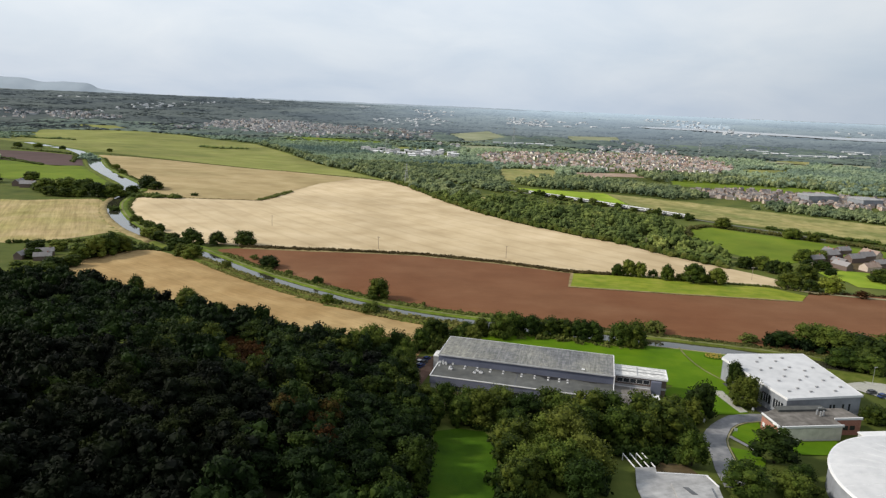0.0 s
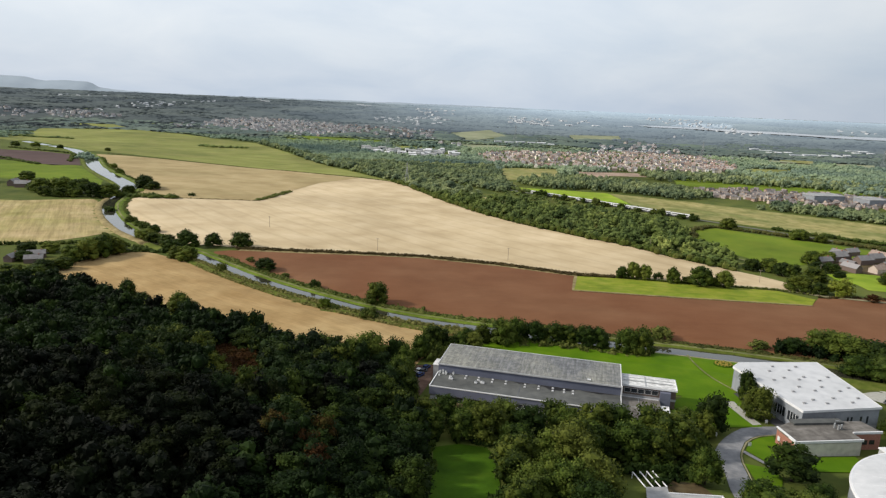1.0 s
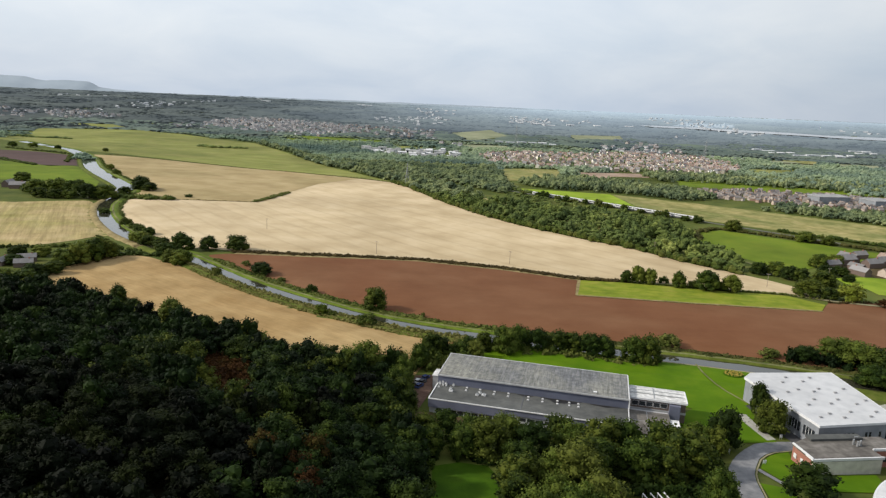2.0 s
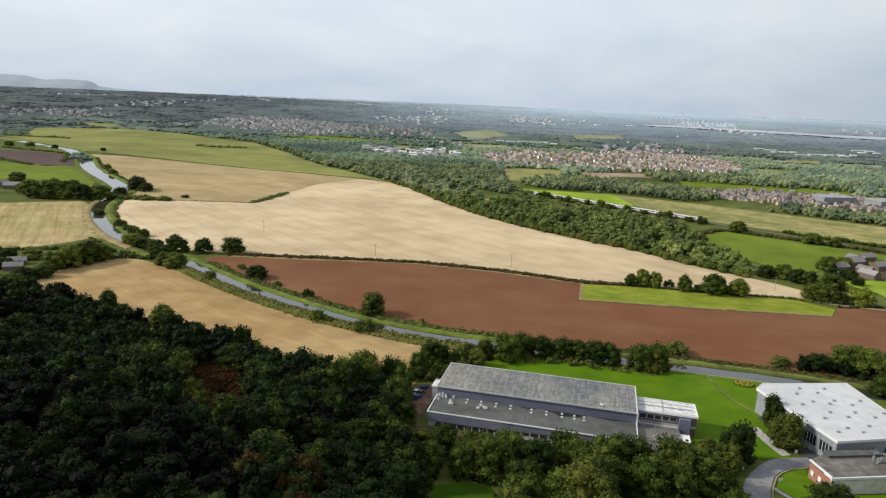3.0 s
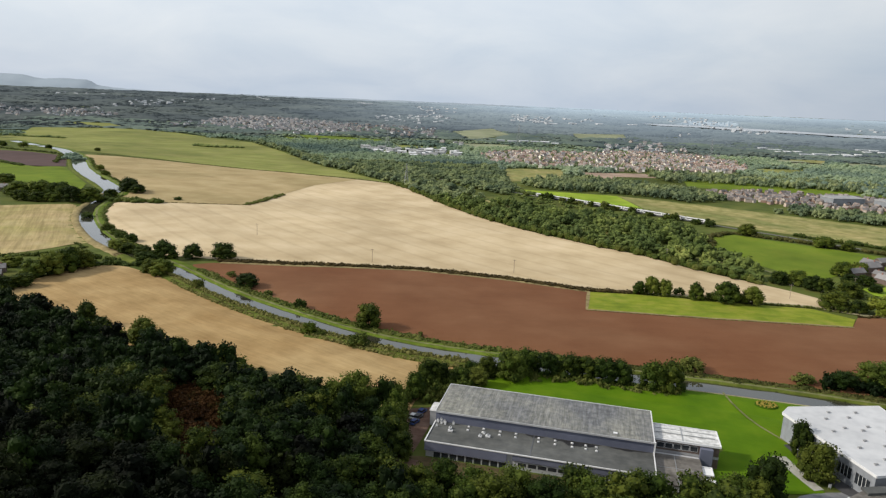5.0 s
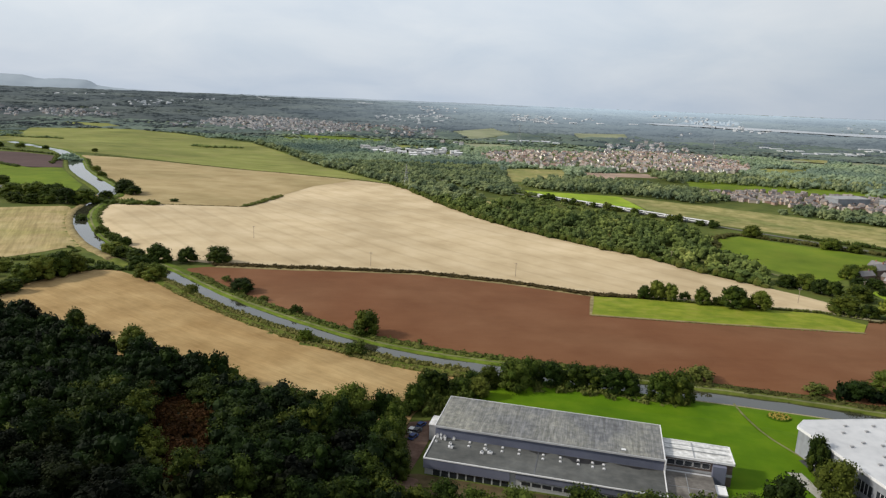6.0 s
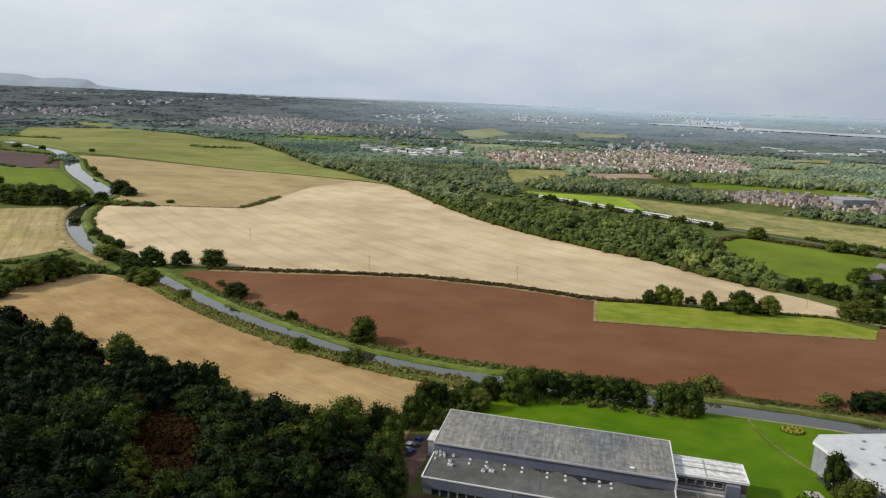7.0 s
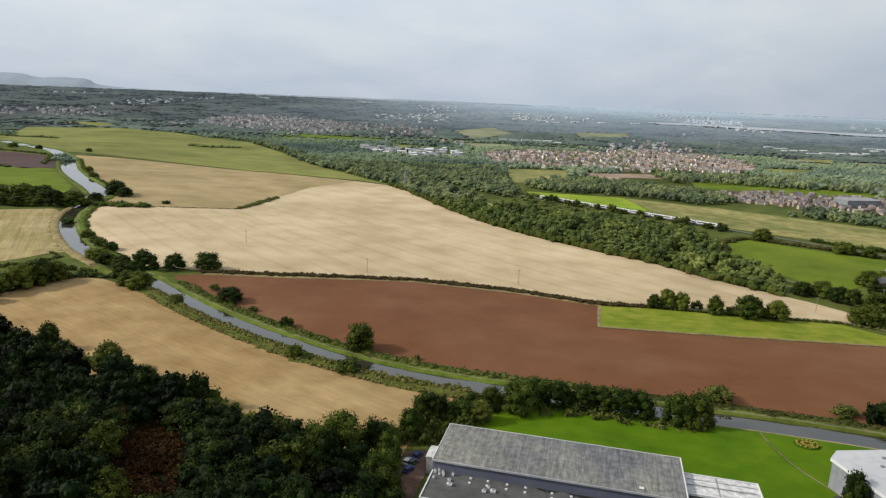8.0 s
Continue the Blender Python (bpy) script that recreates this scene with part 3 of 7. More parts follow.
def sprays(rng, centre, normal, size):
    """A small bent leaf spray at each centre: four corners, two triangles."""
    n = len(centre)
    t = np.cross(normal, rng.normal(size=(n, 3)))
    t /= np.linalg.norm(t, axis=1)[:, None] + 1e-9
    b = np.cross(normal, t)
    s = (size * rng.uniform(0.55, 1.35, n))[:, None]
    k = rng.uniform(0.6, 1.3, (4, n, 1))
    c = [centre + t * s * k[0], centre + b * s * k[1] * 0.8, centre - t * s * k[2] + normal * s * 0.25, centre - b * s * k[3] * 0.8]
    v = np.stack(c, 1).reshape(-1, 3)
    i = 4 * np.arange(n)
    return v, np.concatenate([np.stack([i, i + 1, i + 2], 1), np.stack([i, i + 2, i + 3], 1)])


def foliage(rng, lobes, count, size, level=1, loose=0.7, heart=0.74, reach=(0.70, 1.20)):
    """A crown: dense hearts of lobes (x, y, z, radius, half height) under a ragged cover of leaf sprays."""
    iv, jf = ICO[level]
    pieces, lobes = [], np.asarray(lobes, float)
    weight = lobes[:, 3] ** 2 / np.sum(lobes[:, 3] ** 2)
    for (x, y, z, r, h), w in zip(lobes, weight):
        lump = iv * np.array([r, r, h]) * heart * (1 + rng.uniform(-0.18, 0.18, (len(iv), 1))) + (x, y, z)
        pieces.append((lump, jf))
        n = max(4, int(count * w))
        d = rng.normal(size=(n, 3))
        d[:, 2] = np.where(d[:, 2] < -0.3, -d[:, 2], d[:, 2])
        d /= np.linalg.norm(d, axis=1)[:, None]
        c = d * np.array([r, r, h]) * rng.uniform(*reach, (n, 1)) + (x, y, z)
        nn = d + loose * rng.normal(size=(n, 3))
        nn /= np.linalg.norm(nn, axis=1)[:, None]
        pieces.append(sprays(rng, c, nn, size))
    return join(pieces)


def round_lobes(rng, r, h, n, bare=0.18):
    """Lobes of a broad crown of radius r on a tree of height h."""
    out = [(0, 0, h * (0.5 + bare / 2), r * 0.62, h * 0.36)]
    for k in range(n):
        a, u = 2 * math.pi * (k * 0.381966 + rng.uniform(-0.06, 0.06)), ((k + 0.5) / n) ** 1.3
        zz = bare * h + (h * (1 - bare)) * (0.13 + 0.70 * u)
        reach = r * 0.66 * math.sqrt(max(0.04, 1 - (max(0.0, u - 0.28) / 0.76) ** 2))
        lr = r * rng.uniform(0.26, 0.50)
        out.append((reach * math.cos(a), reach * math.sin(a), zz, lr, lr * rng.uniform(0.75, 1.0)))
    return out


def spire_lobes(rng, r, h, tiers, arms):
    """Lobes of a ragged conifer: whorls that shrink to a tip."""
    out = []
    for k in range(tiers):
        u = k / (tiers - 1)
        reach, zz = r * (1 - 0.62 * u ** 2.2) * rng.uniform(0.8, 1.15), h * (0.28 + 0.62 * u)
        m = max(1, int(arms * (1 - 0.7 * u)))
        for j in range(m):
            a = 2 * math.pi * (j / m + 0.13 * k) + rng.uniform(-0.4, 0.4)
            lr = max(0.22 * r, reach * 0.52)
            out.append((reach * 0.55 * math.cos(a), reach * 0.55 * math.sin(a), zz + rng.uniform(-0.03, 0.03) * h, lr, h * 0.085))
    return out


def trunk_mesh(rng, r, h, girth):
    """A tapered trunk that forks into limbs."""
    bm = bmesh.new()

    def limb(a, b, ra, rb):
        a, b = Vector(a), Vector(b)
        q = (b - a).to_track_quat("Z", "Y").to_matrix()
        rings = [[bm.verts.new(o + q @ Vector((rr * math.cos(2 * math.pi * i / 7), rr * math.sin(2 * math.pi * i / 7), 0))) for i in range(7)] for o, rr in ((a, ra), ((a + b) / 2 + Vector((rng.uniform(-0.1, 0.1), rng.uniform(-0.1, 0.1), 0)), (ra + rb) / 2), (b, rb))]
        for p, s in zip(rings, rings[1:]):
            for i in range(7):
                bm.faces.new((p[i], p[(i + 1) % 7], s[(i + 1) % 7], s[i]))
        bm.faces.new(rings[-1])

    limb((0, 0, -0.6), (0.1, 0, h * 0.42), girth, girth * 0.62)
    for k in range(5):
        a = 2 * math.pi * k / 5 + rng.uniform(-0.4, 0.4)
        limb((0.1, 0, h * rng.uniform(0.28, 0.42)), (r * 0.55 * math.cos(a), r * 0.55 * math.sin(a), h * rng.uniform(0.55, 0.78)), girth * 0.5, girth * 0.12)
    me = bpy.data.meshes.new("trunk")
    bm.to_mesh(me)
    bm.free()
    me.materials.append(M_BARK)
    return me


class TreeKind:
    """Meshes of one kind of tree; every tree planted from it shares them."""

    def __init__(self, seed, lobes, r, h, count, size, mat, level=1, girth=0.35, heart=0.74, reach=(0.70, 1.20)):
        rng = np.random.default_rng(seed)
        self.r, self.h = r, h
        v, f = foliage(rng, lobes(rng), count, size, level, 0.7, heart, reach)
        self.arrays = (v, f)
        self.crown = mesh_from("crown", v, f, [mat])
        self.trunk = trunk_mesh(random.Random(seed), r, h, girth)

    def plant(self, x, y, r, h, label, group, name="tree", category="tree", turn=None):
        ob = new(name)
        ob.matrix_world = Matrix.LocRotScale((x, y, land(x, y)), Euler((0, 0, turn if turn is not None else x * 1.7 + y * 0.9)), (r / self.r, r / self.r, h / self.h))
        for n, me in (("trunk", self.trunk), ("crown", self.crown)):
            c = new(n, me)
            c.parent = ob
        return tagged(ob, label, category, group)


OAKS = [TreeKind(s, lambda g: round_lobes(g, 6, 12, 19, 0.05), 6, 12, 2200, 0.31, M_LEAF, 1, 0.35, 0.70, (0.66, 1.18)) for s in (1, 2, 3)]
FIELD_OAKS = [TreeKind(s, lambda g: round_lobes(g, 6, 12, 22, 0.03), 6, 12, 1100, 0.42, M_LEAF_FIELD, 1, 0.35, 0.82, (0.76, 1.10)) for s in (21, 22, 23)]
DARK_OAKS = [TreeKind(s, lambda g: round_lobes(g, 6, 12, 24, 0.02), 6, 12, 1500, 0.36, M_LEAF_DEEP, 1, 0.35, 0.74, (0.70, 1.14)) for s in (15, 16)]
WILLOWS = [TreeKind(s, lambda g: round_lobes(g, 6, 12, 20, 0.02), 6, 12, 2300, 0.30, M_LEAF_YELLOW, 1, 0.35, 0.70, (0.66, 1.20)) for s in (4, 5)]
BUSHES = [TreeKind(s, lambda g: round_lobes(g, 3, 4, 9, 0.0), 3, 4, 420, 0.36, M_HEDGE, 1, 0.12) for s in (6, 7)]
FRESH_BUSH = TreeKind(31, lambda g: round_lobes(g, 3, 4, 10, 0.0), 3, 4, 700, 0.26, M_BUSH, 1, 0.12)
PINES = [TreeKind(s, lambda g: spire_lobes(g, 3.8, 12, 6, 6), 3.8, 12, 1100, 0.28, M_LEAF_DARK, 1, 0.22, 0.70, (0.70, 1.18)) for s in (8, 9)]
WOODS = [TreeKind(s, lambda g: round_lobes(g, 4.2, 12, 15, 0.05), 4.2, 12, 1500, 0.27, M_LEAF_WOOD, 1, 0.25, 0.76, (0.74, 1.13)) for s in (10, 11, 12)]
RUSTS = [TreeKind(14, lambda g: round_lobes(g, 4.2, 11, 13, 0.05), 4.2, 11, 950, 0.32, M_BRACKEN, 1, 0.2)]
# Same crowns as WOODS, with shade put into the leaf colour.
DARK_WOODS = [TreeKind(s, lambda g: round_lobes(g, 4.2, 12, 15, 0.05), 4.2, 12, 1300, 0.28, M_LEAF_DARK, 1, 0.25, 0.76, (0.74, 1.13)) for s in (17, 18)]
BIRCHES = [TreeKind(s, lambda g: round_lobes(g, 3.8, 11, 13, 0.05), 3.8, 11, 1000, 0.28, M_LEAF_DEEP, 1, 0.16) for s in (13, 19)]


def inside(x, y, poly):
    hit = False
    for (ax, ay), (bx, by) in zip(poly, poly[1:] + poly[:1]):
        if (ay > y) != (by > y) and x < (bx - ax) * (y - ay) / (by - ay) + ax:
            hit = not hit
    return hit


def scatter(rng, poly, gap, avoid=()):
    """Uneven planting points inside an outline."""
    xs, ys = [p[0] for p in poly], [p[1] for p in poly]
    out, y, row = [], min(ys), 0
    while y < max(ys):
        x = min(xs) + (row % 2) * gap / 2
        while x < max(xs):
            px, py = x + rng.uniform(-0.6, 0.6) * gap, y + rng.uniform(-0.6, 0.6) * gap
            if inside(px, py, poly) and not any(inside(px, py, q) for q in avoid):
                out.append((px, py))
            x += gap
        y += gap * 0.87
        row += 1
    return out


def stand(name, spots, kinds, mat, label, category, rng, height, width, even=False):
    """Many trees grown together, as one mesh; kinds are arrays of crowns made for height 1 and radius 1."""
    pieces = []
    for x, y in spots:
        v, f = kinds[int(rng.integers(len(kinds)))]
        h, w, a = rng.uniform(*height), rng.uniform(*width), rng.uniform(0, 6.283)
        c, s = math.cos(a) * w, math.sin(a) * w
        pieces.append((np.column_stack([v[:, 0] * c - v[:, 1] * s + x, v[:, 0] * s + v[:, 1] * c + y, v[:, 2] * h + land(x, y) - 0.3]), f))
    v, f = join(pieces)
    return tagged(new(name, mesh_from(name, v, f, [mat])), label, category, kind="stuff")


def unit_crowns(seed, n, lobes, count, size, level, heart=0.74, reach=(0.70, 1.20), tall=1.0):
    """Crowns of height 1 and radius 1, whose leaves keep their shape on trees tall times as high as their radius."""
    out = []
    for k in range(n):
        g = np.random.default_rng(seed + k)
        v, f = foliage(g, round_lobes(g, 1, tall, lobes, 0.05), count, size, level, 0.7, heart, reach)
        out.append((v / (1, 1, tall), f))
    return out


def hedge(line, height, width, mat, label, seed, name="hedge", gap=1.3, per=9):
    """A ragged hedge along a line of plan points."""
    rng = np.random.default_rng(seed)
    lobes = []
    for (ax, ay), (bx, by) in zip(line, line[1:]):
        n = max(1, int(math.hypot(bx - ax, by - ay) / gap))
        for k in range(n):
            u = (k + rng.uniform(0, 1)) / n
            x, y = ax + (bx - ax) * u + rng.normal(0, width * 0.22), ay + (by - ay) * u + rng.normal(0, width * 0.22)
            h = height * rng.uniform(0.55, 1.25)
            lobes.append((x, y, land(x, y) + h * 0.45, width * rng.uniform(0.32, 0.6), h * 0.6))
    v, f = foliage(rng, lobes, int(1.7 * per * len(lobes)), 0.29 * min(1.6, height / 1.5 + 0.3), 1, 0.7, 0.86, (0.80, 1.12))
    return tagged(new(name, mesh_from(name, v, f, [mat])), label, "hedge")


# ---- the land and its fields ----
ground_sheet()
ribbon("canal_water", [(-5.3, -0.35), (5.3, -0.35)], M_WATER, "still grey-green canal water between grassy banks", "canal")
ribbon("canal_bank", [(-11.4, -1.6), (-10.0, 0.0), (-7.5, 0.35), (-5.6, 0.2), (-4.9, -0.5)], M_BANK, "rough grass bank on the field side of the canal", "bank", 0.2, (-212, 15))
ribbon("canal_bank", [(-11.4, -1.6), (-10.0, 0.0), (-7.5, 0.35), (-5.6, 0.2), (-4.9, -0.5)], M_DRYGRASS, "pale dry grass bank on the field side of the canal", "bank", 0.2, (-346, -206))
ribbon("canal_bank", [(-26, -0.4), (-20, 0.12), (-14, 0.3), (-7.5, 0.35), (-5.4, 0.2), (-4.9, -0.5)], M_LAWN, "mown lawn edge beside the canal", "bank", 0.1, (13, 146))
ribbon("canal_bank", [(-15, -1.6), (-12, 0.05), (-7.5, 0.35), (-5.6, 0.2), (-4.9, -0.5)], M_BANK, "rough grass bank beyond the lawn", "bank", 0.25, (144, 900))
ribbon("towpath_bank", [(4.9, -0.5), (5.6, 0.25), (6.8, 0.3), (8.6, 0.3), (11.5, 0.1), (16, -1.6)], M_VERGE, "green grass bank beside the canal towpath", "bank", 0.2, (-346, 62))
ribbon("towpath_bank", [(4.9, -0.5), (5.6, 0.25), (6.8, 0.3), (8.6, 0.3), (11.5, 0.1), (16, -1.6)], M_BANK, "dark rough grass bank beside the canal towpath", "bank", 0.2, (56, 900))
ribbon("towpath", [(6.6, 0.32), (6.8, 0.36), (7.9, 0.36), (8.1, 0.32)], M_TOWPATH, "narrow worn towpath along the canal", "path", 0.12, (-346, 9999))
# the upper reach beyond the bend is wider
ribbon("canal_water", [(-9.0, -0.33), (9.0, -0.33)], M_WATER, "pale shining water of the wider upper canal", "canal", 0.0, (-2000, -340))
ribbon("canal_bank", [(-14.4, -1.6), (-13.2, 0.0), (-11.0, 0.35), (-9.3, 0.2), (-8.5, -0.5)], M_BANK, "grass bank of the wider upper canal", "bank", 0.2, (-2000, -340))
ribbon("towpath_bank", [(8.5, -0.5), (9.3, 0.25), (10.4, 0.3), (12.2, 0.3), (15, 0.1), (19, -1.6)], M_VERGE, "green towpath bank of the upper canal", "bank", 0.2, (-2000, -340))
ribbon("towpath", [(10.4, 0.32), (10.6, 0.36), (11.7, 0.36), (11.9, 0.32)], M_TOWPATH, "narrow worn towpath along the upper canal", "path", 0.12, (-2000, -340))

NEAR_FIELD = [(-236, 366), (-217, 421), (-195, 424)] + canal_piece(-9.8, -172, -14) + [(-6, 299), (-1, 298), (-5, 283), (-14, 262), (-18, 240), (-60, 250), (-100, 270), (-150, 300), (-200, 330)]
BROWN_FIELD = [(-166, 436), (-149, 441), (-109, 445), (-72, 451), (-28, 457), (30, 447), (74, 428), (66, 387), (131, 383), (201, 382), (216, 404), (245, 411), (330, 400), (330, 235), (250, 262)] + canal_piece(15.5, -150, 200)[::-1]
STRIP = [(74, 428), (66, 387), (131, 383), (201, 382), (212, 399), (198, 417), (150, 421), (102, 428)]
STUBBLE = [(-580, 1046), (-516, 951), (-470, 880), (-405, 800), (-345, 720), (-318, 640), (-306, 600), (-290, 572), (-240, 498), (-192, 456), (-150, 449), (-109, 452), (-72, 458), (-28, 464), (30, 455), (75, 436), (105, 434), (171, 426), (200, 423), (219, 420), (218, 442), (206, 461), (194, 475), (182, 488), (169, 502), (155, 520), (141, 541), (124, 559), (106, 573), (87, 594), (66, 615), (43, 644), (18, 680), (-19, 750), (-42, 802), (-68, 864), (-95, 911), (-137, 935), (-249, 981), (-372, 1016), (-513, 1045)]
UPPER_STUBBLE = [(-580, 1046), (-516, 951), (-470, 880), (-405, 800), (-345, 720), (-326, 644), (-271, 654), (-205, 677), (-199, 690), (-194, 775), (-182, 860), (-142, 934), (-249, 980), (-372, 1015), (-513, 1044)]
PASTURE = [(-900, 1280), (-629, 1105), (-526, 1075), (-372, 1024), (-249, 985), (-138, 945), (-97, 915), (-98, 922), (-136, 975), (-189, 1046), (-238, 1116), (-348, 1322), (-460, 1507), (-550, 1569), (-700, 1709), (-850, 1790), (-940, 1770), (-1060, 1690), (-960, 1500)]
LEFT_SOIL = [(-800, 1080), (-714, 1056), (-659, 1053), (-577, 1014), (-540, 950), (-509, 895), (-534, 874), (-621, 921), (-760, 975)]
LEFT_GREEN = [(-700, 930), (-612, 908), (-550, 882), (-500, 884), (-445, 808), (-400, 748), (-380, 700), (-431, 740), (-466, 735), (-496, 730), (-620, 770)]
LEFT_STUBBLE = [(-520, 592), (-395, 596), (-374, 608), (-342, 622)] + canal_piece(-10.8, -336, -247) + [(-262, 458), (-275, 440), (-300, 425), (-420, 430)]
RIGHT_GREEN = [(66, 912), (189, 888), (197, 770), (140, 810), (84, 872)]
RIGHT_TAN = [(189, 888), (284, 836), (428, 727), (520, 660), (470, 570), (365, 615), (306, 666), (243, 713), (199, 771)]
RIGHT_MEADOW = [(208, 616), (220, 638), (244, 653), (285, 623), (345, 577), (420, 520), (380, 490), (300, 520), (263, 512), (246, 498), (231, 500), (220, 525), (210, 548), (205, 582)]
FARM_GREEN = [(259, 479), (282, 485), (306, 482), (345, 470), (330, 425), (278, 433), (264, 436), (265, 451), (258, 462)]
FAR_MEADOW = [(59, 1177), (162, 1200), (150, 1046), (62, 990)]
FAR_PADDOCK = [(345, 1139), (419, 1121), (500, 1075), (569, 1069), (600, 1010), (529, 994), (452, 980), (384, 1004), (319, 1026)]
FAR_STRIP = [(-460, 1739), (-283, 1701), (-269, 1621), (-400, 1614)]
FAR_GREEN = [(-179, 1642), (-60, 1600), (-60, 1520), (-161, 1510)]
for outline, mat, label, cat in (
        (NEAR_FIELD, M_STUBBLE_NEAR, "golden harvested stubble field beside the canal", "field"),
        (BROWN_FIELD, M_SOIL, "bare reddish-brown ploughed field", "field"),
        (STUBBLE, M_STUBBLE, "large pale harvested stubble field with faint tramlines", "field"),
        (UPPER_STUBBLE, M_STUBBLE_UPPER, "browner upper stubble field beyond the thin hedge", "field"),
        (PASTURE, M_PASTURE, "wide yellow-green pasture behind the stubble", "field"),
        (LEFT_SOIL, M_SOIL_FAR, "small dark purple-brown ploughed field", "field"),
        (LEFT_GREEN, M_MEADOW, "bright green grass field beside the canal bend", "field"),
        (LEFT_STUBBLE, M_STUBBLE_LEFT, "straw stubble field with green streaks", "field"),
        (RIGHT_GREEN, M_BRIGHT, "bright lime-green field beside the railway", "field"),
        (RIGHT_TAN, M_TAN, "tan and green uncut meadow beyond the railway", "field"),
        (FARM_GREEN, M_BRIGHT, "small bright green paddock below the farm", "field"),
        (RIGHT_MEADOW, M_MEADOW, "deep green meadow enclosed by hedges", "field"),
        (FAR_MEADOW, M_TAN, "pale green meadow below the housing estate", "field"),
        (FAR_PADDOCK, M_MEADOW, "green playing field behind the brick houses", "field"),
        (FAR_STRIP, M_MEADOW, "narrow green field among far woods", "field"),
        (FAR_GREEN, M_PASTURE, "pale green field behind the white sheds", "field")):
    drape("field", outline, mat, label, cat, 0.30 if outline is UPPER_STUBBLE else 0.18)
drape("verge", [(-146, 446), (-109, 450), (-72, 456), (-28, 462), (30, 452.5), (74, 431.5), (75, 427), (30, 445.5), (-28, 455.5), (-72, 449), (-109, 443), (-147, 440)], M_DRYGRASS, "dry grass verge along the ploughed field", "verge", 0.30)
drape("verge", [(76, 430), (67.5, 388.5), (131, 384.5), (202, 383.5), (202, 381.4), (131, 382.4), (65.8, 386.3), (74.4, 430)], M_DRYGRASS, "dry grass margin round the grass strip", "verge", 0.42)
drape("grass_strip", STRIP, M_UNCUT, "yellow-green uncut grass strip in the ploughed field", "grass", 0.34, wobble=0.8)
drape("field", [(-1150, 1930), (-940, 1800), (-900, 1840), (-1010, 1960)], M_PASTURE, "pale green field below the far woods", "field")
drape("bare_earth", [(167, 1168), (300, 1190), (304, 1130), (238, 1122), (203, 985), (170, 990), (185, 1100)], M_BARE, "bare pinkish building ground", "ground")
drape("lawn", [(8, 285), (20, 287), (70, 281), (118, 270), (150, 262), (112, 256), (105, 243), (103, 216), (86, 214), (84, 240), (66, 246), (4, 262)], M_LAWN, "smooth vivid green lawn between hall and canal", "lawn", 0.22, wobble=0.4)
drape("lawn", [(72, 204), (72, 226), (84, 240), (92, 222), (82, 205)], M_LAWN, "mown grass beside the annex", "lawn", 0.2, wobble=0.4)
drape("glade", [(-5, 180), (2, 184), (10, 183), (12.5, 176), (12, 146), (10, 110), (-7, 110), (-5, 145)], M_GLADE, "sunlit strip of green grass between the trees", "grass", 0.2, wobble=0.6)
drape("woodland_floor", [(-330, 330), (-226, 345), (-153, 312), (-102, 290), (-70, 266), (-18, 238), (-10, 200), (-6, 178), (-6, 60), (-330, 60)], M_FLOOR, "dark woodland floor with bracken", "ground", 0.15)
drape("road", [(113, 218.5), (107.7, 217.6), (101, 216.6), (95.0, 214.2), (90, 209.6), (85.9, 204.9), (82.4, 200), (79.6, 195.1), (78.2, 188.7), (77.0, 180.9), (74.5, 170.1), (73.2, 160), (79.5, 160), (81.5, 172), (83.2, 180.2), (84.6, 187.9), (86, 192.5), (88.2, 197.0), (91.7, 203.0), (95, 206.6), (98.5, 209.0), (104.9, 211.1), (114, 212)], M_ASPHALT, "curving grey asphalt site road", "road", 0.22, wobble=0.1)
drape("road", [(108, 217.4), (112, 211.6), (115.5, 213.4), (113.6, 219), (107.2, 246), (104.4, 245)], M_TARMAC, "dark asphalt yard beside the white-roofed hall", "road", 0.26, wobble=0.1)
drape("pavement", [(81.7, 172), (83.4, 180.1), (84.8, 187.8), (86.2, 192.4), (88.4, 196.8), (91.9, 202.8), (95.2, 206.3), (98.6, 208.7), (104.9, 210.8), (105.0, 210.3), (98.8, 208.2), (95.5, 205.9), (92.3, 202.5), (88.8, 196.6), (86.6, 192.2), (85.2, 187.7), (83.8, 180.0), (82.1, 171.9)], M_PATH, "thin pale kerb along the road bend", "kerb", 0.32, wobble=0.0)
drape("pavement", [(87.8, 195.0), (89.0, 196.4), (93.0, 186.8), (91.8, 186.0)], M_ASPHALT, "short grey footway across the grass", "pavement", 0.30, wobble=0.05)
drape("lawn", [(83.6, 173), (85.2, 187.2), (91, 185.4), (93, 180), (90, 174)], M_LAWN, "small mown grass plot beside the road", "lawn", 0.24, wobble=0.2)
drape("lawn", [(89.6, 196.8), (92.6, 202.2), (96, 205.8), (99, 207.9), (103.4, 209.6), (102.2, 204), (103, 194), (98, 189), (93.4, 187.6)], M_LAWN, "small mown grass island inside the road bend", "lawn", 0.24, wobble=0.2)
drape("lawn", [(101, 185), (103, 194.0), (123, 197.6), (121, 187)], M_LAWN, "grass in front of the brick building", "lawn", 0.24, wobble=0.3)
ribbon("canal_edging", [(-6.1, 0.25), (-5.95, 0.42), (-5.6, 0.42), (-5.5, 0.1)], M_PATH, "thin pale stone edging between lawn and canal", "kerb", 0.03, (84, 150))
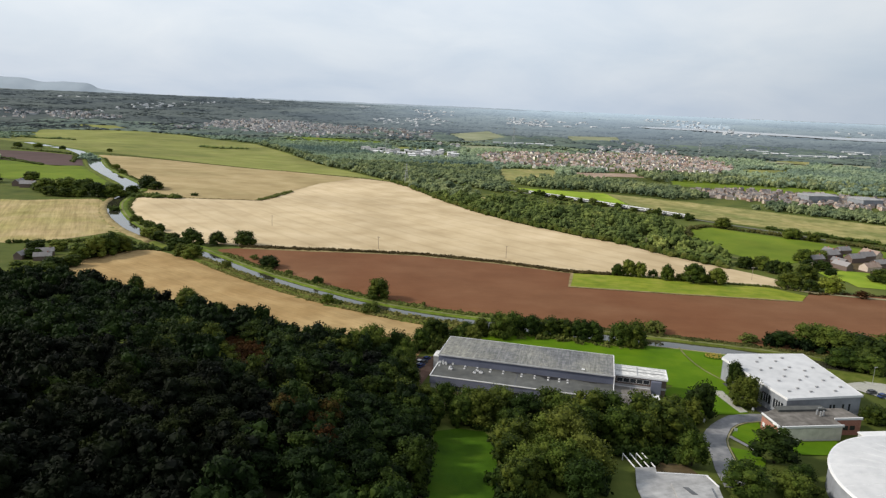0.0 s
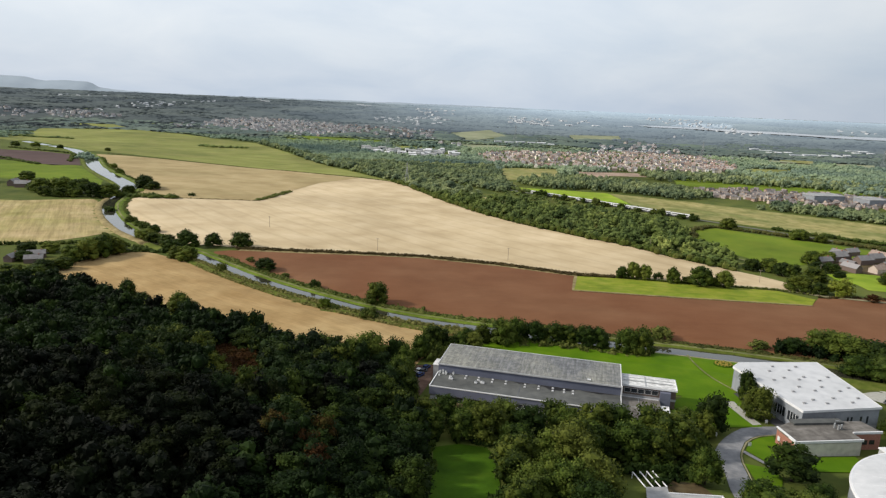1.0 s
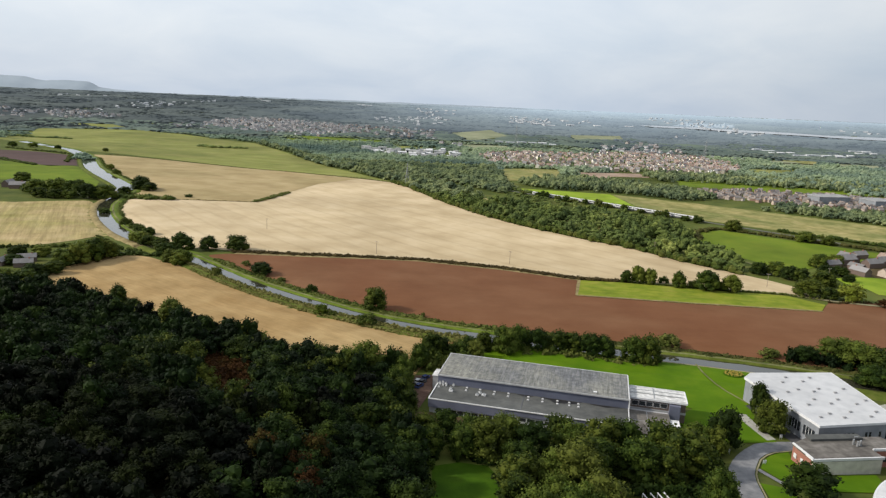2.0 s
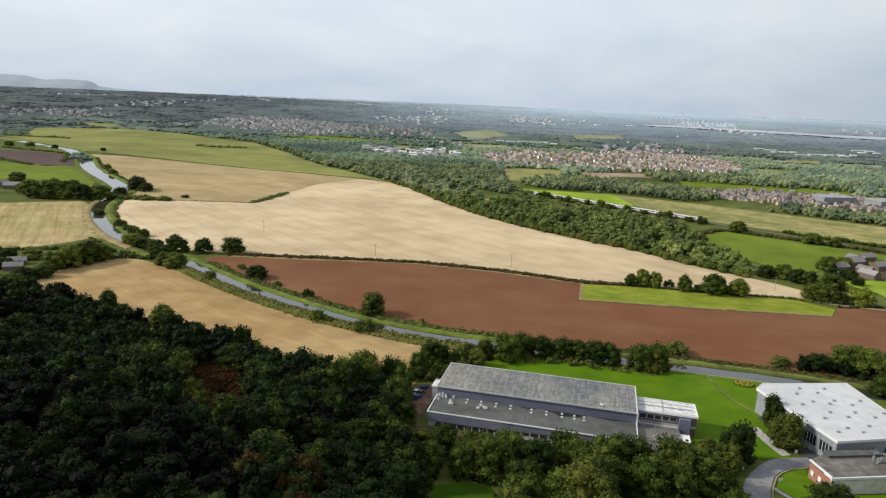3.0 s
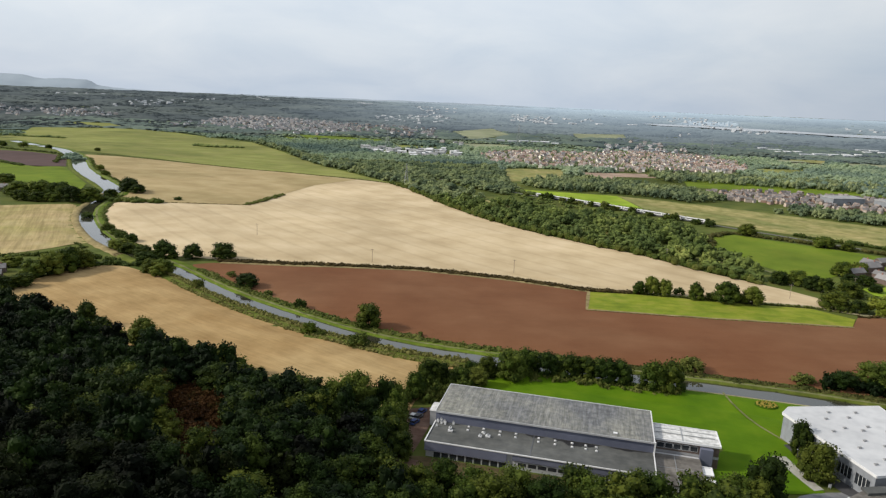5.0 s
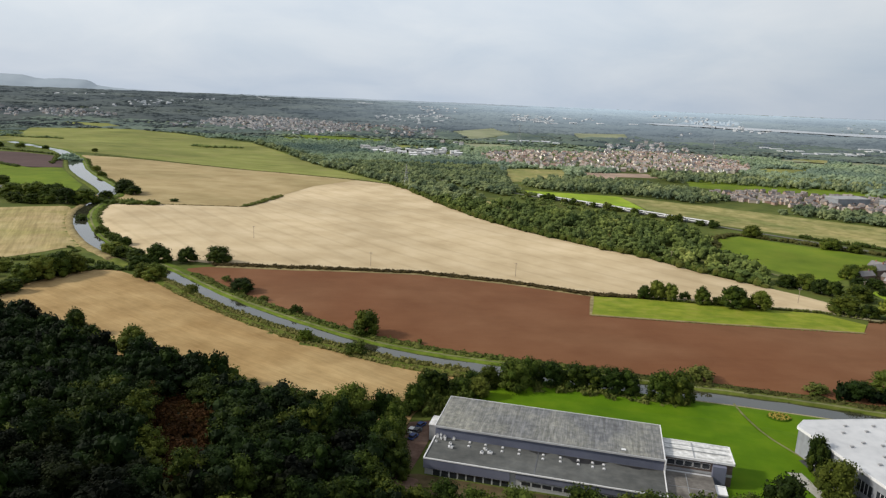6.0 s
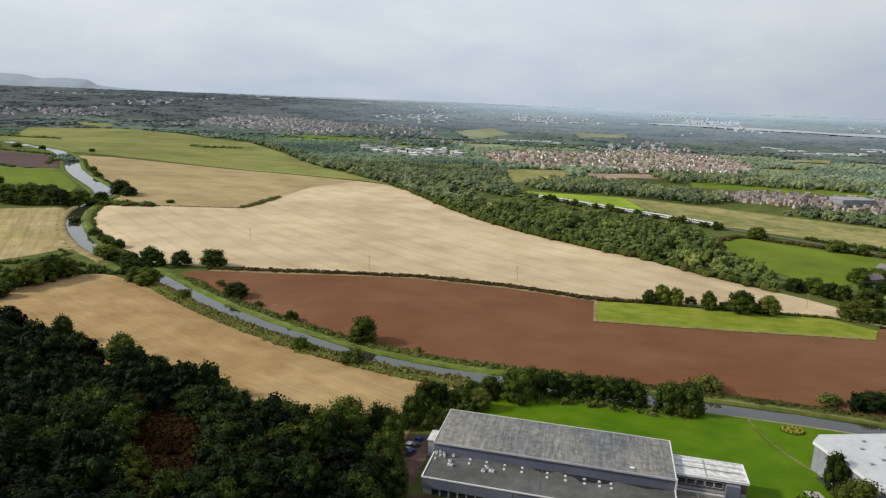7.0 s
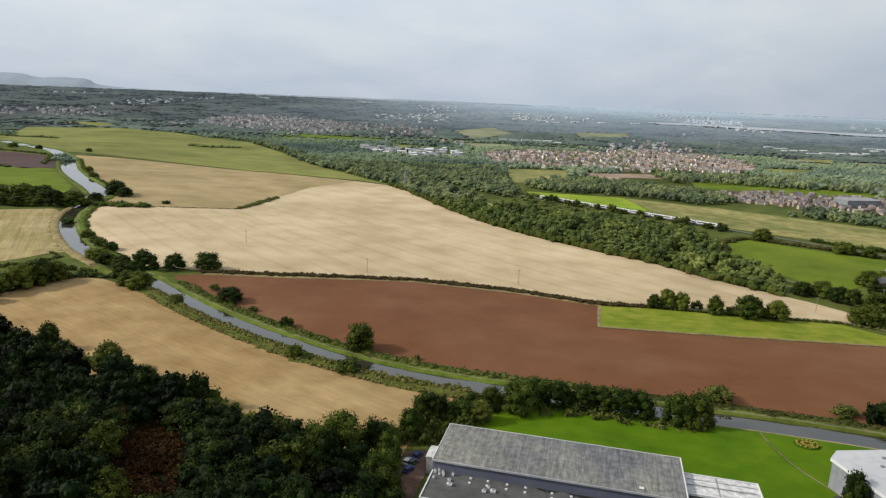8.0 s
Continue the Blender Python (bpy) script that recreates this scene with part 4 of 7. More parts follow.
drape("path", [(99.2, 284), (100.0, 284), (99.9, 276), (100.3, 270), (101.0, 264), (102.4, 258), (104.3, 253), (106.5, 247.5), (108.8, 238), (108.0, 238), (105.8, 247.2), (103.5, 252.6), (101.6, 257.6), (100.2, 263.8), (99.5, 270), (99.1, 276)], M_TOWPATH, "thin pale footpath crossing the lawn", "path", 0.3, wobble=0.05, floor=0.45)
drape("gravel_strip", [(97.4, 237.2), (101.6, 237.2), (103.0, 221.5), (103.6, 218.4), (100.4, 217.4), (99.6, 222)], M_GRAVEL, "pale gravel strip along the lawn", "path", 0.3, wobble=0.4)
drape("pavement", [(-15, 256), (-8.5, 258), (-6.5, 252), (-10.5, 232), (-12.5, 222), (10, 210), (9, 203), (-18, 214), (-17, 240)], M_YARD, "reddish worn brick paving beside the grey hall", "pavement", 0.24, wobble=0.3)
drape("pavement", [(-15, 222), (-10, 223.5), (57, 209.6), (56, 203), (20, 208), (-12, 214)], M_EARTH, "worn brown forecourt along the hall front", "pavement", 0.26, wobble=0.3)
drape("yard", [(152, 250), (190, 268), (215, 250), (170, 230)], M_GRAVEL, "pale concrete yard beside the white-roofed hall", "pavement", 0.24)
drape("farm_track", [(105, 435.5), (150, 429), (200, 425), (222, 412), (250, 405), (330, 396), (330, 392), (250, 401), (220, 408), (198, 421.5), (150, 426), (105, 433)], M_PATH, "pale rutted farm track behind the grass strip", "path", 0.4)
drape("farmyard", [(268, 500), (300, 540), (340, 520), (300, 480)], M_EARTH, "brown earth farmyard between the barns", "pavement", 0.24)

drape("grass_ride", [(x + k * 4.0, y + k * 4.5) for k, row in ((-1, [(-40, 880), (19, 801), (37, 772), (116, 655), (140, 620), (164, 567), (205, 512)]), (1, [(205, 512), (164, 567), (140, 620), (116, 655), (37, 772), (19, 801), (-40, 880)])) for x, y in row], M_TAN, "pale grass ride between rows of trees", "grass")


# ---- railway and train ----
RAIL = ((-60, 1010), (70, 866), (224.5, 718), (350, 595), (520, 428))
for (ax, ay), (bx, by) in zip(RAIL, RAIL[1:]):
    nx, ny = (by - ay) / math.hypot(bx - ax, by - ay) * 2.6, -(bx - ax) / math.hypot(bx - ax, by - ay) * 2.6
    drape("railway_bed", [(ax - nx, ay - ny), (bx - nx, by - ny), (bx + nx, by + ny), (ax + nx, ay + ny)], M_BALLAST, "grey ballast bed of the railway line", "railway", 0.5, wobble=0.1)


def carriage(first, x, y, ang):
    z = land(x, y) + 0.6
    ob = thing("train_carriage", pose(x, y, z, 0, 0, ang), "white railway carriage with a dark window band", "train", "carriages of the train")
    nose = 1.6 if first else 0.0
    bm = boxes((-11.2, 11.2 - nose, -1.35, 1.35, 0.9, 3.7))
    bmesh.ops.bevel(bm, geom=[e for e in bm.edges if abs(e.verts[0].co.x - e.verts[1].co.x) > 5], offset=0.35, segments=2, affect="EDGES")
    if first:
        for v in box(bm, 11.2 - nose, 11.6, -1.3, 1.3, 0.9, 3.5).verts:
            if v.co.x > 11.5:
                v.co.z = 0.9 + (v.co.z - 0.9) * 0.5
    shell = part("body", bm, M_WHITE, ob)
    part("window_band", boxes((-10.4, 9.6 - nose, -1.37, 1.37, 2.2, 3.0)), M_GLASS, shell, "dark tinted window band")
    part("underframe", boxes((-10.5, 10.5, -1.1, 1.1, 0.35, 0.9)), M_FELT, ob)
    for sx in (-8, 8):
        part("bogie", boxes((sx - 1.6, sx + 1.6, -1.2, 1.2, 0.0, 0.5)), M_FELT, ob)


d = Vector((224.5 - 70, 718 - 866)).normalized()
for k in range(9):
    p = Vector((238, 705)) - d * (23.4 * k + 12)
    carriage(k == 0, p.x, p.y, math.degrees(math.atan2(d.y, d.x)))


# ---- the long grey hall ----
def windows(parent, x0, x1, z0, z1, y, n, facing=-1, gap=0.35):
    w = (x1 - x0) / n
    for k in range(n):
        a, b = x0 + k * w + gap / 2, x0 + (k + 1) * w - gap / 2
        win = part("window", boxes((a - 0.08, b + 0.08, y - 0.06, y + 0.06, z0 - 0.08, z0), (a - 0.08, b + 0.08, y - 0.06, y + 0.06, z1, z1 + 0.08), (a - 0.08, a, y - 0.06, y + 0.06, z0, z1), (b, b + 0.08, y - 0.06, y + 0.06, z0, z1)), M_WHITE, parent)
        part("pane", boxes((a, b, y - 0.03, y + 0.03, z0, z1)), M_GLASS, win)


def end_windows(parent, y0, y1, z0, z1, x, n, gap=0.5):
    w = (y1 - y0) / n
    for k in range(n):
        a, b = y0 + k * w + gap / 2, y0 + (k + 1) * w - gap / 2
        win = part("window", boxes((x - 0.06, x + 0.06, a - 0.08, b + 0.08, z0 - 0.1, z0), (x - 0.06, x + 0.06, a - 0.08, b + 0.08, z1, z1 + 0.1)), M_WHITE, parent)
        part("pane", boxes((x - 0.04, x + 0.04, a, b, z0, z1)), M_GLASS, win)


HALL_Z = 0.6
hall = thing("laboratory_hall", pose(-8.5, 223.9, HALL_Z, 0, 0, -11.5), "long grey flat-roofed industrial hall in two steps", "building")
LOW, HIGH, L, MID, DEEP = 5.9, 9.25, 64.4, 13.2, 34.0
part("low_wall", boxes((0.3, L - 0.3, 0.5, MID, -1.5, LOW - 0.25)), M_GREY, hall, "light grey panelled front wall")
part("brick_plinth", boxes((0.2, 26, 0.42, 0.5, -1.5, 0.9)), M_BRICK, hall, "red brick plinth")
part("fascia", prism([(0, 0), (24, 0), (24, 0.9), (0, 0.9)], LOW - 2.9, LOW - 0.02), M_CLAD, hall, "deep blue-grey fascia")
part("fascia", prism([(25.6, 0.15), (L, 0.15), (L, 0.9), (25.6, 0.9)], LOW - 2.0, LOW - 0.02), M_CLAD, hall, "blue-grey fascia")
part("low_roof", boxes((0, L, 0.0, MID, LOW - 0.25, LOW)), M_LOWROOF, hall, "grey felted flat roof with ponding stains")
part("parapet", boxes((-0.1, L + 0.1, -0.12, 0.14, LOW - 0.1, LOW + 0.24), (-0.12, 0.2, 0.14, MID, LOW - 0.1, LOW + 0.24)), M_WHITE, hall, "pale roof edge trim")
part("gutter_edge", boxes((L - 0.02, L + 0.25, -0.15, DEEP + 0.1, LOW - 0.4, LOW + 0.26)), M_WHITE, hall, "white end trim")
part("high_wall", boxes((0, L, MID, DEEP - 0.1, -1.5, HIGH - 0.3)), M_CLAD, hall, "blue-grey ribbed clerestory wall")
bm = bmesh.new()
for k in range(107):
    box(bm, 0.3 + k * 0.6, 0.42 + k * 0.6, MID - 0.025, MID, LOW + 0.05, HIGH - 0.35)
part("cladding_ribs", bm, M_CLAD, hall)
part("high_roof", boxes((-0.1, L + 0.1, MID - 0.35, DEEP + 0.1, HIGH - 0.3, HIGH)), M_ROOF, hall, "streaked weathered grey roof sheeting")
bm = bmesh.new()
for k in range(43):
    box(bm, 0.7 + k * 1.5, 0.80 + k * 1.5, MID - 0.2, DEEP - 0.1, HIGH, HIGH + 0.025)
part("roof_seams", bm, M_ROOF, hall)
part("roof_trim", boxes((-0.15, L + 0.15, DEEP + 0.06, DEEP + 0.2, HIGH - 0.35, HIGH + 0.12), (-0.2, -0.04, MID - 0.3, DEEP, HIGH - 0.35, HIGH + 0.14), (L - 0.08, L + 0.22, MID - 0.3, DEEP, HIGH - 0.35, HIGH + 0.14)), M_WHITE, hall, "thin white roof edging")
part("roof_trim", boxes((-0.1, L + 0.1, MID - 0.42, MID - 0.2, HIGH - 0.42, HIGH + 0.1)), M_GREY, hall, "grey eaves trim")
part("corner_pipe", boxes((L + 0.05, L + 0.45, MID - 0.5, MID - 0.1, -1.0, HIGH + 0.2)), M_WHITE, hall, "white corner downpipe")
windows(hall, 2.5, 24, 0.9, 2.7, 0.46, 9)
windows(hall, 27, 63.6, 2.2, 3.4, 0.46, 13)
part("side_lobby", boxes((-3.8, 0.0, 21, 27, -1.5, 5.0)), M_GREY, hall, "pale grey lean-to at the hall's end")
part("side_lobby_roof", boxes((-4.0, 0.0, 20.8, 27.2, 5.0, 5.25)), M_STAINED_LIGHT, hall, "stained pale lean-to roof")


def roof_light(u, v, base, r=0.40):
    ob = thing("roof_light", hall.matrix_world @ pose(u, v, base), "small pale domed roof light on grey felt", "roof light", "domed roof lights on the hall")
    part("kerb", boxes((-r, r, -r, r, 0, 0.18)), M_GREY, ob)
    bm = bmesh.new()
    bmesh.ops.create_uvsphere(bm, u_segments=10, v_segments=5, radius=r * 0.92)
    for vert in list(bm.verts):
        if vert.co.z < -0.05:
            bm.verts.remove(vert)
        else:
            vert.co.z = 0.18 + vert.co.z * 0.6
    part("dome", bm, M_WHITE, ob, "pale acrylic dome")


for u, v in ((10.6, 12.2), (15.2, 12.2), (20.2, 12.1), (25.0, 12.1), (31.8, 11.5), (36.6, 11.5), (41.5, 11.5), (45.4, 11.4), (48.4, 11.3)):
    roof_light(u, v, LOW)
    roof_light(u + 0.1, v - 2.2, LOW)


def roof_unit(u, v, base, sx, sy, sz):
    ob = thing("roof_fan", hall.matrix_world @ pose(u, v, base), "white roof-mounted extractor unit", "roof vent", "roof vents on the hall")
    part("housing", boxes((-sx, sx, -sy, sy, 0.12, sz)), M_WHITE, ob)
    part("curb", boxes((-sx * 0.8, sx * 0.8, -sy * 0.8, sy * 0.8, 0, 0.12)), M_FELT, ob)
    bm = bmesh.new()
    bmesh.ops.create_cone(bm, cap_ends=True, segments=10, radius1=min(sx, sy) * 0.6, radius2=min(sx, sy) * 0.7, depth=0.35, matrix=Matrix.Translation((0, 0, sz + 0.17)))
    part("cowl", bm, M_STEEL, ob)


for u, v, sx, sy, sz in ((0.9, 12.4, .35, .35, .9), (1.9, 12.7, .3, .3, 1.1), (3.0, 12.5, .35, .3, .8), (3.4, 11.4, .3, .35, 1.0), (2.2, 11.6, .3, .3, .7), (5.4, 9.6, .45, .4, .5), (5.9, 7.6, .7, .45, .6), (5.8, 12.3, .3, .3, .8), (1.2, 9.6, .3, .3, .6), (15.0, 7.2, .5, .5, .5), (17.2, 7.8, .7, .5, .6), (15.8, 9.2, .35, .35, .5)):
    roof_unit(u, v, LOW, sx, sy, sz)

annex = thing("annex", pose(-8.5, 223.9, HALL_Z, 0, 0, -11.5) @ pose(64.9, 20.0, 0), "two-storey annex with a stained white flat roof", "building")
part("wall", boxes((0, 18.3, 0, 9.2, -2, 7.1)), M_ANNEX, annex, "brown-grey brick wall")
part("wall_band", boxes((-0.02, 18.36, -0.06, 9.26, 3.2, 4.0)), M_GREY, annex, "pale band between the storeys")
part("roof", boxes((-0.3, 18.6, -0.4, 9.5, 7.1, 7.45)), M_STAINED_LIGHT, annex, "mottled white roof membrane")
part("roof_edge", boxes((-0.35, 18.7, -0.5, -0.2, 7.0, 7.65), (-0.35, 18.7, 9.3, 9.6, 7.0, 7.65), (18.4, 18.75, -0.2, 9.3, 7.0, 7.65)), M_WHITE, annex)
part("roof_pipe", boxes((0.5, 17.5, 4.0, 4.2, 7.45, 7.65), (0.5, 17.5, 6.8, 6.95, 7.45, 7.6), (8, 8.2, 0, 9, 7.45, 7.62)), M_STEEL, annex)
windows(annex, 0.8, 12.5, 4.8, 6.3, -0.04, 5)
end_windows(annex, 0.6, 8.7, 4.5, 6.2, 18.36, 3)
end_windows(annex, 0.6, 8.7, 1.0, 2.8, 18.36, 3)
part("stair_tower", boxes((13.0, 16.5, -1.6, 0.0, -2, 6.6)), M_CLAD, annex, "dark grey stair enclosure")
link = thing("link_block", pose(-8.5, 223.9, HALL_Z, 0, 0, -11.5) @ pose(64.9, 0, 0), "single-storey flat-roofed block between hall and annex", "building")
part("wall", boxes((0, 12.6, 0.2, 18.2, -2, 4.0)), M_GREY, link)
part("roof", boxes((-0.0, 12.8, 0.0, 16.7, 4.0, 4.3)), M_BROWNROOF, link, "dark weathered felt roof")
part("roof_joint", boxes((5.6, 5.75, 0, 16.6, 4.3, 4.36), (0.5, 12, 9.0, 9.12, 4.3, 4.36)), M_STEEL, link)
for v in (2.0, 9.0):
    part("porch", boxes((12.9, 15.5, v, v + 4.2, -2, 3.6)), M_GREY, link, "pale grey porch")
    part("porch_roof", boxes((12.8, 15.7, v - 0.2, v + 0.1, 3.6, 4.0), (12.8, 15.7, v + 4.1, v + 4.4, 3.6, 4.0), (15.4, 15.7, v + 0.1, v + 4.1, 3.6, 4.0), (12.8, 15.4, v + 0.1, v + 4.1, 3.6, 3.75)), M_WHITE, link)

# ---- the white-roofed hall ----
wz = 1.6
white = thing("sports_hall", pose(0, 0, wz), "pale grey hall with a broad white roof", "building")
WP = [(114.0, 213.8), (142.4, 220.0), (140.6, 258.8), (109.5, 254.5), (105.6, 250.0)]
part("wall", prism(WP, -2, 6.9), M_PANEL, white, "blue-grey clad wall")
cx, cy = 123.5, 237
over = [(cx + (x - cx) * 1.02, cy + (y - cy) * 1.02) for x, y in WP]
part("roof", prism(over, 6.9, 7.5), M_WHITEROOF, white, "broad clean white roof")
front = (Vector(WP[1]) - Vector(WP[0])).normalized()
side = (Vector(WP[4]) - Vector(WP[0])).normalized()


def wall_strip(name, start, along, s0, s1, z0, z1, mat, label="", deep=0.06, parent=white):
    """A flat piece set on a wall that runs from start in the direction along."""
    p, q = Vector(start) + along * s0, Vector(start) + along * s1
    n = Vector((along.y, -along.x)) * deep
    return part(name, prism([(p + n).to_tuple(), (q + n).to_tuple(), (q - n).to_tuple(), (p - n).to_tuple()], z0, z1), mat, parent, label)


for s0 in (9.0, 10.6, 12.2, 17.0, 18.4, 22.0, 24.5):
    win = wall_strip("window", WP[0], front, s0, s0 + 0.75, 1.6, 4.2, M_GLASS, "narrow dark window")
wall_strip("window", WP[0], front, 0.6, 4.6, 0.2, 3.4, M_GLASS, "wide dark corner window")
wall_strip("base_course", WP[0], front, 5.0, 29, -1.0, 0.7, M_GREY, "pale base course")
for s0 in (1.5, 8, 14.5):
    win = wall_strip("window", WP[0], side, s0, s0 + 5, 1.4, 4.6, M_GLASS, "wide dark window")
    for k in (1.25, 2.5, 3.75):
        wall_strip("mullion", WP[0], side, s0 + k - 0.06, s0 + k + 0.06, 1.4, 4.6, M_WHITE, deep=0.1, parent=win)
for s0 in (27.5, 30.5):
    wall_strip("door", WP[0], side, s0, s0 + 1.6, -0.6, 2.2, M_GLASS, "dark glazed side door")
for a, b in zip(WP, WP[1:] + WP[:1]):
    d = (Vector(b) - Vector(a)).normalized()
    wall_strip("eaves_trim", (Vector(a) - Vector((cx, cy))) * 1.021 + Vector((cx, cy)), d, 0, (Vector(b) - Vector(a)).length * 1.021, 6.75, 7.56, M_WHITE, deep=0.10)
deepways = Vector((-0.06, 1))
vent_rng = random.Random(12)
for k in range(22):
    i, j = k % 6, k // 6
    p = Vector(WP[0]) + front * (3.4 + i * 4.3 + (j % 2) * 1.7 + vent_rng.uniform(-0.7, 0.7)) + deepways * (4.5 + j * 9.4 + (i % 2) * 3.2 - i * 0.3 + vent_rng.uniform(-0.8, 0.8))
    ob = thing("roof_vent", pose(p.x, p.y, wz + 7.5, 0, 0, 12), "small grey vent on the white roof", "roof vent", "vents on the white roof")
    part("upstand", boxes((-0.5, 0.5, -0.22, 0.22, 0, 0.35)), M_GREY, ob)
    part("cap", boxes((-0.6, 0.6, -0.3, 0.3, 0.35, 0.46)), M_GREYROOF, ob)

# ---- the brick block, round tank house and court ----
bz = 2.6
brick = thing("brick_building", pose(-2.2, -0.2, bz), "low red-brick building with flat grey roofs", "building")
BP = [(105.4, 195.6), (127, 199.3), (126.4, 203), (136.2, 204.6), (133.5, 212), (110, 208.6), (104, 204.6)]
part("wall", prism(BP, -2, 4.2), M_BRICK, brick, "red brick wall")
part("white_band", prism([(105.3, 195.3), (127.2, 199.1), (127.1, 199.4), (105.2, 195.6)], -1.0, 3.7), M_CREAM, brick, "cream painted front wall")
part("roof_edge", prism([(105.0, 195.0), (127.6, 198.8), (127.5, 199.2), (104.9, 195.4)], 4.0, 4.75), M_WHITE, brick, "white roof edging")
c = Vector((119, 204))
part("roof", prism([((Vector(p) - c) * 1.03 + c).to_tuple() for p in BP], 4.2, 4.6), M_BROWNROOF, brick, "stained brown-grey flat roof")
part("upper_roof", prism([(110, 206.5), (127, 209.2), (126.5, 212), (109.8, 209.6)], 4.6, 5.3), M_LOWROOF, brick, "raised grey roof strip")
part("parapet", prism([(103.6, 204.5), (105.0, 195.2), (105.5, 195.4), (104.1, 204.7)], 4.3, 5.0), M_WHITE, brick)
part("parapet", prism([(126.6, 202.9), (136.5, 204.4), (136.5, 204.9), (126.5, 203.3)], 4.3, 5.0), M_WHITE, brick)
for p in ((123, 205), (124.2, 205.6), (122.4, 206.2)):
    bm = bmesh.new()
    bmesh.ops.create_cone(bm, cap_ends=True, segments=10, radius1=0.35, radius2=0.3, depth=1.6, matrix=Matrix.Translation((*p, 5.4)))
    part("flue", bm, M_STEEL, brick, "steel roof flue")
for s in (0.15, 0.5, 0.8):
    p = Vector((104, 204.6)).lerp(Vector((105.4, 195.6)), s)
    part("window", boxes((p.x - 0.1, p.x + 0.05, p.y - 0.9, p.y + 0.9, 0.8, 2.2)), M_WHITE, brick, "white-framed window")
for s in (0.2, 0.45, 0.7):
    p = Vector((126.4, 203)).lerp(Vector((136.2, 204.6)), s)
    part("window", boxes((p.x - 0.8, p.x + 0.8, p.y - 0.2, p.y + 0.1, 0.8, 2.2)), M_GLASS, brick)

TR = 30.0
tank = thing("round_hall", pose(130, 153, 4.6), "large round building with a white shallow dome", "building")
bm = bmesh.new()
bmesh.ops.create_cone(bm, cap_ends=True, segments=96, radius1=TR, radius2=TR, depth=10, matrix=Matrix.Translation((0, 0, 1.8)))
part("drum_wall", bm, M_PANEL, tank, "pale grey curved wall")
bm = bmesh.new()
bmesh.ops.create_cone(bm, cap_ends=True, segments=96, radius1=TR + 0.5, radius2=TR + 0.35, depth=0.6, matrix=Matrix.Translation((0, 0, 7.1)))
part("roof_rim", bm, M_WHITE, tank)
bm = bmesh.new()
rings = [[bm.verts.new((r * TR * math.cos(2 * math.pi * i / 96), r * TR * math.sin(2 * math.pi * i / 96), z)) for i in range(96)] for r, z in ((1.0, 7.4), (0.9, 8.0), (0.75, 8.7), (0.5, 9.5), (0.25, 9.95), (0.03, 10.1))]
for a, b in zip(rings, rings[1:]):
    for i in range(96):
        bm.faces.new((a[i], a[(i + 1) % 96], b[(i + 1) % 96], b[i]))
bm.faces.new(rings[-1])
part("roof_dome", bm, M_WHITEROOF, tank, "smooth white shallow dome")
bm = bmesh.new()
for k in range(32):
    a = 2 * math.pi * k / 32
    for (r0, z0), (r1, z1) in zip(((1.0, 7.42), (0.75, 8.72), (0.5, 9.52)), ((0.75, 8.72), (0.5, 9.52), (0.25, 9.97))):
        beam(bm, (r0 * TR * math.cos(a), r0 * TR * math.sin(a), z0), (r1 * TR * math.cos(a), r1 * TR * math.sin(a), z1), 0.07)
part("roof_seams", bm, M_WHITE, tank)
store = thing("flat_store", pose(134, 190, 3.2, 0, 0, 9), "small white flat-roofed block beside the round hall", "building")
part("wall", boxes((-8, 8, -3, 3, -2, 5.0)), M_GREY, store)
part("roof", boxes((-8.2, 8.2, -3.2, 3.2, 5.0, 5.35)), M_WHITE, store)

court = thing("court_building", pose(-3.6, -3.5, 3.6), "white-roofed courtyard building among trees", "building")
CP = [(54.0, 167.6), (59.6, 168.2), (59.2, 165.1), (72.6, 164.9), (73.6, 159.6), (71, 140), (52, 140), (52, 158)]
part("wall", prism([((x - 63) * 0.985 + 63, (y - 155) * 0.985 + 155) for x, y in CP], -2, 4.1), M_GREY, court)
part("roof", prism(CP, 4.1, 4.45), M_GREYROOF, court, "smooth pale roof")
part("roof_edge", prism([(59.0, 165.3), (72.7, 165.1), (72.7, 164.8), (59.0, 165.0)], 4.0, 4.7), M_WHITE, court)
part("roof_edge", prism([(72.5, 165.1), (73.8, 159.6), (73.5, 159.5), (72.2, 164.9)], 4.0, 4.7), M_WHITE, court)
part("roof_box", prism([(61.2, 159.4), (71, 159), (70.5, 151), (61, 151)], 4.45, 5.1), M_GREYROOF, court)
part("roof_hatch", prism([(63.6, 157.6), (65.0, 157.4), (66.4, 154.4), (65.0, 154.4)], 5.1, 5.25), M_FELT, court)
perg = thing("pergola", pose(-3.6, -3.5, 3.6), "open white timber pergola over a courtyard", "pergola")
for s in (0, 0.36, 0.70, 1):
    a, b = Vector((52.4, 175.2)).lerp(Vector((58.0, 176.1)), s), Vector((54.0, 167.9)).lerp(Vector((59.7, 168.5)), s)
    bm = bmesh.new()
    beam(bm, (a.x, a.y, 4.2), (b.x, b.y, 4.2), 0.24)
    part("beam", bm, M_WHITE, perg)
    bm = bmesh.new()
    beam(bm, (a.x, a.y, -2), (a.x, a.y, 4.1), 0.2)
    part("post", bm, M_WHITE, perg)
drape("court_garden", [(56.4, 172), (67, 172), (69, 164), (57, 165)], M_EARTH, "worn brown courtyard ground", "ground", 0.2, wobble=0.3)


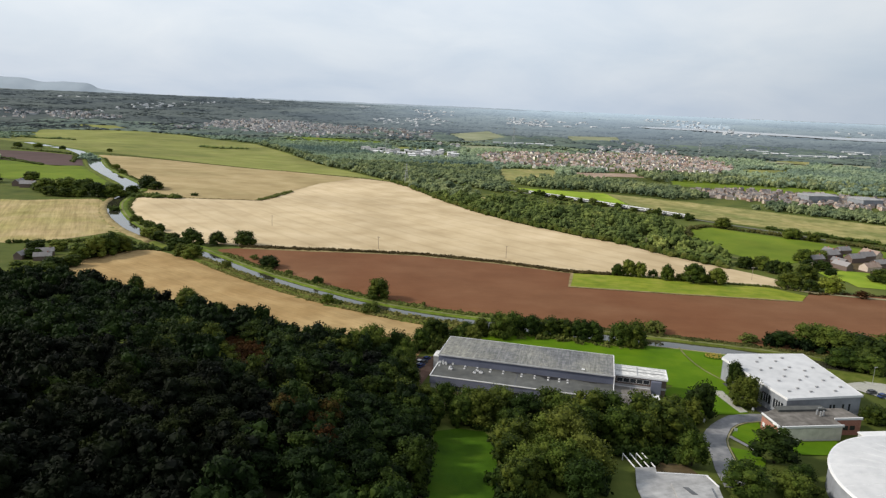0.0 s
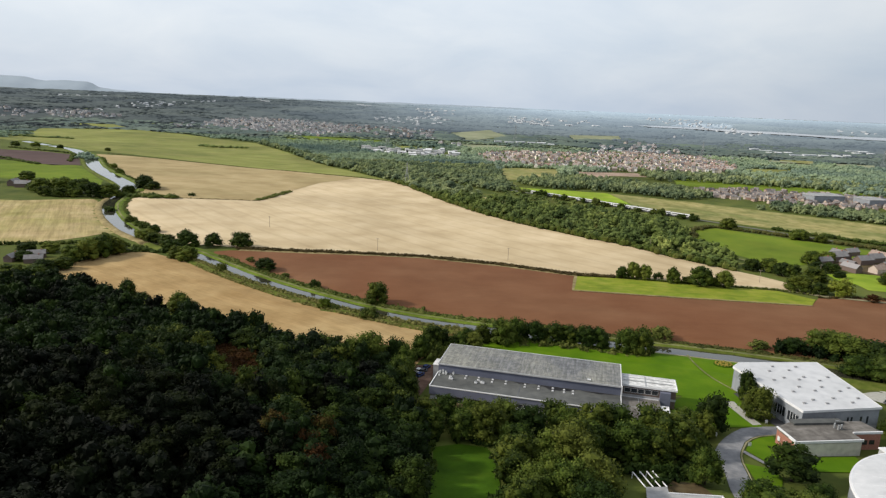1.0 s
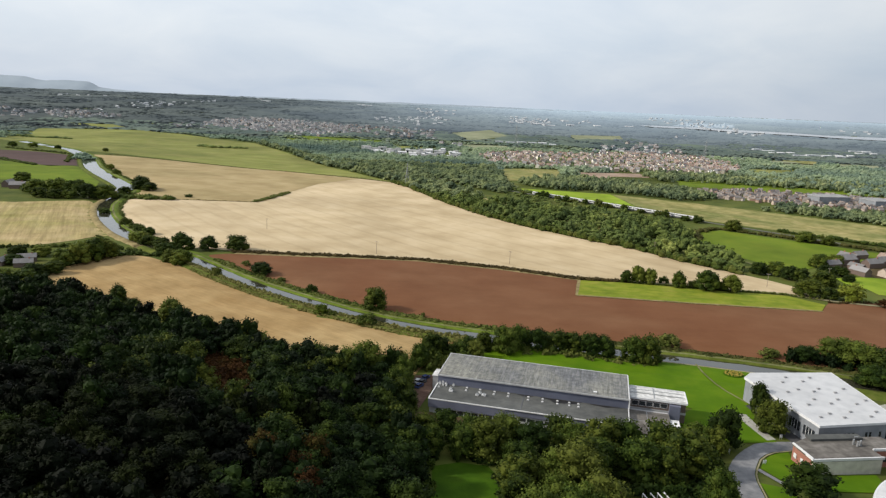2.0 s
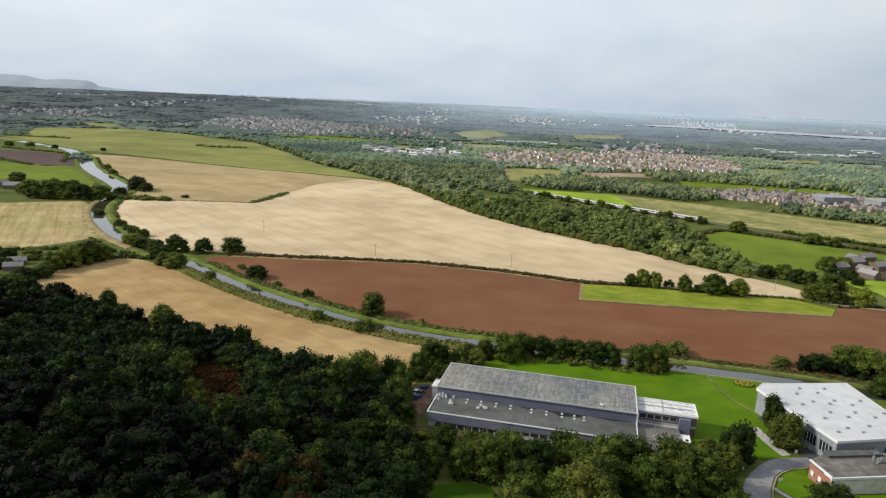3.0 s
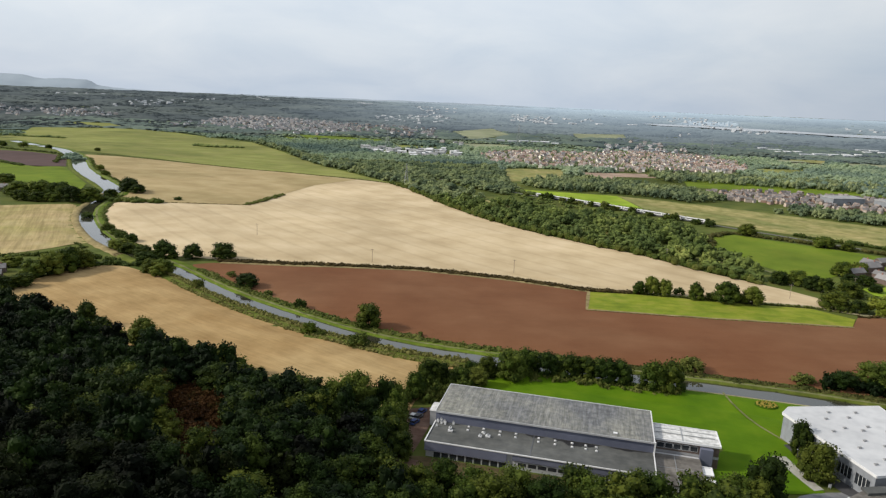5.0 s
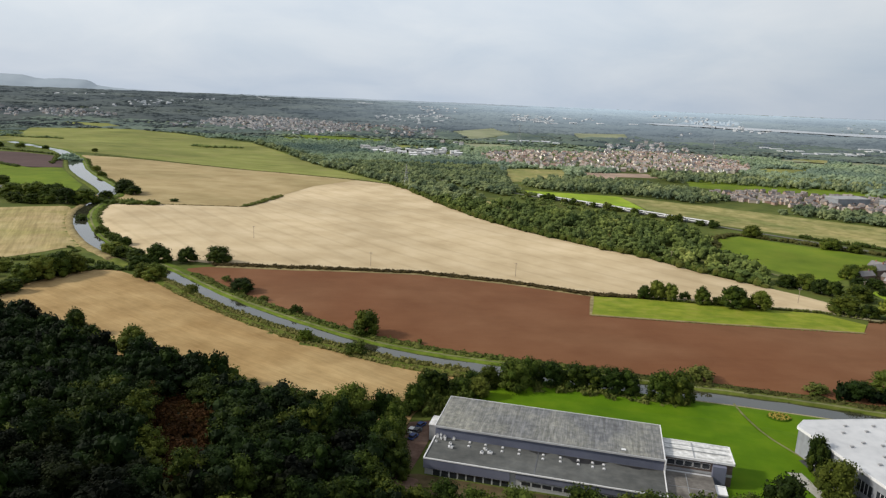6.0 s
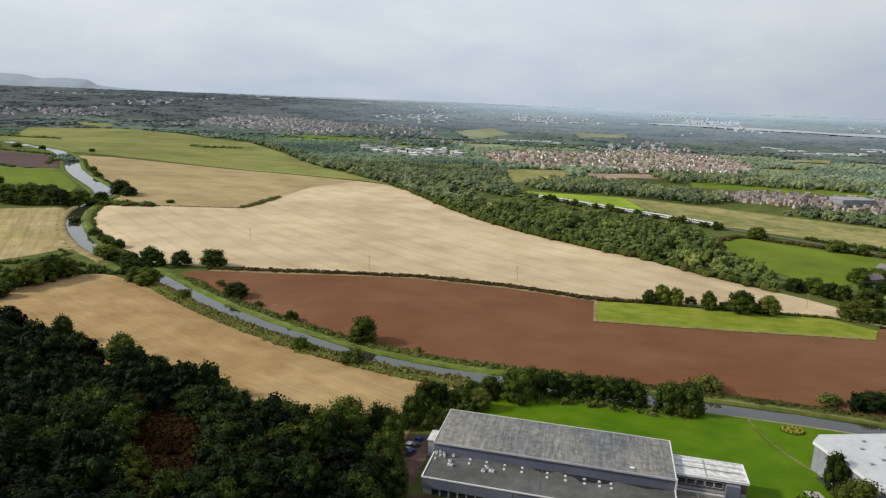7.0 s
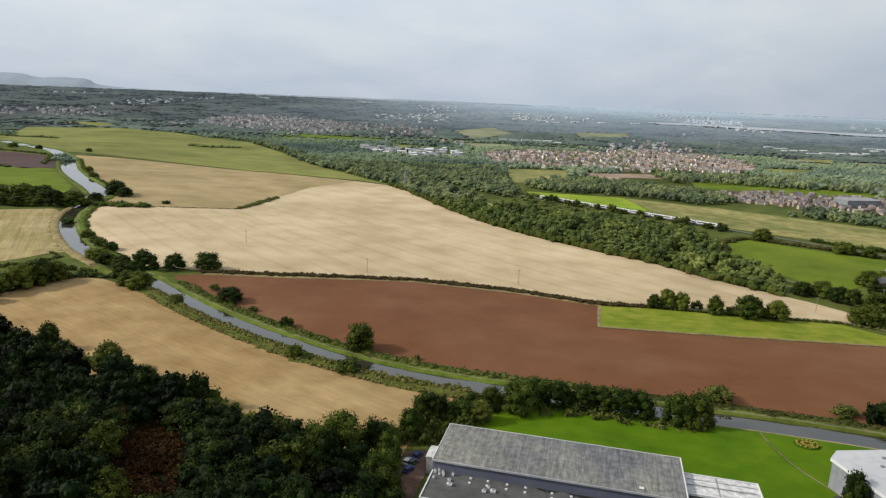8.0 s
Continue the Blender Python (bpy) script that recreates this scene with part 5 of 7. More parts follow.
# ---- trees, one by one ----
WOOD_EDGE = [(-162, 321, 4.6, 11), (-150, 311, 4.2, 8), (-129, 304, 5.8, 10.5), (-121, 299, 4.4, 8), (-86, 277, 5.4, 9.5), (-93, 281, 4.6, 8.5), (-108, 290, 4.4, 8), (-70, 265, 4.2, 7)]
HALL_WOOD = [(-32, 247, 7.0, 15.5), (-23, 250, 4.6, 13), (-38, 240, 5, 13.5), (-22, 206, 5, 12), (-50, 247, 4.8, 10.5), (-12, 186, 4.6, 10), (-21, 232, 4.6, 12)]
FIELD_TREES = [(-41.4, 339, 6.4, 11.5), (-115, 395, 6.6, 7.6), (-149, 454, 8.0, 9.5), (-167, 450, 6.4, 9.0)]
BRIDGE_TREES = [(-245, 508, 4.6, 5), (-226, 490, 5, 6), (-221, 466, 7.6, 8), (-212, 458, 6, 7), (-198, 450, 6.5, 8), (-184, 448, 8.2, 11.5), (-188, 432, 6.5, 8.5), (-169, 411, 6.8, 9.5), (-178, 416, 5.4, 8), (-216, 415, 6.6, 11), (-221, 407, 7.6, 13.5), (-225, 398, 7.4, 13), (-229, 388, 6.8, 11), (-226, 374, 6.4, 7), (-232, 366, 7, 7.5), (-240, 352, 8, 8), (-228, 352, 7, 8), (-256, 412, 6, 7), (-268, 408, 6, 7), (-240, 418, 5, 6), (-258, 390, 6, 6)]
STRIP_TREES = [(104, 430, 3.8, 8.5), (112, 432, 4.6, 11.5), (119, 430, 4.6, 10.5), (135, 424, 4.8, 10.5), (151, 420, 7.4, 13.5), (165, 419, 6.2, 11.5)]
EAST_TREES = [(212, 421, 8.5, 11.5), (223, 468, 6.4, 10), (218, 480, 7.2, 10), (207, 480, 6.2, 9), (228, 463, 6.4, 10), (264, 512, 7, 10.5), (239, 455, 8.6, 10.5), (256, 484, 6.4, 8.5), (268, 488, 6, 7), (264, 470, 4.4, 5), (222, 415, 5.4, 8), (280, 520, 7, 9), (290, 455, 8, 10), (256, 655, 9, 11), (303, 613, 9, 10), (318, 604, 6, 7)]
CANAL_TREES = [(-336, 712, 11, 12), (-322, 700, 8, 8), (-421, 826, 6, 5.5), (-455, 876, 6, 5.5), (-338, 642, 11, 12), (-350, 636, 9, 12), (-328, 660, 7, 9), (-372, 650, 12, 13), (-392, 655, 12, 13), (-410, 652, 11, 12), (-393, 630, 8, 8), (-378, 628, 7.5, 7.5), (-366, 632, 8, 7.5), (-424, 662, 8, 7), (-478, 735, 9, 8), (-500, 700, 11, 10), (-584, 1110, 5, 5), (-670, 1122, 6, 6), (-713, 1124, 8, 7), (-750, 1128, 8, 7)]
BACK_TREES = [(20.5, 288.5, 6.6, 13), (2, 279.6, 3.6, 6.5), (5.5, 287, 3.6, 7), (-6, 281, 3.8, 8), (-10, 277, 4.8, 11), (-14, 265, 4.2, 10.5), (27, 294, 5, 11), (35, 294, 5.3, 10.5), (43, 293, 5.3, 10), (50, 293, 5, 10), (57, 290, 5.4, 11), (63, 290, 5, 10), (74, 286, 5.8, 12), (80, 285, 5.9, 12.5)]
SITE_TREES = [(84, 211, 5.4, 13), (79, 205, 4.2, 9), (78.4, 159.5, 6.8, 8.6), (96, 166, 4.0, 6), (90, 158, 5, 7), (145.5, 216, 4.4, 6), (150, 214, 4.4, 6.5), (68.4, 172, 4.8, 11), (165, 300, 8.4, 10), (171, 292, 9, 11), (178, 287, 9, 11)]
SITE_TREES += [(181, 277, 9, 12), (166, 272, 7.8, 9), (173, 267, 7.5, 9), (150, 296, 5.6, 7), (190, 285, 9, 11), (200, 276, 9, 11), (-21, 254, 4.6, 11), (-18.5, 246, 4.2, 11), (-18.5, 237, 4.6, 11), (-17.5, 228, 4.6, 10.5), (-15.5, 220, 4.2, 9)]
FRONT_TREES = [(5, 197, 5.2, 10), (16, 198, 5.2, 11), (23, 193, 5.8, 11), (32, 203, 5.2, 10), (43, 197, 7, 12.5), (35, 196, 5.8, 10.5), (50, 200, 6, 11.5), (51, 185, 6.8, 12), (61, 197, 7, 12.5), (66, 191, 7.6, 13), (74, 206, 5.4, 9.5), (27, 172, 5.8, 11), (29, 153, 6.4, 12)]
FRONT_TREES += [(35, 179, 6.6, 13.5), (17, 171, 5.8, 10), (20, 152, 5.8, 10), (18, 182, 5, 9), (40, 186, 5.5, 10), (58, 184, 5.5, 10), (-8, 197, 4.6, 10), (-2, 201, 4.8, 10), (3, 189, 4.6, 9), (-6, 188, 4.4, 9.5), (16, 162, 4.8, 9), (17, 146, 5, 9), (26, 163, 5, 9), (70, 190, 5, 9), (33, 145, 6, 11)]
FRONT_WILLOWS = [(10, 190, 6.8, 12.5), (32, 171, 7.4, 14), (36, 158, 7, 12), (11.5, 290.5, 4.4, 8.5), (8, 279, 4.0, 7.5)]


def plant_all(rows, kinds, label, group, seed, taller=1.0):
    rng = random.Random(seed)
    for i, (x, y, r, h) in enumerate(rows):
        kinds[i % len(kinds)].plant(x, y, r, h * taller, label, group, turn=rng.uniform(0, 6.28))


plant_all(FIELD_TREES, DARK_OAKS, "dark round-crowned oak standing at the field edge", "field edge oaks", 1, 1.08)
plant_all(BRIDGE_TREES, FIELD_OAKS + DARK_OAKS, "dense green oak in the clump by the canal", "trees by the canal crossing", 2, 1.05)
plant_all(STRIP_TREES, FIELD_OAKS, "green hedgerow oak behind the grass strip", "hedgerow oaks behind the strip", 3, 1.0)
plant_all(EAST_TREES, DARK_OAKS + FIELD_OAKS[:1], "broad dark green tree near the farm", "trees near the farm", 4, 1.0)
plant_all(CANAL_TREES, DARK_OAKS + FIELD_OAKS, "bushy green tree near the canal bend", "trees at the canal bend", 5, 1.2)
plant_all(BACK_TREES, OAKS + DARK_OAKS, "leafy green tree between the hall and canal", "trees behind the hall", 6)
plant_all(SITE_TREES, DARK_OAKS + OAKS, "full green tree beside the site road", "trees round the site", 7)
WOODS[1].plant(94.6, 178.5, 7.6, 12.0, "very dark broad yew beside the site road", "trees round the site")
plant_all(FRONT_TREES, OAKS + DARK_OAKS, "dense green tree in front of the grey hall", "trees in front of the hall", 8)
WILLOWS[0].plant(104.6, 225.0, 5.6, 12.0, "broad olive-green tree against the white-roofed hall", "trees round the site")
DARK_OAKS[0].plant(106.0, 238.0, 3.4, 12.5, "slim dark tree against the white-roofed hall", "trees round the site")
FRESH_BUSH.plant(233.7, 414.5, 8.4, 10.4, "broad yellow-green tree beside the farm track", "trees near the farm")
RUSTS[0].plant(247.5, 402.5, 4.2, 5.2, "dark copper-leaved bush beside the farm track", "bushes near the farm", "bush", "bush")
FRESH_BUSH.plant(-66, 328, 4.0, 5.0, "yellow-green bush standing on the canal bank", "bushes along the canal", "bush", "bush")
plant_all(FRONT_WILLOWS, WILLOWS, "yellow-green feathery willow near the buildings", "willows near the buildings", 9)
for i, (x, y, r, h) in enumerate([(-79, 363, 3.4, 5.2), (-139, 387, 3.8, 6), (-60, 326, 2.6, 3.2), (-42, 316, 5, 5.4), (-17, 331, 1.4, 2.2), (95, 306, 5.2, 6), (136, 299, 4.4, 4), (-299, 567, 5, 4.5), (-259, 522, 5.2, 6), (-237, 499, 5, 6), (-130, 413, 3, 3), (-100, 382, 2.6, 2.6), (161, 426, 4.2, 5), (144, 425, 3.5, 5), (129, 434, 3.5, 4.5), (-271, 674, 4, 3)]):
    BUSHES[i % 2].plant(x, y, r, h, "rounded green bush along the canal or hedge", "bushes along the canal", "bush", "bush")

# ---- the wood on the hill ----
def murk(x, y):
    """True in the wood's darkest part: evergreens, with shade put into the leaf colour."""
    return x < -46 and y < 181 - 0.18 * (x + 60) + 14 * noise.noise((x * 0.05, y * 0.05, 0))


WOOD = [(-330, 332), (-240, 338), (-212, 338), (-188, 330), (-166, 316), (-149, 306), (-136, 302), (-119, 296), (-99, 284), (-84, 276), (-76, 268), (-64, 258), (-52, 251), (-40, 243), (-25, 243), (-21, 236), (-18, 210), (-10, 186), (-7, 103), (-330, 103)]
CLEARING = [(-98, 253), (-88, 262), (-73, 249), (-61, 220), (-58, 195), (-67, 192), (-81, 212), (-92, 236)]
rng = np.random.default_rng(21)
spots = [p for p in scatter(rng, WOOD, 7.0, [CLEARING]) if p[0] > -0.72 * p[1] - 32]
near = [p for p in spots if -110 < p[0] < -6 and 128 < p[1] < 262]
keep = set(int(i) for i in rng.permutation(len(near))[:140])
plain = []
for i, (x, y) in enumerate(near):
    if i not in keep:
        plain.append((x, y))
        continue
    murky = murk(x, y)
    pine = rng.random() < (0.16 if murky else 0.03) and inside(x + 8, y + 40, WOOD)
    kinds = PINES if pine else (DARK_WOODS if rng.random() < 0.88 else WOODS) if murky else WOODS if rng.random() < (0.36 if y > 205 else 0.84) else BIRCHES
    r, h = (rng.uniform(3.2, 4.6), rng.uniform(8, 11.5)) if pine else (rng.uniform(3.8, 6.2), rng.uniform(7.5, 13))
    kinds[i % len(kinds)].plant(x, y, r, h, "dark ragged pine in the hillside wood" if pine else "dark green broadleaf tree in the hillside wood", "trees of the hillside wood")
plain += [p for p in spots if not (-110 < p[0] < -6 and 128 < p[1] < 262)]
half = [p for p in plain if rng.random() < (0.16 if murk(*p) else 0.04) and inside(p[0] + 8, p[1] + 40, WOOD)]
rest = [p for p in plain if p not in set(half)]
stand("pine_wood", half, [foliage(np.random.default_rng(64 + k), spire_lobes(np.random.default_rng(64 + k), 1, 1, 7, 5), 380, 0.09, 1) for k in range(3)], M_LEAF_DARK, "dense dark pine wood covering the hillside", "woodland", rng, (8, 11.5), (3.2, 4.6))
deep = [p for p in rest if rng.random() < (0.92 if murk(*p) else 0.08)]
stand("dark_wood", deep, unit_crowns(68, 5, 13, 380, 0.092, 1, 0.78, (0.76, 1.10), 2.0), M_LEAF_DARK, "dense blackish-green evergreen wood on the hillside, shade painted into its leaves", "woodland", rng, (7.5, 13.5), (3.8, 6.2))
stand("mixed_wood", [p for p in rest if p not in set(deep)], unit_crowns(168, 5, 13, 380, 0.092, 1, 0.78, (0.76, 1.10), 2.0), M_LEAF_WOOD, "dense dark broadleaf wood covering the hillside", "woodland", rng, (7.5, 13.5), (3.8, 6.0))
scrub = unit_crowns(60, 3, 5, 60, 0.2, 1)
stand("bracken", scatter(rng, CLEARING, 2.6), scrub, M_BRACKEN, "rusty bracken and scrub in the wood's clearing", "undergrowth", rng, (1.0, 2.6), (1.4, 2.4))
stand("scrub", scatter(rng, [(-4, 150), (16, 150), (24, 186), (74, 212), (80, 196), (70, 180), (58, 168), (46, 174), (40, 150), (20, 140), (12, 120), (12, 148)], 4.2), scrub, M_LEAF_WOOD, "tangled undergrowth below the trees", "undergrowth", rng, (1.5, 4.0), (2.0, 3.6))
stand("scrub", scatter(rng, [(-20, 262), (-10, 290), (4, 290), (4, 268), (-6, 263), (-17, 258)], 3.4), scrub, M_HEDGE, "shrubs at the end of the hall", "undergrowth", rng, (2, 5), (1.8, 3.0))
stand("scrub", scatter(rng, [(12, 289), (84, 279), (86, 286), (14, 297)], 3.2), scrub, M_HEDGE, "low shrubs under the trees by the canal", "undergrowth", rng, (1.5, 4.0), (1.6, 3.0))
stand("scrub", scatter(rng, [(140, 296), (210, 270), (220, 282), (150, 305)], 4), scrub, M_LEAF_WOOD, "dark shrubs along the far canal bank", "undergrowth", rng, (2, 5), (2.4, 4.0))

stand("scrub", scatter(rng, [(-9, 110), (-9, 184), (-4, 186), (-5.5, 150), (-6.5, 110)], 2.6) + scatter(rng, [(12, 110), (15, 150), (11, 184), (-2, 186), (10, 188), (19, 150), (16, 110)], 2.6), scrub, M_LEAF_WOOD, "dark shrubs along both sides of the glade", "undergrowth", rng, (1.5, 3.5), (1.4, 2.4))
stand("scrub", scatter(rng, [(84, 150), (94, 150), (98, 160), (99, 170), (92, 172), (86, 164)], 3.6), scrub, M_HEDGE, "low shrubs between the road and round hall", "undergrowth", rng, (1.0, 2.6), (1.6, 2.8))
hedge([(-250, 341), (-216, 342), (-190, 332), (-166, 318), (-149, 308), (-136, 304), (-119, 298), (-99, 287), (-84, 280), (-76, 271), (-62, 260), (-48, 250)], 4.6, 6.0, M_LEAF_FIELD, "lighter green shrubs along the wood's edge", 56, gap=1.6, per=26)
stand("scrub", scatter(rng, [(-76, 247), (-66, 240), (-57, 212), (-55, 195), (-62, 205), (-70, 232)], 2.8), scrub, M_HEDGE, "olive shrubs at the side of the clearing", "undergrowth", rng, (1.2, 3.0), (1.4, 2.4))
plant_all(WOOD_EDGE, DARK_OAKS, "dark rounded oak on the edge of the wood", "oaks on the wood's edge", 10)
plant_all(HALL_WOOD, OAKS, "tall bright green tree at the wood's corner", "tall trees at the wood's corner", 11)

for x, y, r, h in ((-44, 158, 4.2, 11), (-36, 153, 4.6, 10), (-33, 162, 4.0, 11), (-31, 146, 4.2, 10), (-98, 252, 3.6, 8)):
    RUSTS[0].plant(x, y, r, h, "rust-brown turning tree in the wood", "turning trees in the wood")
for i, (x, y) in enumerate(((74, 853), (92, 836), (98, 830), (112, 818), (121, 806), (127, 801), (139, 790), (152, 776), (160, 770), (176, 754), (190, 742), (206, 724), (211, 719), (226, 704), (236, 694))):
    BUSHES[i % 2].plant(x, y, 4.5 + i % 3, 4.0 + (i * 7 % 5), "dark trackside tree below the railway", "trackside trees", "tree", "tree")

# ---- hedges ----
hedge([(-150, 446), (-109, 449.5), (-72, 455.5), (-28, 461.5), (30, 452), (74, 432.5), (105, 431)], 1.5, 4.6, M_HEDGE_BROWN, "dry brown-green hedge between stubble and plough", 31, gap=0.5)
hedge([(105, 431), (150, 424), (200, 420), (216, 412)], 1.3, 2.2, M_HEDGE, "trimmed green hedge behind the grass strip", 32)
hedge(canal_piece(11.2, -160, 60), 2.1, 4.2, M_HEDGE, "rough green hedge along the towpath", 33, gap=0.5)
hedge(canal_piece(10.8, 55, 330), 1.7, 4.4, M_HEDGE_DARK, "low green hedge along the towpath", 34, gap=0.55)
hedge(canal_piece(5.3, -300, 60), 0.6, 0.9, M_HEDGE_DARK, "dark sedge along the towpath's water edge", 61, gap=1.2, per=5)
hedge(canal_piece(5.9, 52, 330), 0.8, 1.2, M_HEDGE_DARK, "dark sedge along the far water's edge", 60, gap=0.9, per=6)
hedge(canal_piece(-5.9, -165, 6), 2.2, 2.8, M_REED, "tangled reeds and hedge along the canal", 35, gap=0.34, per=11)
hedge(canal_piece(-9.8, -165, 4), 1.3, 2.2, M_REED, "dry tangled hedge at the edge of the stubble", 54, gap=0.5)
hedge(canal_piece(-8.5, -330, -215), 0.7, 2.0, M_REED, "low dry reeds along the canal", 36, gap=2.2, per=6)
hedge(canal_piece(12.5, -330, -200), 1.5, 4.0, M_HEDGE, "rough hedge along the towpath", 37)
hedge(canal_piece(16, -540, -345), 1.8, 4.0, M_HEDGE, "rough hedge along the upper canal", 38, gap=2)
hedge([(-334, 654), (-318, 648), (-304, 646), (-278, 651)], 4.2, 8.0, M_HEDGE, "thick green hedge end beside the canal bend", 57, gap=1.2)
hedge([(-280, 652), (-240, 664), (-202, 678)], 0.8, 2.0, M_HEDGE_BROWN, "thin dry hedge crossing the stubble", 39, gap=1.6)
hedge([(-206, 678), (-200, 715), (-193, 764)], 2.0, 6.0, M_HEDGE, "short thick hedge end in the stubble", 40)
hedge([(-560, 1062), (-513, 1052), (-372, 1020), (-249, 983), (-137, 940), (-90, 908)], 0.9, 2.4, M_HEDGE_BROWN, "field hedge between stubble and pasture", 41, gap=2.6, per=6)
hedge([(-552, 876), (-640, 935), (-760, 985)], 2.5, 8.0, M_HEDGE, "dark hedge below the ploughed field", 42, gap=2.6)
hedge([(-540, 925), (-600, 1040), (-740, 1095)], 2.5, 6.0, M_HEDGE, "dark hedge beside the ploughed field", 43, gap=2.6)
hedge([(-206, 436), (-250, 440), (-300, 425)], 2.2, 3.0, M_HEDGE, "clipped dark hedge below the streaked stubble", 44)
hedge([(-250, 442), (-244, 466), (-256, 476)], 1.2, 2.4, M_HEDGE, "low hedge by the canal trees", 45)
hedge([(-238, 366), (-222, 415), (-205, 428), (-190, 430)], 2.6, 5.0, M_HEDGE, "dark hedge at the corner of the near field", 46)
hedge([(206, 600), (214, 634), (244, 660), (289, 630), (348, 588), (420, 528)], 3.0, 6.0, M_HEDGE_DARK, "thick hedge round the green meadow", 47, gap=2)
hedge([(300, 662), (365, 610), (470, 520)], 3.4, 7.0, M_HEDGE, "tall scrubby green trackside hedge", 48, gap=2.4)
hedge([(60, 900), (84, 868), (140, 806), (199, 766)], 3.0, 6.0, M_BELT, "scrubby trackside hedge beside the lime-green field", 49, gap=2.6)
hedge([(66.4, 386.6), (98, 384.6), (131, 382.6), (166, 382), (201, 381.6)], 0.45, 1.3, M_REED, "dry tufts along the edge of the grass strip", 59, gap=0.9, per=6)
hedge([(216, 404), (245, 411), (330, 402)], 1.4, 2.4, M_HEDGE_BROWN, "dry hedge beside the farm track", 50)
hedge([(-530, 1362), (-505, 1352), (-470, 1350), (-436, 1360)], 5, 13, M_BELT, "dark thicket standing in the pasture", 51, gap=3)
hedge([(-1000, 1460), (-880, 1400), (-800, 1385)], 4, 14, M_BELT, "dark hedge across the pasture", 52, gap=4)

# ---- tree belts and far woods ----
crowns = unit_crowns(80, 5, 7, 70, 0.15, 1, 0.86, (0.82, 1.06), 1.5)
small = unit_crowns(86, 5, 3, 18, 0.22, 1, 0.86, (0.8, 1.06))
BELT = [(-98, 918), (-64, 867), (-38, 805), (-15, 753), (22, 683), (47, 647), (70, 618), (91, 597), (110, 576), (128, 562), (145, 544), (159, 523), (173, 505), (186, 491), (198, 478), (205, 492), (204, 520), (199, 548), (197, 585), (205, 625), (184, 664), (128, 712), (74, 750), (32, 786), (-18, 882), (-62, 990), (-147, 1060), (-230, 1150), (-345, 1345), (-440, 1500), (-452, 1500), (-348, 1330), (-240, 1122), (-189, 1052), (-136, 980)]
TRACK = [(-50, 905), (10, 790), (60, 700), (100, 642), (129, 611), (158, 584), (190, 549), (213, 517), (228, 494)]
CORRIDOR = [[(x + k * 4.5, y + k * 5.0) for k, row in ((-1, TRACK), (1, TRACK[::-1])) for x, y in row]]
# The belt's farther trees take the leaf colour with haze painted in.
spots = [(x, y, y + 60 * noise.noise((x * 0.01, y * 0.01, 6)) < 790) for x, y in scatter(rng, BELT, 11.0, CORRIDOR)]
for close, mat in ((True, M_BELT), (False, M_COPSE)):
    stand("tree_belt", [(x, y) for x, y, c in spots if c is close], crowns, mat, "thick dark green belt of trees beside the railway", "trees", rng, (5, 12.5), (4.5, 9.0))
drape("farm_track", [(x - 1.2, y - 1.4) for x, y in TRACK[3:]] + [(x + 1.2, y + 1.4) for x, y in TRACK[:2:-1]], M_TOWPATH, "narrow pale track through the tree belt", "track", 0.3, wobble=0.2)
hedge([(-94, 912), (-67, 865), (-41, 803), (-18, 751), (19, 681), (44, 645), (67, 616), (88, 595), (107, 574), (125, 560), (142, 542), (156, 521), (170, 503), (183, 489), (195, 476)], 5.0, 7.0, M_HEDGE, "bushy edge of the tree belt along the stubble", 58, gap=2.3, per=16)
BELT_RIGHT = [(80, 956), (110, 1020), (182, 1060), (215, 1010), (290, 966), (330, 900), (300, 866), (262, 856), (232, 892), (190, 905), (80, 925)]
stand("tree_belt", scatter(rng, BELT_RIGHT, 11), crowns, M_COPSE, "dark green copse behind the lime-green field", "trees", rng, (8, 12), (5, 7.5))
BELT_UP = [(-150, 1070), (-55, 1010), (10, 905), (40, 850), (70, 870), (58, 985), (56, 1160), (40, 1235), (-60, 1262), (-110, 1255), (-215, 1360), (-285, 1530), (-400, 1600), (-540, 1590), (-440, 1510), (-340, 1360), (-235, 1160)]
# Both leaf colours here hold painted haze, more in the farther one.
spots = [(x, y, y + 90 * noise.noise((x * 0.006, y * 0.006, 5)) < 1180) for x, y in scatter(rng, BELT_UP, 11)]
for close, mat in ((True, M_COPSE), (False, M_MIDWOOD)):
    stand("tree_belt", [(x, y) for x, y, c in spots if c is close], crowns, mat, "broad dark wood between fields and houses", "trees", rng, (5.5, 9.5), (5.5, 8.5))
stand("trackside_scrub", scatter(rng, [(-20, 925), (60, 862), (150, 772), (214, 700), (206, 645), (150, 682), (90, 765), (30, 905)], 13), small, M_BELT, "low green scrub between the trees and railway", "undergrowth", rng, (2, 5), (3, 6))
BELT_EAST = [(345, 800), (420, 745), (560, 640), (620, 660), (520, 770), (430, 815), (390, 838)]
stand("tree_belt", scatter(rng, BELT_EAST, 10), crowns, M_COPSE, "line of dark trees below the brick houses", "trees", rng, (6, 10), (5, 7.5))
BELT_SCHOOL = [(300, 1050), (330, 1090), (470, 1062), (640, 1020), (680, 1100), (520, 1180), (300, 1190)]
stand("tree_belt", scatter(rng, BELT_SCHOOL, 14), small, M_COPSE, "dark trees behind the playing field", "trees", rng, (8, 12), (6, 9))

ESTATE = [(25, 1420), (97, 1540), (225, 1560), (390, 1680), (520, 1640), (573, 1504), (507, 1290), (352, 1205), (244, 1212), (122, 1215), (38, 1265)]
BRICK_ESTATE = [(318, 950), (345, 975), (408, 1000), (560, 965), (660, 900), (620, 800), (489, 835), (400, 850), (310, 905)]
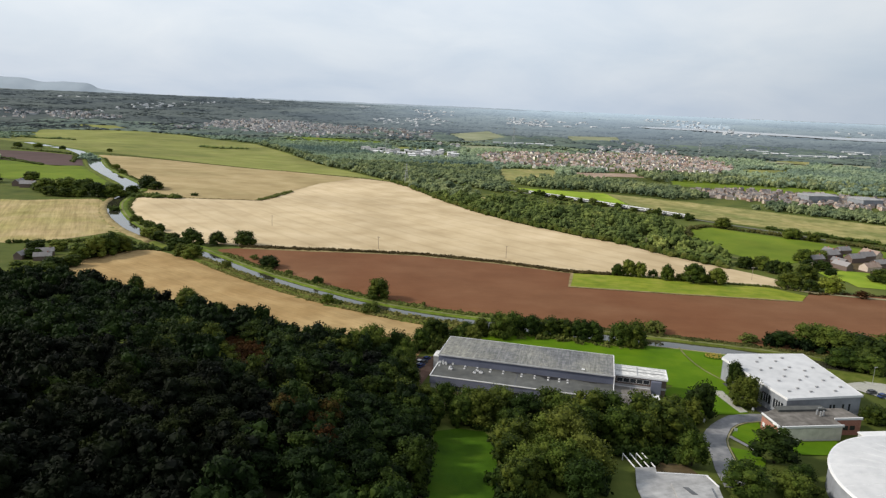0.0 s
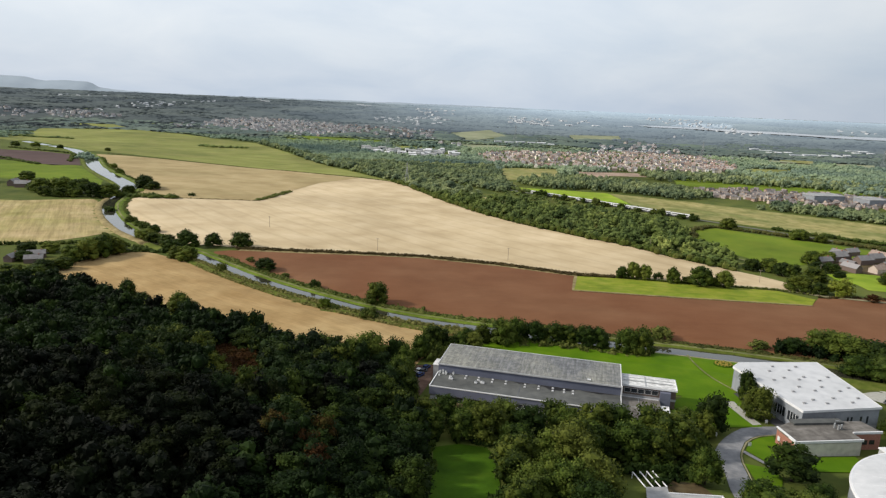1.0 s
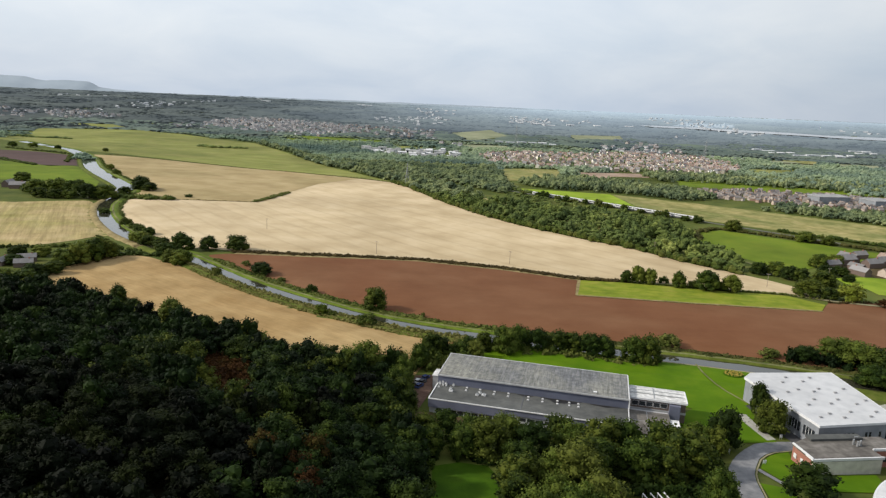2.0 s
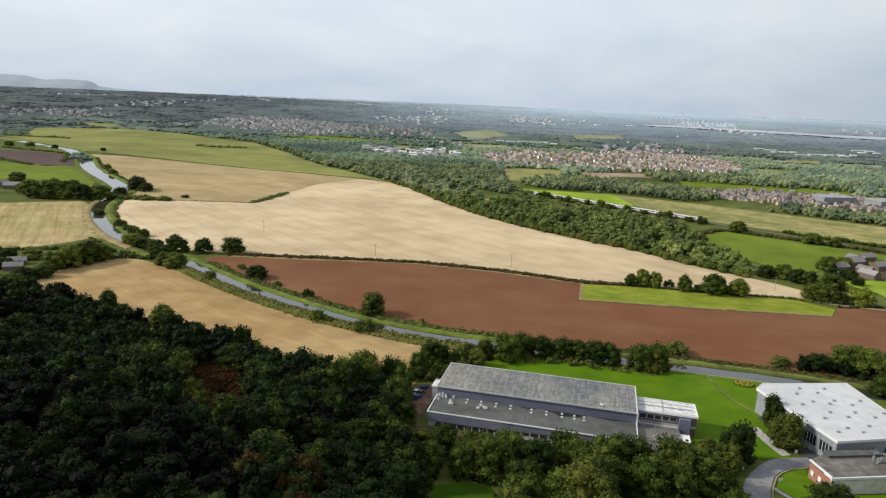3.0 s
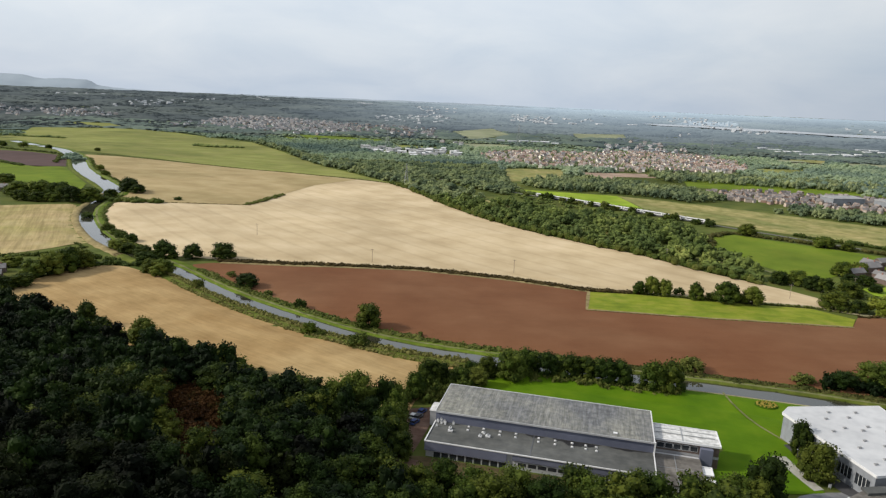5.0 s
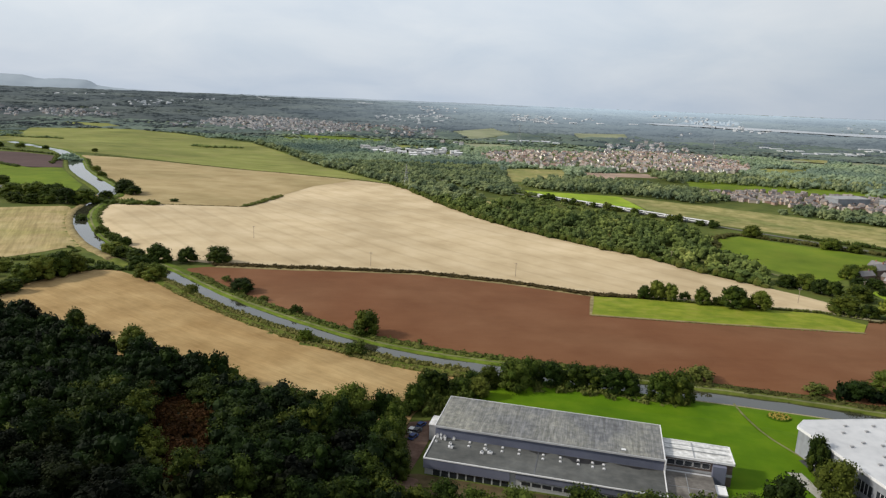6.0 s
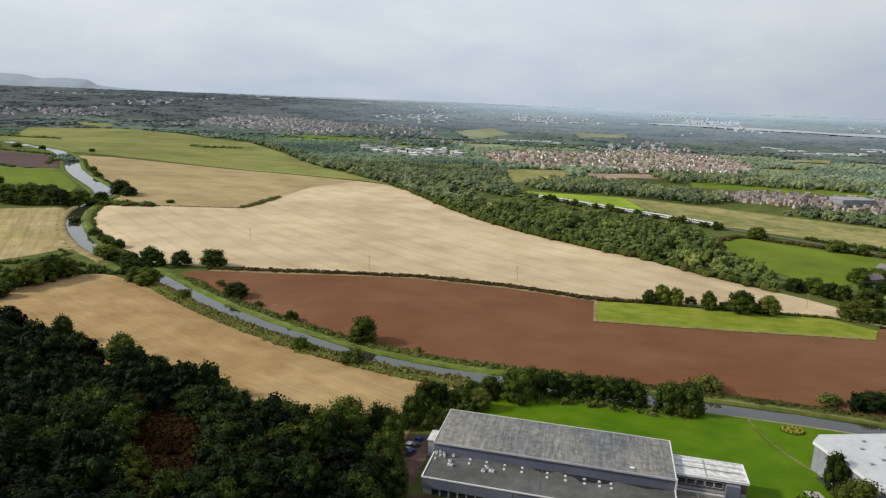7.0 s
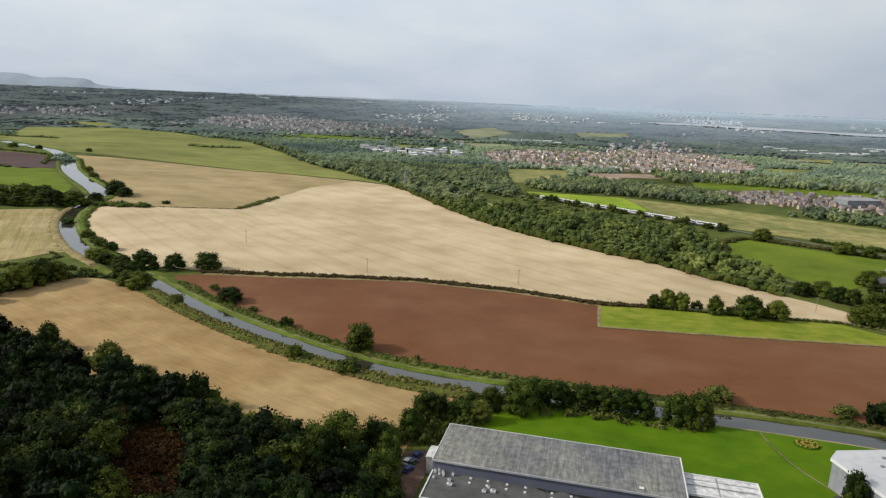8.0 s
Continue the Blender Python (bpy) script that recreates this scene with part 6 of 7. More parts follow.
SHEDS = [(-262, 1500), (-167, 1480), (-5, 1500), (-3, 1330), (-106, 1300), (-205, 1395)]
WEST_ESTATE = [(-860, 2300), (-790, 2560), (-630, 2560), (-340, 2285), (-320, 2080), (-450, 1960), (-630, 1930), (-780, 2070)]
far = []
ESTUARY = [(760, 3100), (840, 3105), (1005, 3065), (1173, 2968), (1316, 2896), (1420, 2790), (1620, 2740), (2200, 2600), (2200, 2380), (1500, 2600), (1410, 2650), (1335, 2730), (1120, 2834), (970, 2957), (809, 2990)]
PALE_FIELD = [(775, 1707), (863, 1701), (799, 1576), (725, 1597)]
FAR_LEYS = [(-452, 1850), (-330, 1830), (-217, 1790), (-192, 1640), (-300, 1720), (-409, 1743)]
PORT = [(925, 3169), (1093, 3500), (1300, 3400), (1196, 3135), (1080, 3110)]
FAR_OPEN = [[(-47, 2292), (90, 2523), (136, 2245), (8, 1936)],
            [(361, 2426), (545, 2467), (523, 2284), (344, 2190)],
            [(723, 1672), (849, 1673), (745, 1490), (668, 1530)],
            [(560, 1383), (672, 1410), (604, 1279), (522, 1264)],
            [(-6, 1783), (110, 1794), (86, 1618), (-12, 1632)],
            [(864, 1651), (975, 1645), (894, 1508), (806, 1518)]]
PINK_HOUSES = [(475, 1398), (551, 1397), (503, 1275), (429, 1265)]
WEST_ESTATE_2 = [(-499, 2450), (-95, 2357), (-75, 1900), (-307, 2000), (-480, 2080)]
UPPER_HOUSES = [(217, 3400), (398, 3300), (339, 2872), (185, 2958)]
fields = [*FAR_OPEN, [(-1050, 1000), (-540, 1000), (-560, 1130), (-650, 1170), (-1000, 1340)], ESTUARY, PALE_FIELD, FAR_LEYS, PINK_HOUSES, PORT, PASTURE, FAR_MEADOW, FAR_PADDOCK, FAR_STRIP, FAR_GREEN, ESTATE, BRICK_ESTATE, SHEDS, BELT_UP, STUBBLE, LEFT_SOIL, [(-1150, 1930), (-940, 1800), (-900, 1840), (-1010, 1960)], [(167, 1168), (300, 1190), (304, 1130), (238, 1122), (203, 985), (170, 990), (185, 1100)], [(-640, 1130), (-520, 1085), (-372, 1030), (-249, 990), (-90, 925), (-90, 890), (-249, 965), (-520, 1030), (-640, 1080)]]
R = 1120.0
while R < 4880:
    gap = 10 + (R - 1100) * 0.0042
    n = int(1.45 * R / gap)
    for k in range(n):
        a = -0.725 + 1.45 * (k + rng.uniform(0, 1)) / n
        rr = R + rng.uniform(-1.0, 1.0) * gap * (0.9 if R < 2200 else 1.4)
        x, y = rr * math.sin(a), rr * math.cos(a)
        if x > 350 * (y - 300) / 800 and y < 1000 and x < 640:
            continue
        clump = noise.noise((x * 0.004, y * 0.0016, 3.0))
        if clump > (-0.62 if R > 2500 else -0.46 if R > 1700 else -0.12) and not any(inside(x, y, q) for q in fields):
            far.append((x, y, gap))
    R += gap * (1.2 if R < 2200 else 1.55)
def far_crown(seed):
    """A small rounded crown for trees too far off to show leaves."""
    g = np.random.default_rng(seed)
    v = [(g.uniform(-0.2, 0.2), g.uniform(-0.2, 0.2), g.uniform(0.9, 1.1))]
    for r, z in ((0.74, 0.68), (0.95, -0.05)):
        v += [(r * g.uniform(0.8, 1.2) * math.cos(i * 1.2566 + 5 * z), r * g.uniform(0.8, 1.2) * math.sin(i * 1.2566 + 5 * z), z * g.uniform(0.85, 1.15)) for i in range(5)]
    f = []
    for i in range(5):
        j = (i + 1) % 5
        f += [(0, 1 + i, 1 + j), (1 + i, 6 + i, 6 + j), (1 + i, 6 + j, 1 + j)]
    return np.array(v), np.array(f)


lump = [far_crown(90 + k) for k in range(5)]
pieces, middle, distant = [], [], []
for x, y, gap in far:
    v, f = (small if y < 1650 else lump)[int(rng.integers(5))]
    a, w, h = rng.uniform(0, 6.28), gap * (rng.uniform(0.6, 1.1) if y < 1650 else rng.uniform(0.5, 1.15)), rng.uniform(5, 11) if y < 1650 else rng.uniform(3.0, 6.0) + 2.0 * noise.noise((x * 0.01, y * 0.01, 4.0))
    c, s = math.cos(a) * w, math.sin(a) * w
    reach = math.hypot(x, y) + 250 * noise.noise((x * 0.003, y * 0.003, 8))
    (middle if reach < 1850 else pieces if reach < 2150 else distant).append((np.column_stack([v[:, 0] * c - v[:, 1] * s + x, v[:, 0] * s + v[:, 1] * c + y, v[:, 2] * h + land(x, y) - 1]), f))
# the closed canopy of the distant woods
RR, AA = 1880 * 1.0062 ** np.arange(152), np.arange(-0.74, 0.74, 0.0046)
verts, shown = [], []
for r in RR:
    for a in AA:
        aa, rr = a + rng.uniform(-0.0015, 0.0015), r * (1 + rng.uniform(-0.002, 0.002))
        x, y = rr * math.sin(aa), rr * math.cos(aa)
        bare = any(inside(x, y, q) for q in fields)
        h = -4 if bare else 2.6 + 3.5 * noise.noise((x * 0.03, y * 0.03, 1.0)) + 4.0 * noise.noise((x * 0.008, y * 0.008, 2.0)) + rng.uniform(-0.9, 0.9)
        verts.append((x, y, land(x, y) + h))
        shown.append(rr + 250 * noise.noise((x * 0.003, y * 0.003, 8)) > 2350)
i = np.arange(len(verts)).reshape(len(RR), len(AA))
a, b, c, d = i[:-1, :-1].ravel(), i[:-1, 1:].ravel(), i[1:, 1:].ravel(), i[1:, :-1].ravel()
tris = np.concatenate([np.stack([a, b, c], 1), np.stack([a, c, d], 1)])
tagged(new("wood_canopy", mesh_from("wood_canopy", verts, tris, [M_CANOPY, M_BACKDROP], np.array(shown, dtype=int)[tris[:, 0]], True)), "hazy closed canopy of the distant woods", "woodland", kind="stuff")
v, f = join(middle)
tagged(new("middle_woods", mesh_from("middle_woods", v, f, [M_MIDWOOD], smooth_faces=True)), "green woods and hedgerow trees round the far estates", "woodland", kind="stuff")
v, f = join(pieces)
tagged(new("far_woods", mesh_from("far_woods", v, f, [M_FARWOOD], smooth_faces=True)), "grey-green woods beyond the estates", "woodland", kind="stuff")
v, f = join(distant)
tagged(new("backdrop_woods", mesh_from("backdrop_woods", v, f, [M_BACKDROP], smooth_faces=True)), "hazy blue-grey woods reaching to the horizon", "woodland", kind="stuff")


# ---- houses and sheds ----
def house_meshes(w, d, h, rise):
    walls = boxes((-w / 2, w / 2, -d / 2, d / 2, -2, h))
    for sx in (-1, 1):
        a = [walls.verts.new((sx * w / 2, sy * d / 2, h)) for sy in (-1, 1)] + [walls.verts.new((sx * w / 2, 0, h + rise))]
        walls.faces.new(a)
    roof = bmesh.new()
    o, t = 0.35, 0.22
    for sy in (-1, 1):
        e = [(-w / 2 - o, sy * (d / 2 + o), h - o * rise / d * 2), (w / 2 + o, sy * (d / 2 + o), h - o * rise / d * 2), (w / 2 + o, 0, h + rise), (-w / 2 - o, 0, h + rise)]
        lo, hi = [roof.verts.new((x, y, z)) for x, y, z in e], [roof.verts.new((x, y, z + t)) for x, y, z in e]
        roof.faces.new(lo)
        roof.faces.new(hi)
        for i in range(4):
            roof.faces.new((lo[i], lo[(i + 1) % 4], hi[(i + 1) % 4], hi[i]))
    chimney = boxes((w * 0.25, w * 0.25 + 0.9, -0.4, 0.4, h + rise - 0.8, h + rise + 0.9), (w * 0.25 + 0.15, w * 0.25 + 0.75, -0.2, 0.2, h + rise + 0.9, h + rise + 1.2))
    out = []
    for n, bm in (("wall", walls), ("roof", roof), ("chimney", chimney)):
        bmesh.ops.recalc_face_normals(bm, faces=bm.faces)
        me = bpy.data.meshes.new(n)
        bm.to_mesh(me)
        bm.free()
        out.append(me)
    return out


def house_kind(w, d, h, rise, wall, roof, stack=None):
    ms = house_meshes(w, d, h, rise)
    for me, m in zip(ms, (wall, roof, stack or M_BRICK)):
        me.materials.append(m)
    return ms


KINDS = [house_kind(7.5, 6.5, 4.8, 2.8, M_RENDER, M_TILE), house_kind(9, 6.5, 4.8, 2.6, M_PALEBRICK, M_TILE), house_kind(6.5, 6.5, 5.0, 3.0, M_RENDER, M_TILE_GREY)]
BLOCKS = [house_kind(15, 9, 7.0, 3.8, M_TERRACE, M_SLATE), house_kind(12, 8, 6.6, 3.6, M_PALEBRICK, M_SLATE), house_kind(18, 10, 7.5, 3.0, M_RENDER, M_TILE_GREY)]


FARM = house_kind(16, 8, 4.4, 3.2, M_ANNEX, M_TILE_GREY)
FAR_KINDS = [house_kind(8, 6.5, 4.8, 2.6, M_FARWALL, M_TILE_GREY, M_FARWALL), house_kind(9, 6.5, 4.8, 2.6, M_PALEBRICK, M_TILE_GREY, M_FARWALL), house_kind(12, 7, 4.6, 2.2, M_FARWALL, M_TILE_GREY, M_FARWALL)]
FARM_BROWN = house_kind(18, 9, 4.2, 3.4, M_TERRACE, M_TILE, M_TERRACE)
FARMSTEAD = [(304, 492, 0.4), (284, 493, 1.97), (336, 514, 0.4), (316, 552, 0.4), (334, 543, 1.97), (274, 512, 0.4)]
FAR_PALE = [house_kind(9, 7, 4.8, 2.0, M_FARWALL, M_FARWALL, M_FARWALL), house_kind(14, 8, 4.6, 1.6, M_FARWALL, M_FARWALL, M_FARWALL)]


def put_house(kind, x, y, ang, label, group, scale=1.0):
    ob = new("house")
    ob.matrix_world = Matrix.LocRotScale((x, y, land(x, y)), Euler((0, 0, ang)), (scale, scale, scale))
    for n, me in zip(("wall", "roof", "chimney"), kind):
        piece = new(n, me)
        piece.parent = top if n == "chimney" else ob
        top = piece
    return tagged(ob, label, "house", group)


estate_rest = []
for i, (x, y) in enumerate(sorted(scatter(rng, ESTATE, 16.5), key=lambda p: p[1])):
    if i >= 180:
        estate_rest.append((x, y))
        continue
    put_house(KINDS[int(rng.integers(3))], x, y, 0.5 * noise.noise((x * 0.01, y * 0.01, 0)) + rng.choice((0, 1.57)), "small estate house with a pitched tiled roof", "houses of the estate")
spots = scatter(rng, ESTATE, 17)
stand("garden_trees", [(x + 9, y + 4) for x, y in spots], small, M_COPSE, "garden trees between the estate houses", "trees", rng, (5, 9), (3.0, 5.5))
specks, terrace_rest = [], []
for i, (x, y) in enumerate(scatter(rng, BRICK_ESTATE, 11.5)):
    if i >= 130:
        terrace_rest.append((x, y))
        continue
    put_house(BLOCKS[int(rng.random() < 0.45)], x, y, 0.25 + rng.choice((0, 1.57)) + rng.uniform(-0.1, 0.1), "red-brick terrace house with a grey pitched roof", "brick terraces behind the meadow", 0.48)
for x, y in scatter(rng, WEST_ESTATE, 25):
    specks.append((x, y))
for x, y in scatter(rng, [(-1500, 2250), (-1380, 2450), (-1130, 2300), (-1180, 2080)], 36):
    specks.append((x, y))


def shed(x, y, w, d, h, ang, label, group, wall=None, roof=None):
    ob = thing("warehouse", pose(x, y, land(x, y), 0, 0, ang), label, "warehouse", group)
    part("wall", boxes((-w / 2, w / 2, -d / 2, d / 2, -2, h)), wall or M_SHED, ob)
    part("roof", prism([(-w / 2 - .4, -d / 2 - .4), (w / 2 + .4, -d / 2 - .4), (w / 2 + .4, d / 2 + .4), (-w / 2 - .4, d / 2 + .4)], h, [h + .5, h + .5, h + 1.4, h + 1.4]), roof or M_WHITE, ob)
    part("door", boxes((-2.5, 2.5, -d / 2 - 0.1, -d / 2, 0, min(5, h * 0.7))), M_GLASS, ob)
    return ob


for x, y in scatter(rng, SHEDS, 27):
    shed(x, y, rng.uniform(7, 19), rng.uniform(7, 13), rng.uniform(4, 8), rng.uniform(-20, 20), "white and grey industrial shed among trees", "sheds of the business park", roof=M_WHITE if rng.random() < 0.5 else M_STAINED)
for x, y, w, d in ((835, 1911, 13, 12), (870, 1935, 18, 14), (905, 1950, 22, 12), (893, 1850, 21, 16), (930, 1870, 16, 14), (968, 1885, 24, 14), (1010, 1900, 21, 12), (1044, 1906, 16, 12), (1130, 2017, 21, 14), (1170, 2015, 18, 12), (300, 2960, 37, 18), (355, 2900, 27, 16), (440, 2950, 31, 18), (560, 2990, 31, 16), (700, 3000, 37, 18), (-610, 4000, 43, 21), (-1229, 4080, 37, 21)):
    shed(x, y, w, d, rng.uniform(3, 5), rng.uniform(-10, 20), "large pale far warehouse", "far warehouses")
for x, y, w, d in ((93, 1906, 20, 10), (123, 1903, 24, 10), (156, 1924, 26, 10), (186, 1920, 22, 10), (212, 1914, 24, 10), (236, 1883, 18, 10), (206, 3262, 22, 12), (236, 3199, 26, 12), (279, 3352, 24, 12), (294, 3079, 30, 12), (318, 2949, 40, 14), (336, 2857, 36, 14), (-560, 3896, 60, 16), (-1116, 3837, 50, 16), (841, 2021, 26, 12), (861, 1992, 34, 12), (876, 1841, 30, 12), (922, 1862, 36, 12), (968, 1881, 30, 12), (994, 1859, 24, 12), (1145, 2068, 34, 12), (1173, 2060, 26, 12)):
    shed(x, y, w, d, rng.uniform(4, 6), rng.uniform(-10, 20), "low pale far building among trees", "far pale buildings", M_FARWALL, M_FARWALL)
for x, y, w, d in ((470, 900, 46, 22), (520, 880, 30, 26)):
    shed(x, y, w, d, 9, 14, "modern grey flat-roofed school block", "school blocks", M_PANEL, M_GREYROOF)
for x, y, a, k in ((292, 528, 0.4, 1.0), (308, 520, 0.4, 0.9), (300, 538, 1.97, 0.9), (322, 530, 0.4, 0.9), (290, 508, 1.97, 0.7), (318, 505, 0.4, 0.8)):
    put_house(FARM, x, y, a, "grey-roofed brick farm building", "farm buildings", k)
for i, (x, y, a) in enumerate(FARMSTEAD):
    put_house((FARM_BROWN, FARM)[i % 2], x, y, a, "brown-roofed brick farm building", "farm buildings", 0.8)
for x, y, a in ((-444, 676, 0.3), (-460, 686, 1.7)):
    put_house(FARM, x, y, a, "brick farmhouse among trees by the canal", "farmhouses by the canal bend", 0.9)
for x, y, a in ((-250, 386, 0.4), (-256, 398, 0.5), (-264, 388, 1.6)):
    put_house(FARM, x, y, a, "brick cottage beside the near stubble field", "cottages beside the near field", 0.62)


# ---- pylons and poles ----
def pylon(x, y, h, turn):
    ob = thing("pylon", pose(x, y, land(x, y), 0, 0, turn), "grey steel lattice electricity pylon", "pylon", "pylons of the power line")
    b, w = h * 0.11, h * 0.018
    k = 0.62
    for sx, sy in ((-1, -1), (1, -1), (1, 1), (-1, 1)):
        bm = bmesh.new()
        beam(bm, (sx * b, sy * b, -0.5), (sx * w * 1.6, sy * w * 1.6, h * k), 0.22)
        beam(bm, (sx * w * 1.6, sy * w * 1.6, h * k), (sx * w * 0.4, sy * w * 0.4, h), 0.17)
        part("leg", bm, M_STEEL, ob)
    bm = bmesh.new()
    zs = [0.0, 0.14, 0.27, 0.38, 0.47, 0.55, 0.62, 0.70, 0.78, 0.86, 0.94]

    def half_width(u):
        return b + (w * 1.6 - b) * u / k if u < k else w * 1.6 + (w * 0.4 - w * 1.6) * (u - k) / (1 - k)

    for u, v in zip(zs, zs[1:]):
        p, q = half_width(u), half_width(v)
        for s in (-1, 1):
            beam(bm, (-p, s * p, u * h), (q, s * q, v * h), 0.11)
            beam(bm, (p, s * p, u * h), (-q, s * q, v * h), 0.11)
            beam(bm, (s * p, -p, u * h), (s * q, q, v * h), 0.11)
            beam(bm, (s * p, p, u * h), (s * q, -q, v * h), 0.11)
    part("bracing", bm, M_STEEL, ob)
    for u, arm in ((0.64, 0.13), (0.77, 0.16), (0.90, 0.11)):
        bm = bmesh.new()
        for s in (-1, 1):
            beam(bm, (0, 0, h * u), (s * arm * h, 0, h * u), 0.17)
            beam(bm, (0, 0, h * (u + 0.045)), (s * arm * h, 0, h * u), 0.12)
            beam(bm, (s * arm * h, 0, h * u), (s * arm * h, 0, h * u - 2.2), 0.16)
        part("crossarm", bm, M_STEEL, ob)


for x, y, h, a in ((-73, 888, 29, 20), (-168, 1500, 45, 15), (117, 1610, 62, 25), (505, 1475, 50, 40), (900, 1500, 45, 30), (-560, 1900, 42, 20)):
    pylon(x, y, h, a)


def pole(x, y, h):
    ob = thing("utility_pole", pose(x, y, land(x, y)), "thin weathered timber utility pole in a field", "pole", "utility poles across the fields")
    bm = bmesh.new()
    bmesh.ops.create_cone(bm, cap_ends=True, segments=8, radius1=0.17, radius2=0.12, depth=h + 1, matrix=Matrix.Translation((0, 0, h / 2 - 0.5)))
    part("mast", bm, M_WOOD, ob)
    part("crossbar", boxes((-1.1, 1.1, -0.08, 0.08, h - 0.6, h - 0.42)), M_WOOD, ob)
    part("insulator", boxes((-1.0, -0.88, -0.06, 0.06, h - 0.42, h - 0.2), (0.88, 1.0, -0.06, 0.06, h - 0.42, h - 0.2)), M_WHITE, ob)


for x, y in ((-153, 536), (-58, 472), (34, 470), (150, 535), (196, 440), (250, 470)):
    pole(x, y, 9)


# ---- far houses past counting, the ridge, the estuary ----
def house_mass(name, spots, kinds, label, seed, size):
    """Many far houses as one mesh with wall and roof materials."""
    rng = np.random.default_rng(seed)
    out, mats, index = [], [], []
    for x, y in spots:
        kind = kinds[int(rng.integers(len(kinds)))]
        a, k = rng.uniform(0, 3.14), size * rng.uniform(0.8, 1.25)
        for me in kind:
            n = len(me.vertices)
            co = np.empty(3 * n, dtype=np.float32)
            me.vertices.foreach_get("co", co)
            co = co.reshape(-1, 3) * k
            me.calc_loop_triangles()
            tri = np.empty(3 * len(me.loop_triangles), dtype=np.int32)
            me.loop_triangles.foreach_get("vertices", tri)
            tri = tri.reshape(-1, 3)
            v = np.column_stack([co[:, 0] * math.cos(a) - co[:, 1] * math.sin(a) + x, co[:, 0] * math.sin(a) + co[:, 1] * math.cos(a) + y, co[:, 2] + land(x, y)])
            m = me.materials[0]
            if m not in mats:
                mats.append(m)
            out.append((v, tri))
            index.append(np.full(len(tri), mats.index(m)))
    v, f = join(out)
    return tagged(new(name, mesh_from(name, v, f, mats, np.concatenate(index))), label, "houses", kind="stuff")


house_mass("terrace_houses", terrace_rest, BLOCKS[:2], "more brick terraces with grey roofs", 70, 0.48)
house_mass("estate_houses", estate_rest, KINDS, "rows of estate houses with brown tiled roofs", 71, 1.0)
far_spots = []
for k in range(2600):
    r, a = rng.uniform(1700, 3900), rng.uniform(-0.66, 0.62)
    x, y = r * math.sin(a), r * math.cos(a)
    if noise.noise((x * 0.0032, y * 0.0016, 11.0)) > 0.22 and not inside(x, y, PASTURE):
        far_spots.append((x, y))
house_mass("far_houses", specks + [p for p in far_spots[:420] if p[1] <= 2500], FAR_KINDS, "scattered pale far houses among the woods", 72, 1.1)
house_mass("far_houses", scatter(rng, WEST_ESTATE_2, 40), FAR_KINDS, "pale houses strung through the far woods", 73, 1.15)
house_mass("far_houses", scatter(rng, UPPER_HOUSES, 42) + [p for p in far_spots[:420] if p[1] > 2500], FAR_PALE, "white houses on the far rise", 74, 1.1)
house_mass("far_houses", scatter(rng, PINK_HOUSES, 13), KINDS[1:2], "new pink-brick houses beside the estate", 75, 1.05)
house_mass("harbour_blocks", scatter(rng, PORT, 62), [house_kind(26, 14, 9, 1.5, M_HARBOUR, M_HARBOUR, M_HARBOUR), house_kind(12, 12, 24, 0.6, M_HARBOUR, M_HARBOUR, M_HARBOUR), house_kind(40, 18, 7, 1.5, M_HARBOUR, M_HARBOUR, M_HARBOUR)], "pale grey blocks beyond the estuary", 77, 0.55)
# Sheet added over the green ground between the blocks, glowing with the same haze.
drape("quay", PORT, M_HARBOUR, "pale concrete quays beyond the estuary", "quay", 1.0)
drape("field", PALE_FIELD, M_TAN, "pale sloping field before far sheds", "field", 1.0)
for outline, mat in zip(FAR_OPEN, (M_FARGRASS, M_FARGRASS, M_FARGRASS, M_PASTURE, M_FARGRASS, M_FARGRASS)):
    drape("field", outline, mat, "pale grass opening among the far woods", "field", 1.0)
drape("field", FAR_LEYS, M_MEADOW, "pale green ley among the far woods", "field", 1.0)

RIDGE = [(-3700, 153), (-3130, 161), (-2900, 150), (-2750, 142), (-2640, 124), (-2490, 133), (-2360, 128), (-2310, 100), (-2130, 82), (-1778, 74), (-815, 80), (99, 78), (933, 70), (1620, 70), (2527, 80), (3700, 84)]
bm = bmesh.new()
rows = []
for k in range(241):
    x = -3700 + 7400 * k / 240
    top = table(RIDGE, x) + 5 * noise.noise((x * 0.006, 0, 5.0)) + 2.5 * noise.noise((x * 0.03, 0, 6.0))
    y = 4420 - 0.00002 * x * x
    rows.append([bm.verts.new((x, y - 260, 20)), bm.verts.new((x, y - 110, 20 + (top - 20) * 0.62)), bm.verts.new((x, y, top)), bm.verts.new((x, y + 200, 20))])
for a, b in zip(rows, rows[1:]):
    for i in range(3):
        bm.faces.new((a[i], b[i], b[i + 1], a[i + 1])).smooth = True
me = bpy.data.meshes.new("backdrop_hills")
bm.to_mesh(me)
bm.free()
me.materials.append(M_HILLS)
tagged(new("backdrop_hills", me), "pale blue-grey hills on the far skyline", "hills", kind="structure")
drape("estuary_water", ESTUARY, M_ESTUARY, "pale estuary water shining below the far shore", "water", 5.0)

# ---- small things round the buildings ----
def sign_board(x, y, ang, w, h):
    ob = thing("sign_board", pose(x, y, land(x, y), 0, 0, ang), "small white site sign on two posts", "sign", "white signs along the road")
    part("panel", boxes((-w / 2, w / 2, -0.04, 0.04, 0.7, 0.7 + h)), M_WHITE, ob)
    for sx in (-1, 1):
        part("post", boxes((sx * w * 0.4 - 0.05, sx * w * 0.4 + 0.05, 0.04, 0.12, -0.3, 0.7 + h)), M_STEEL, ob)


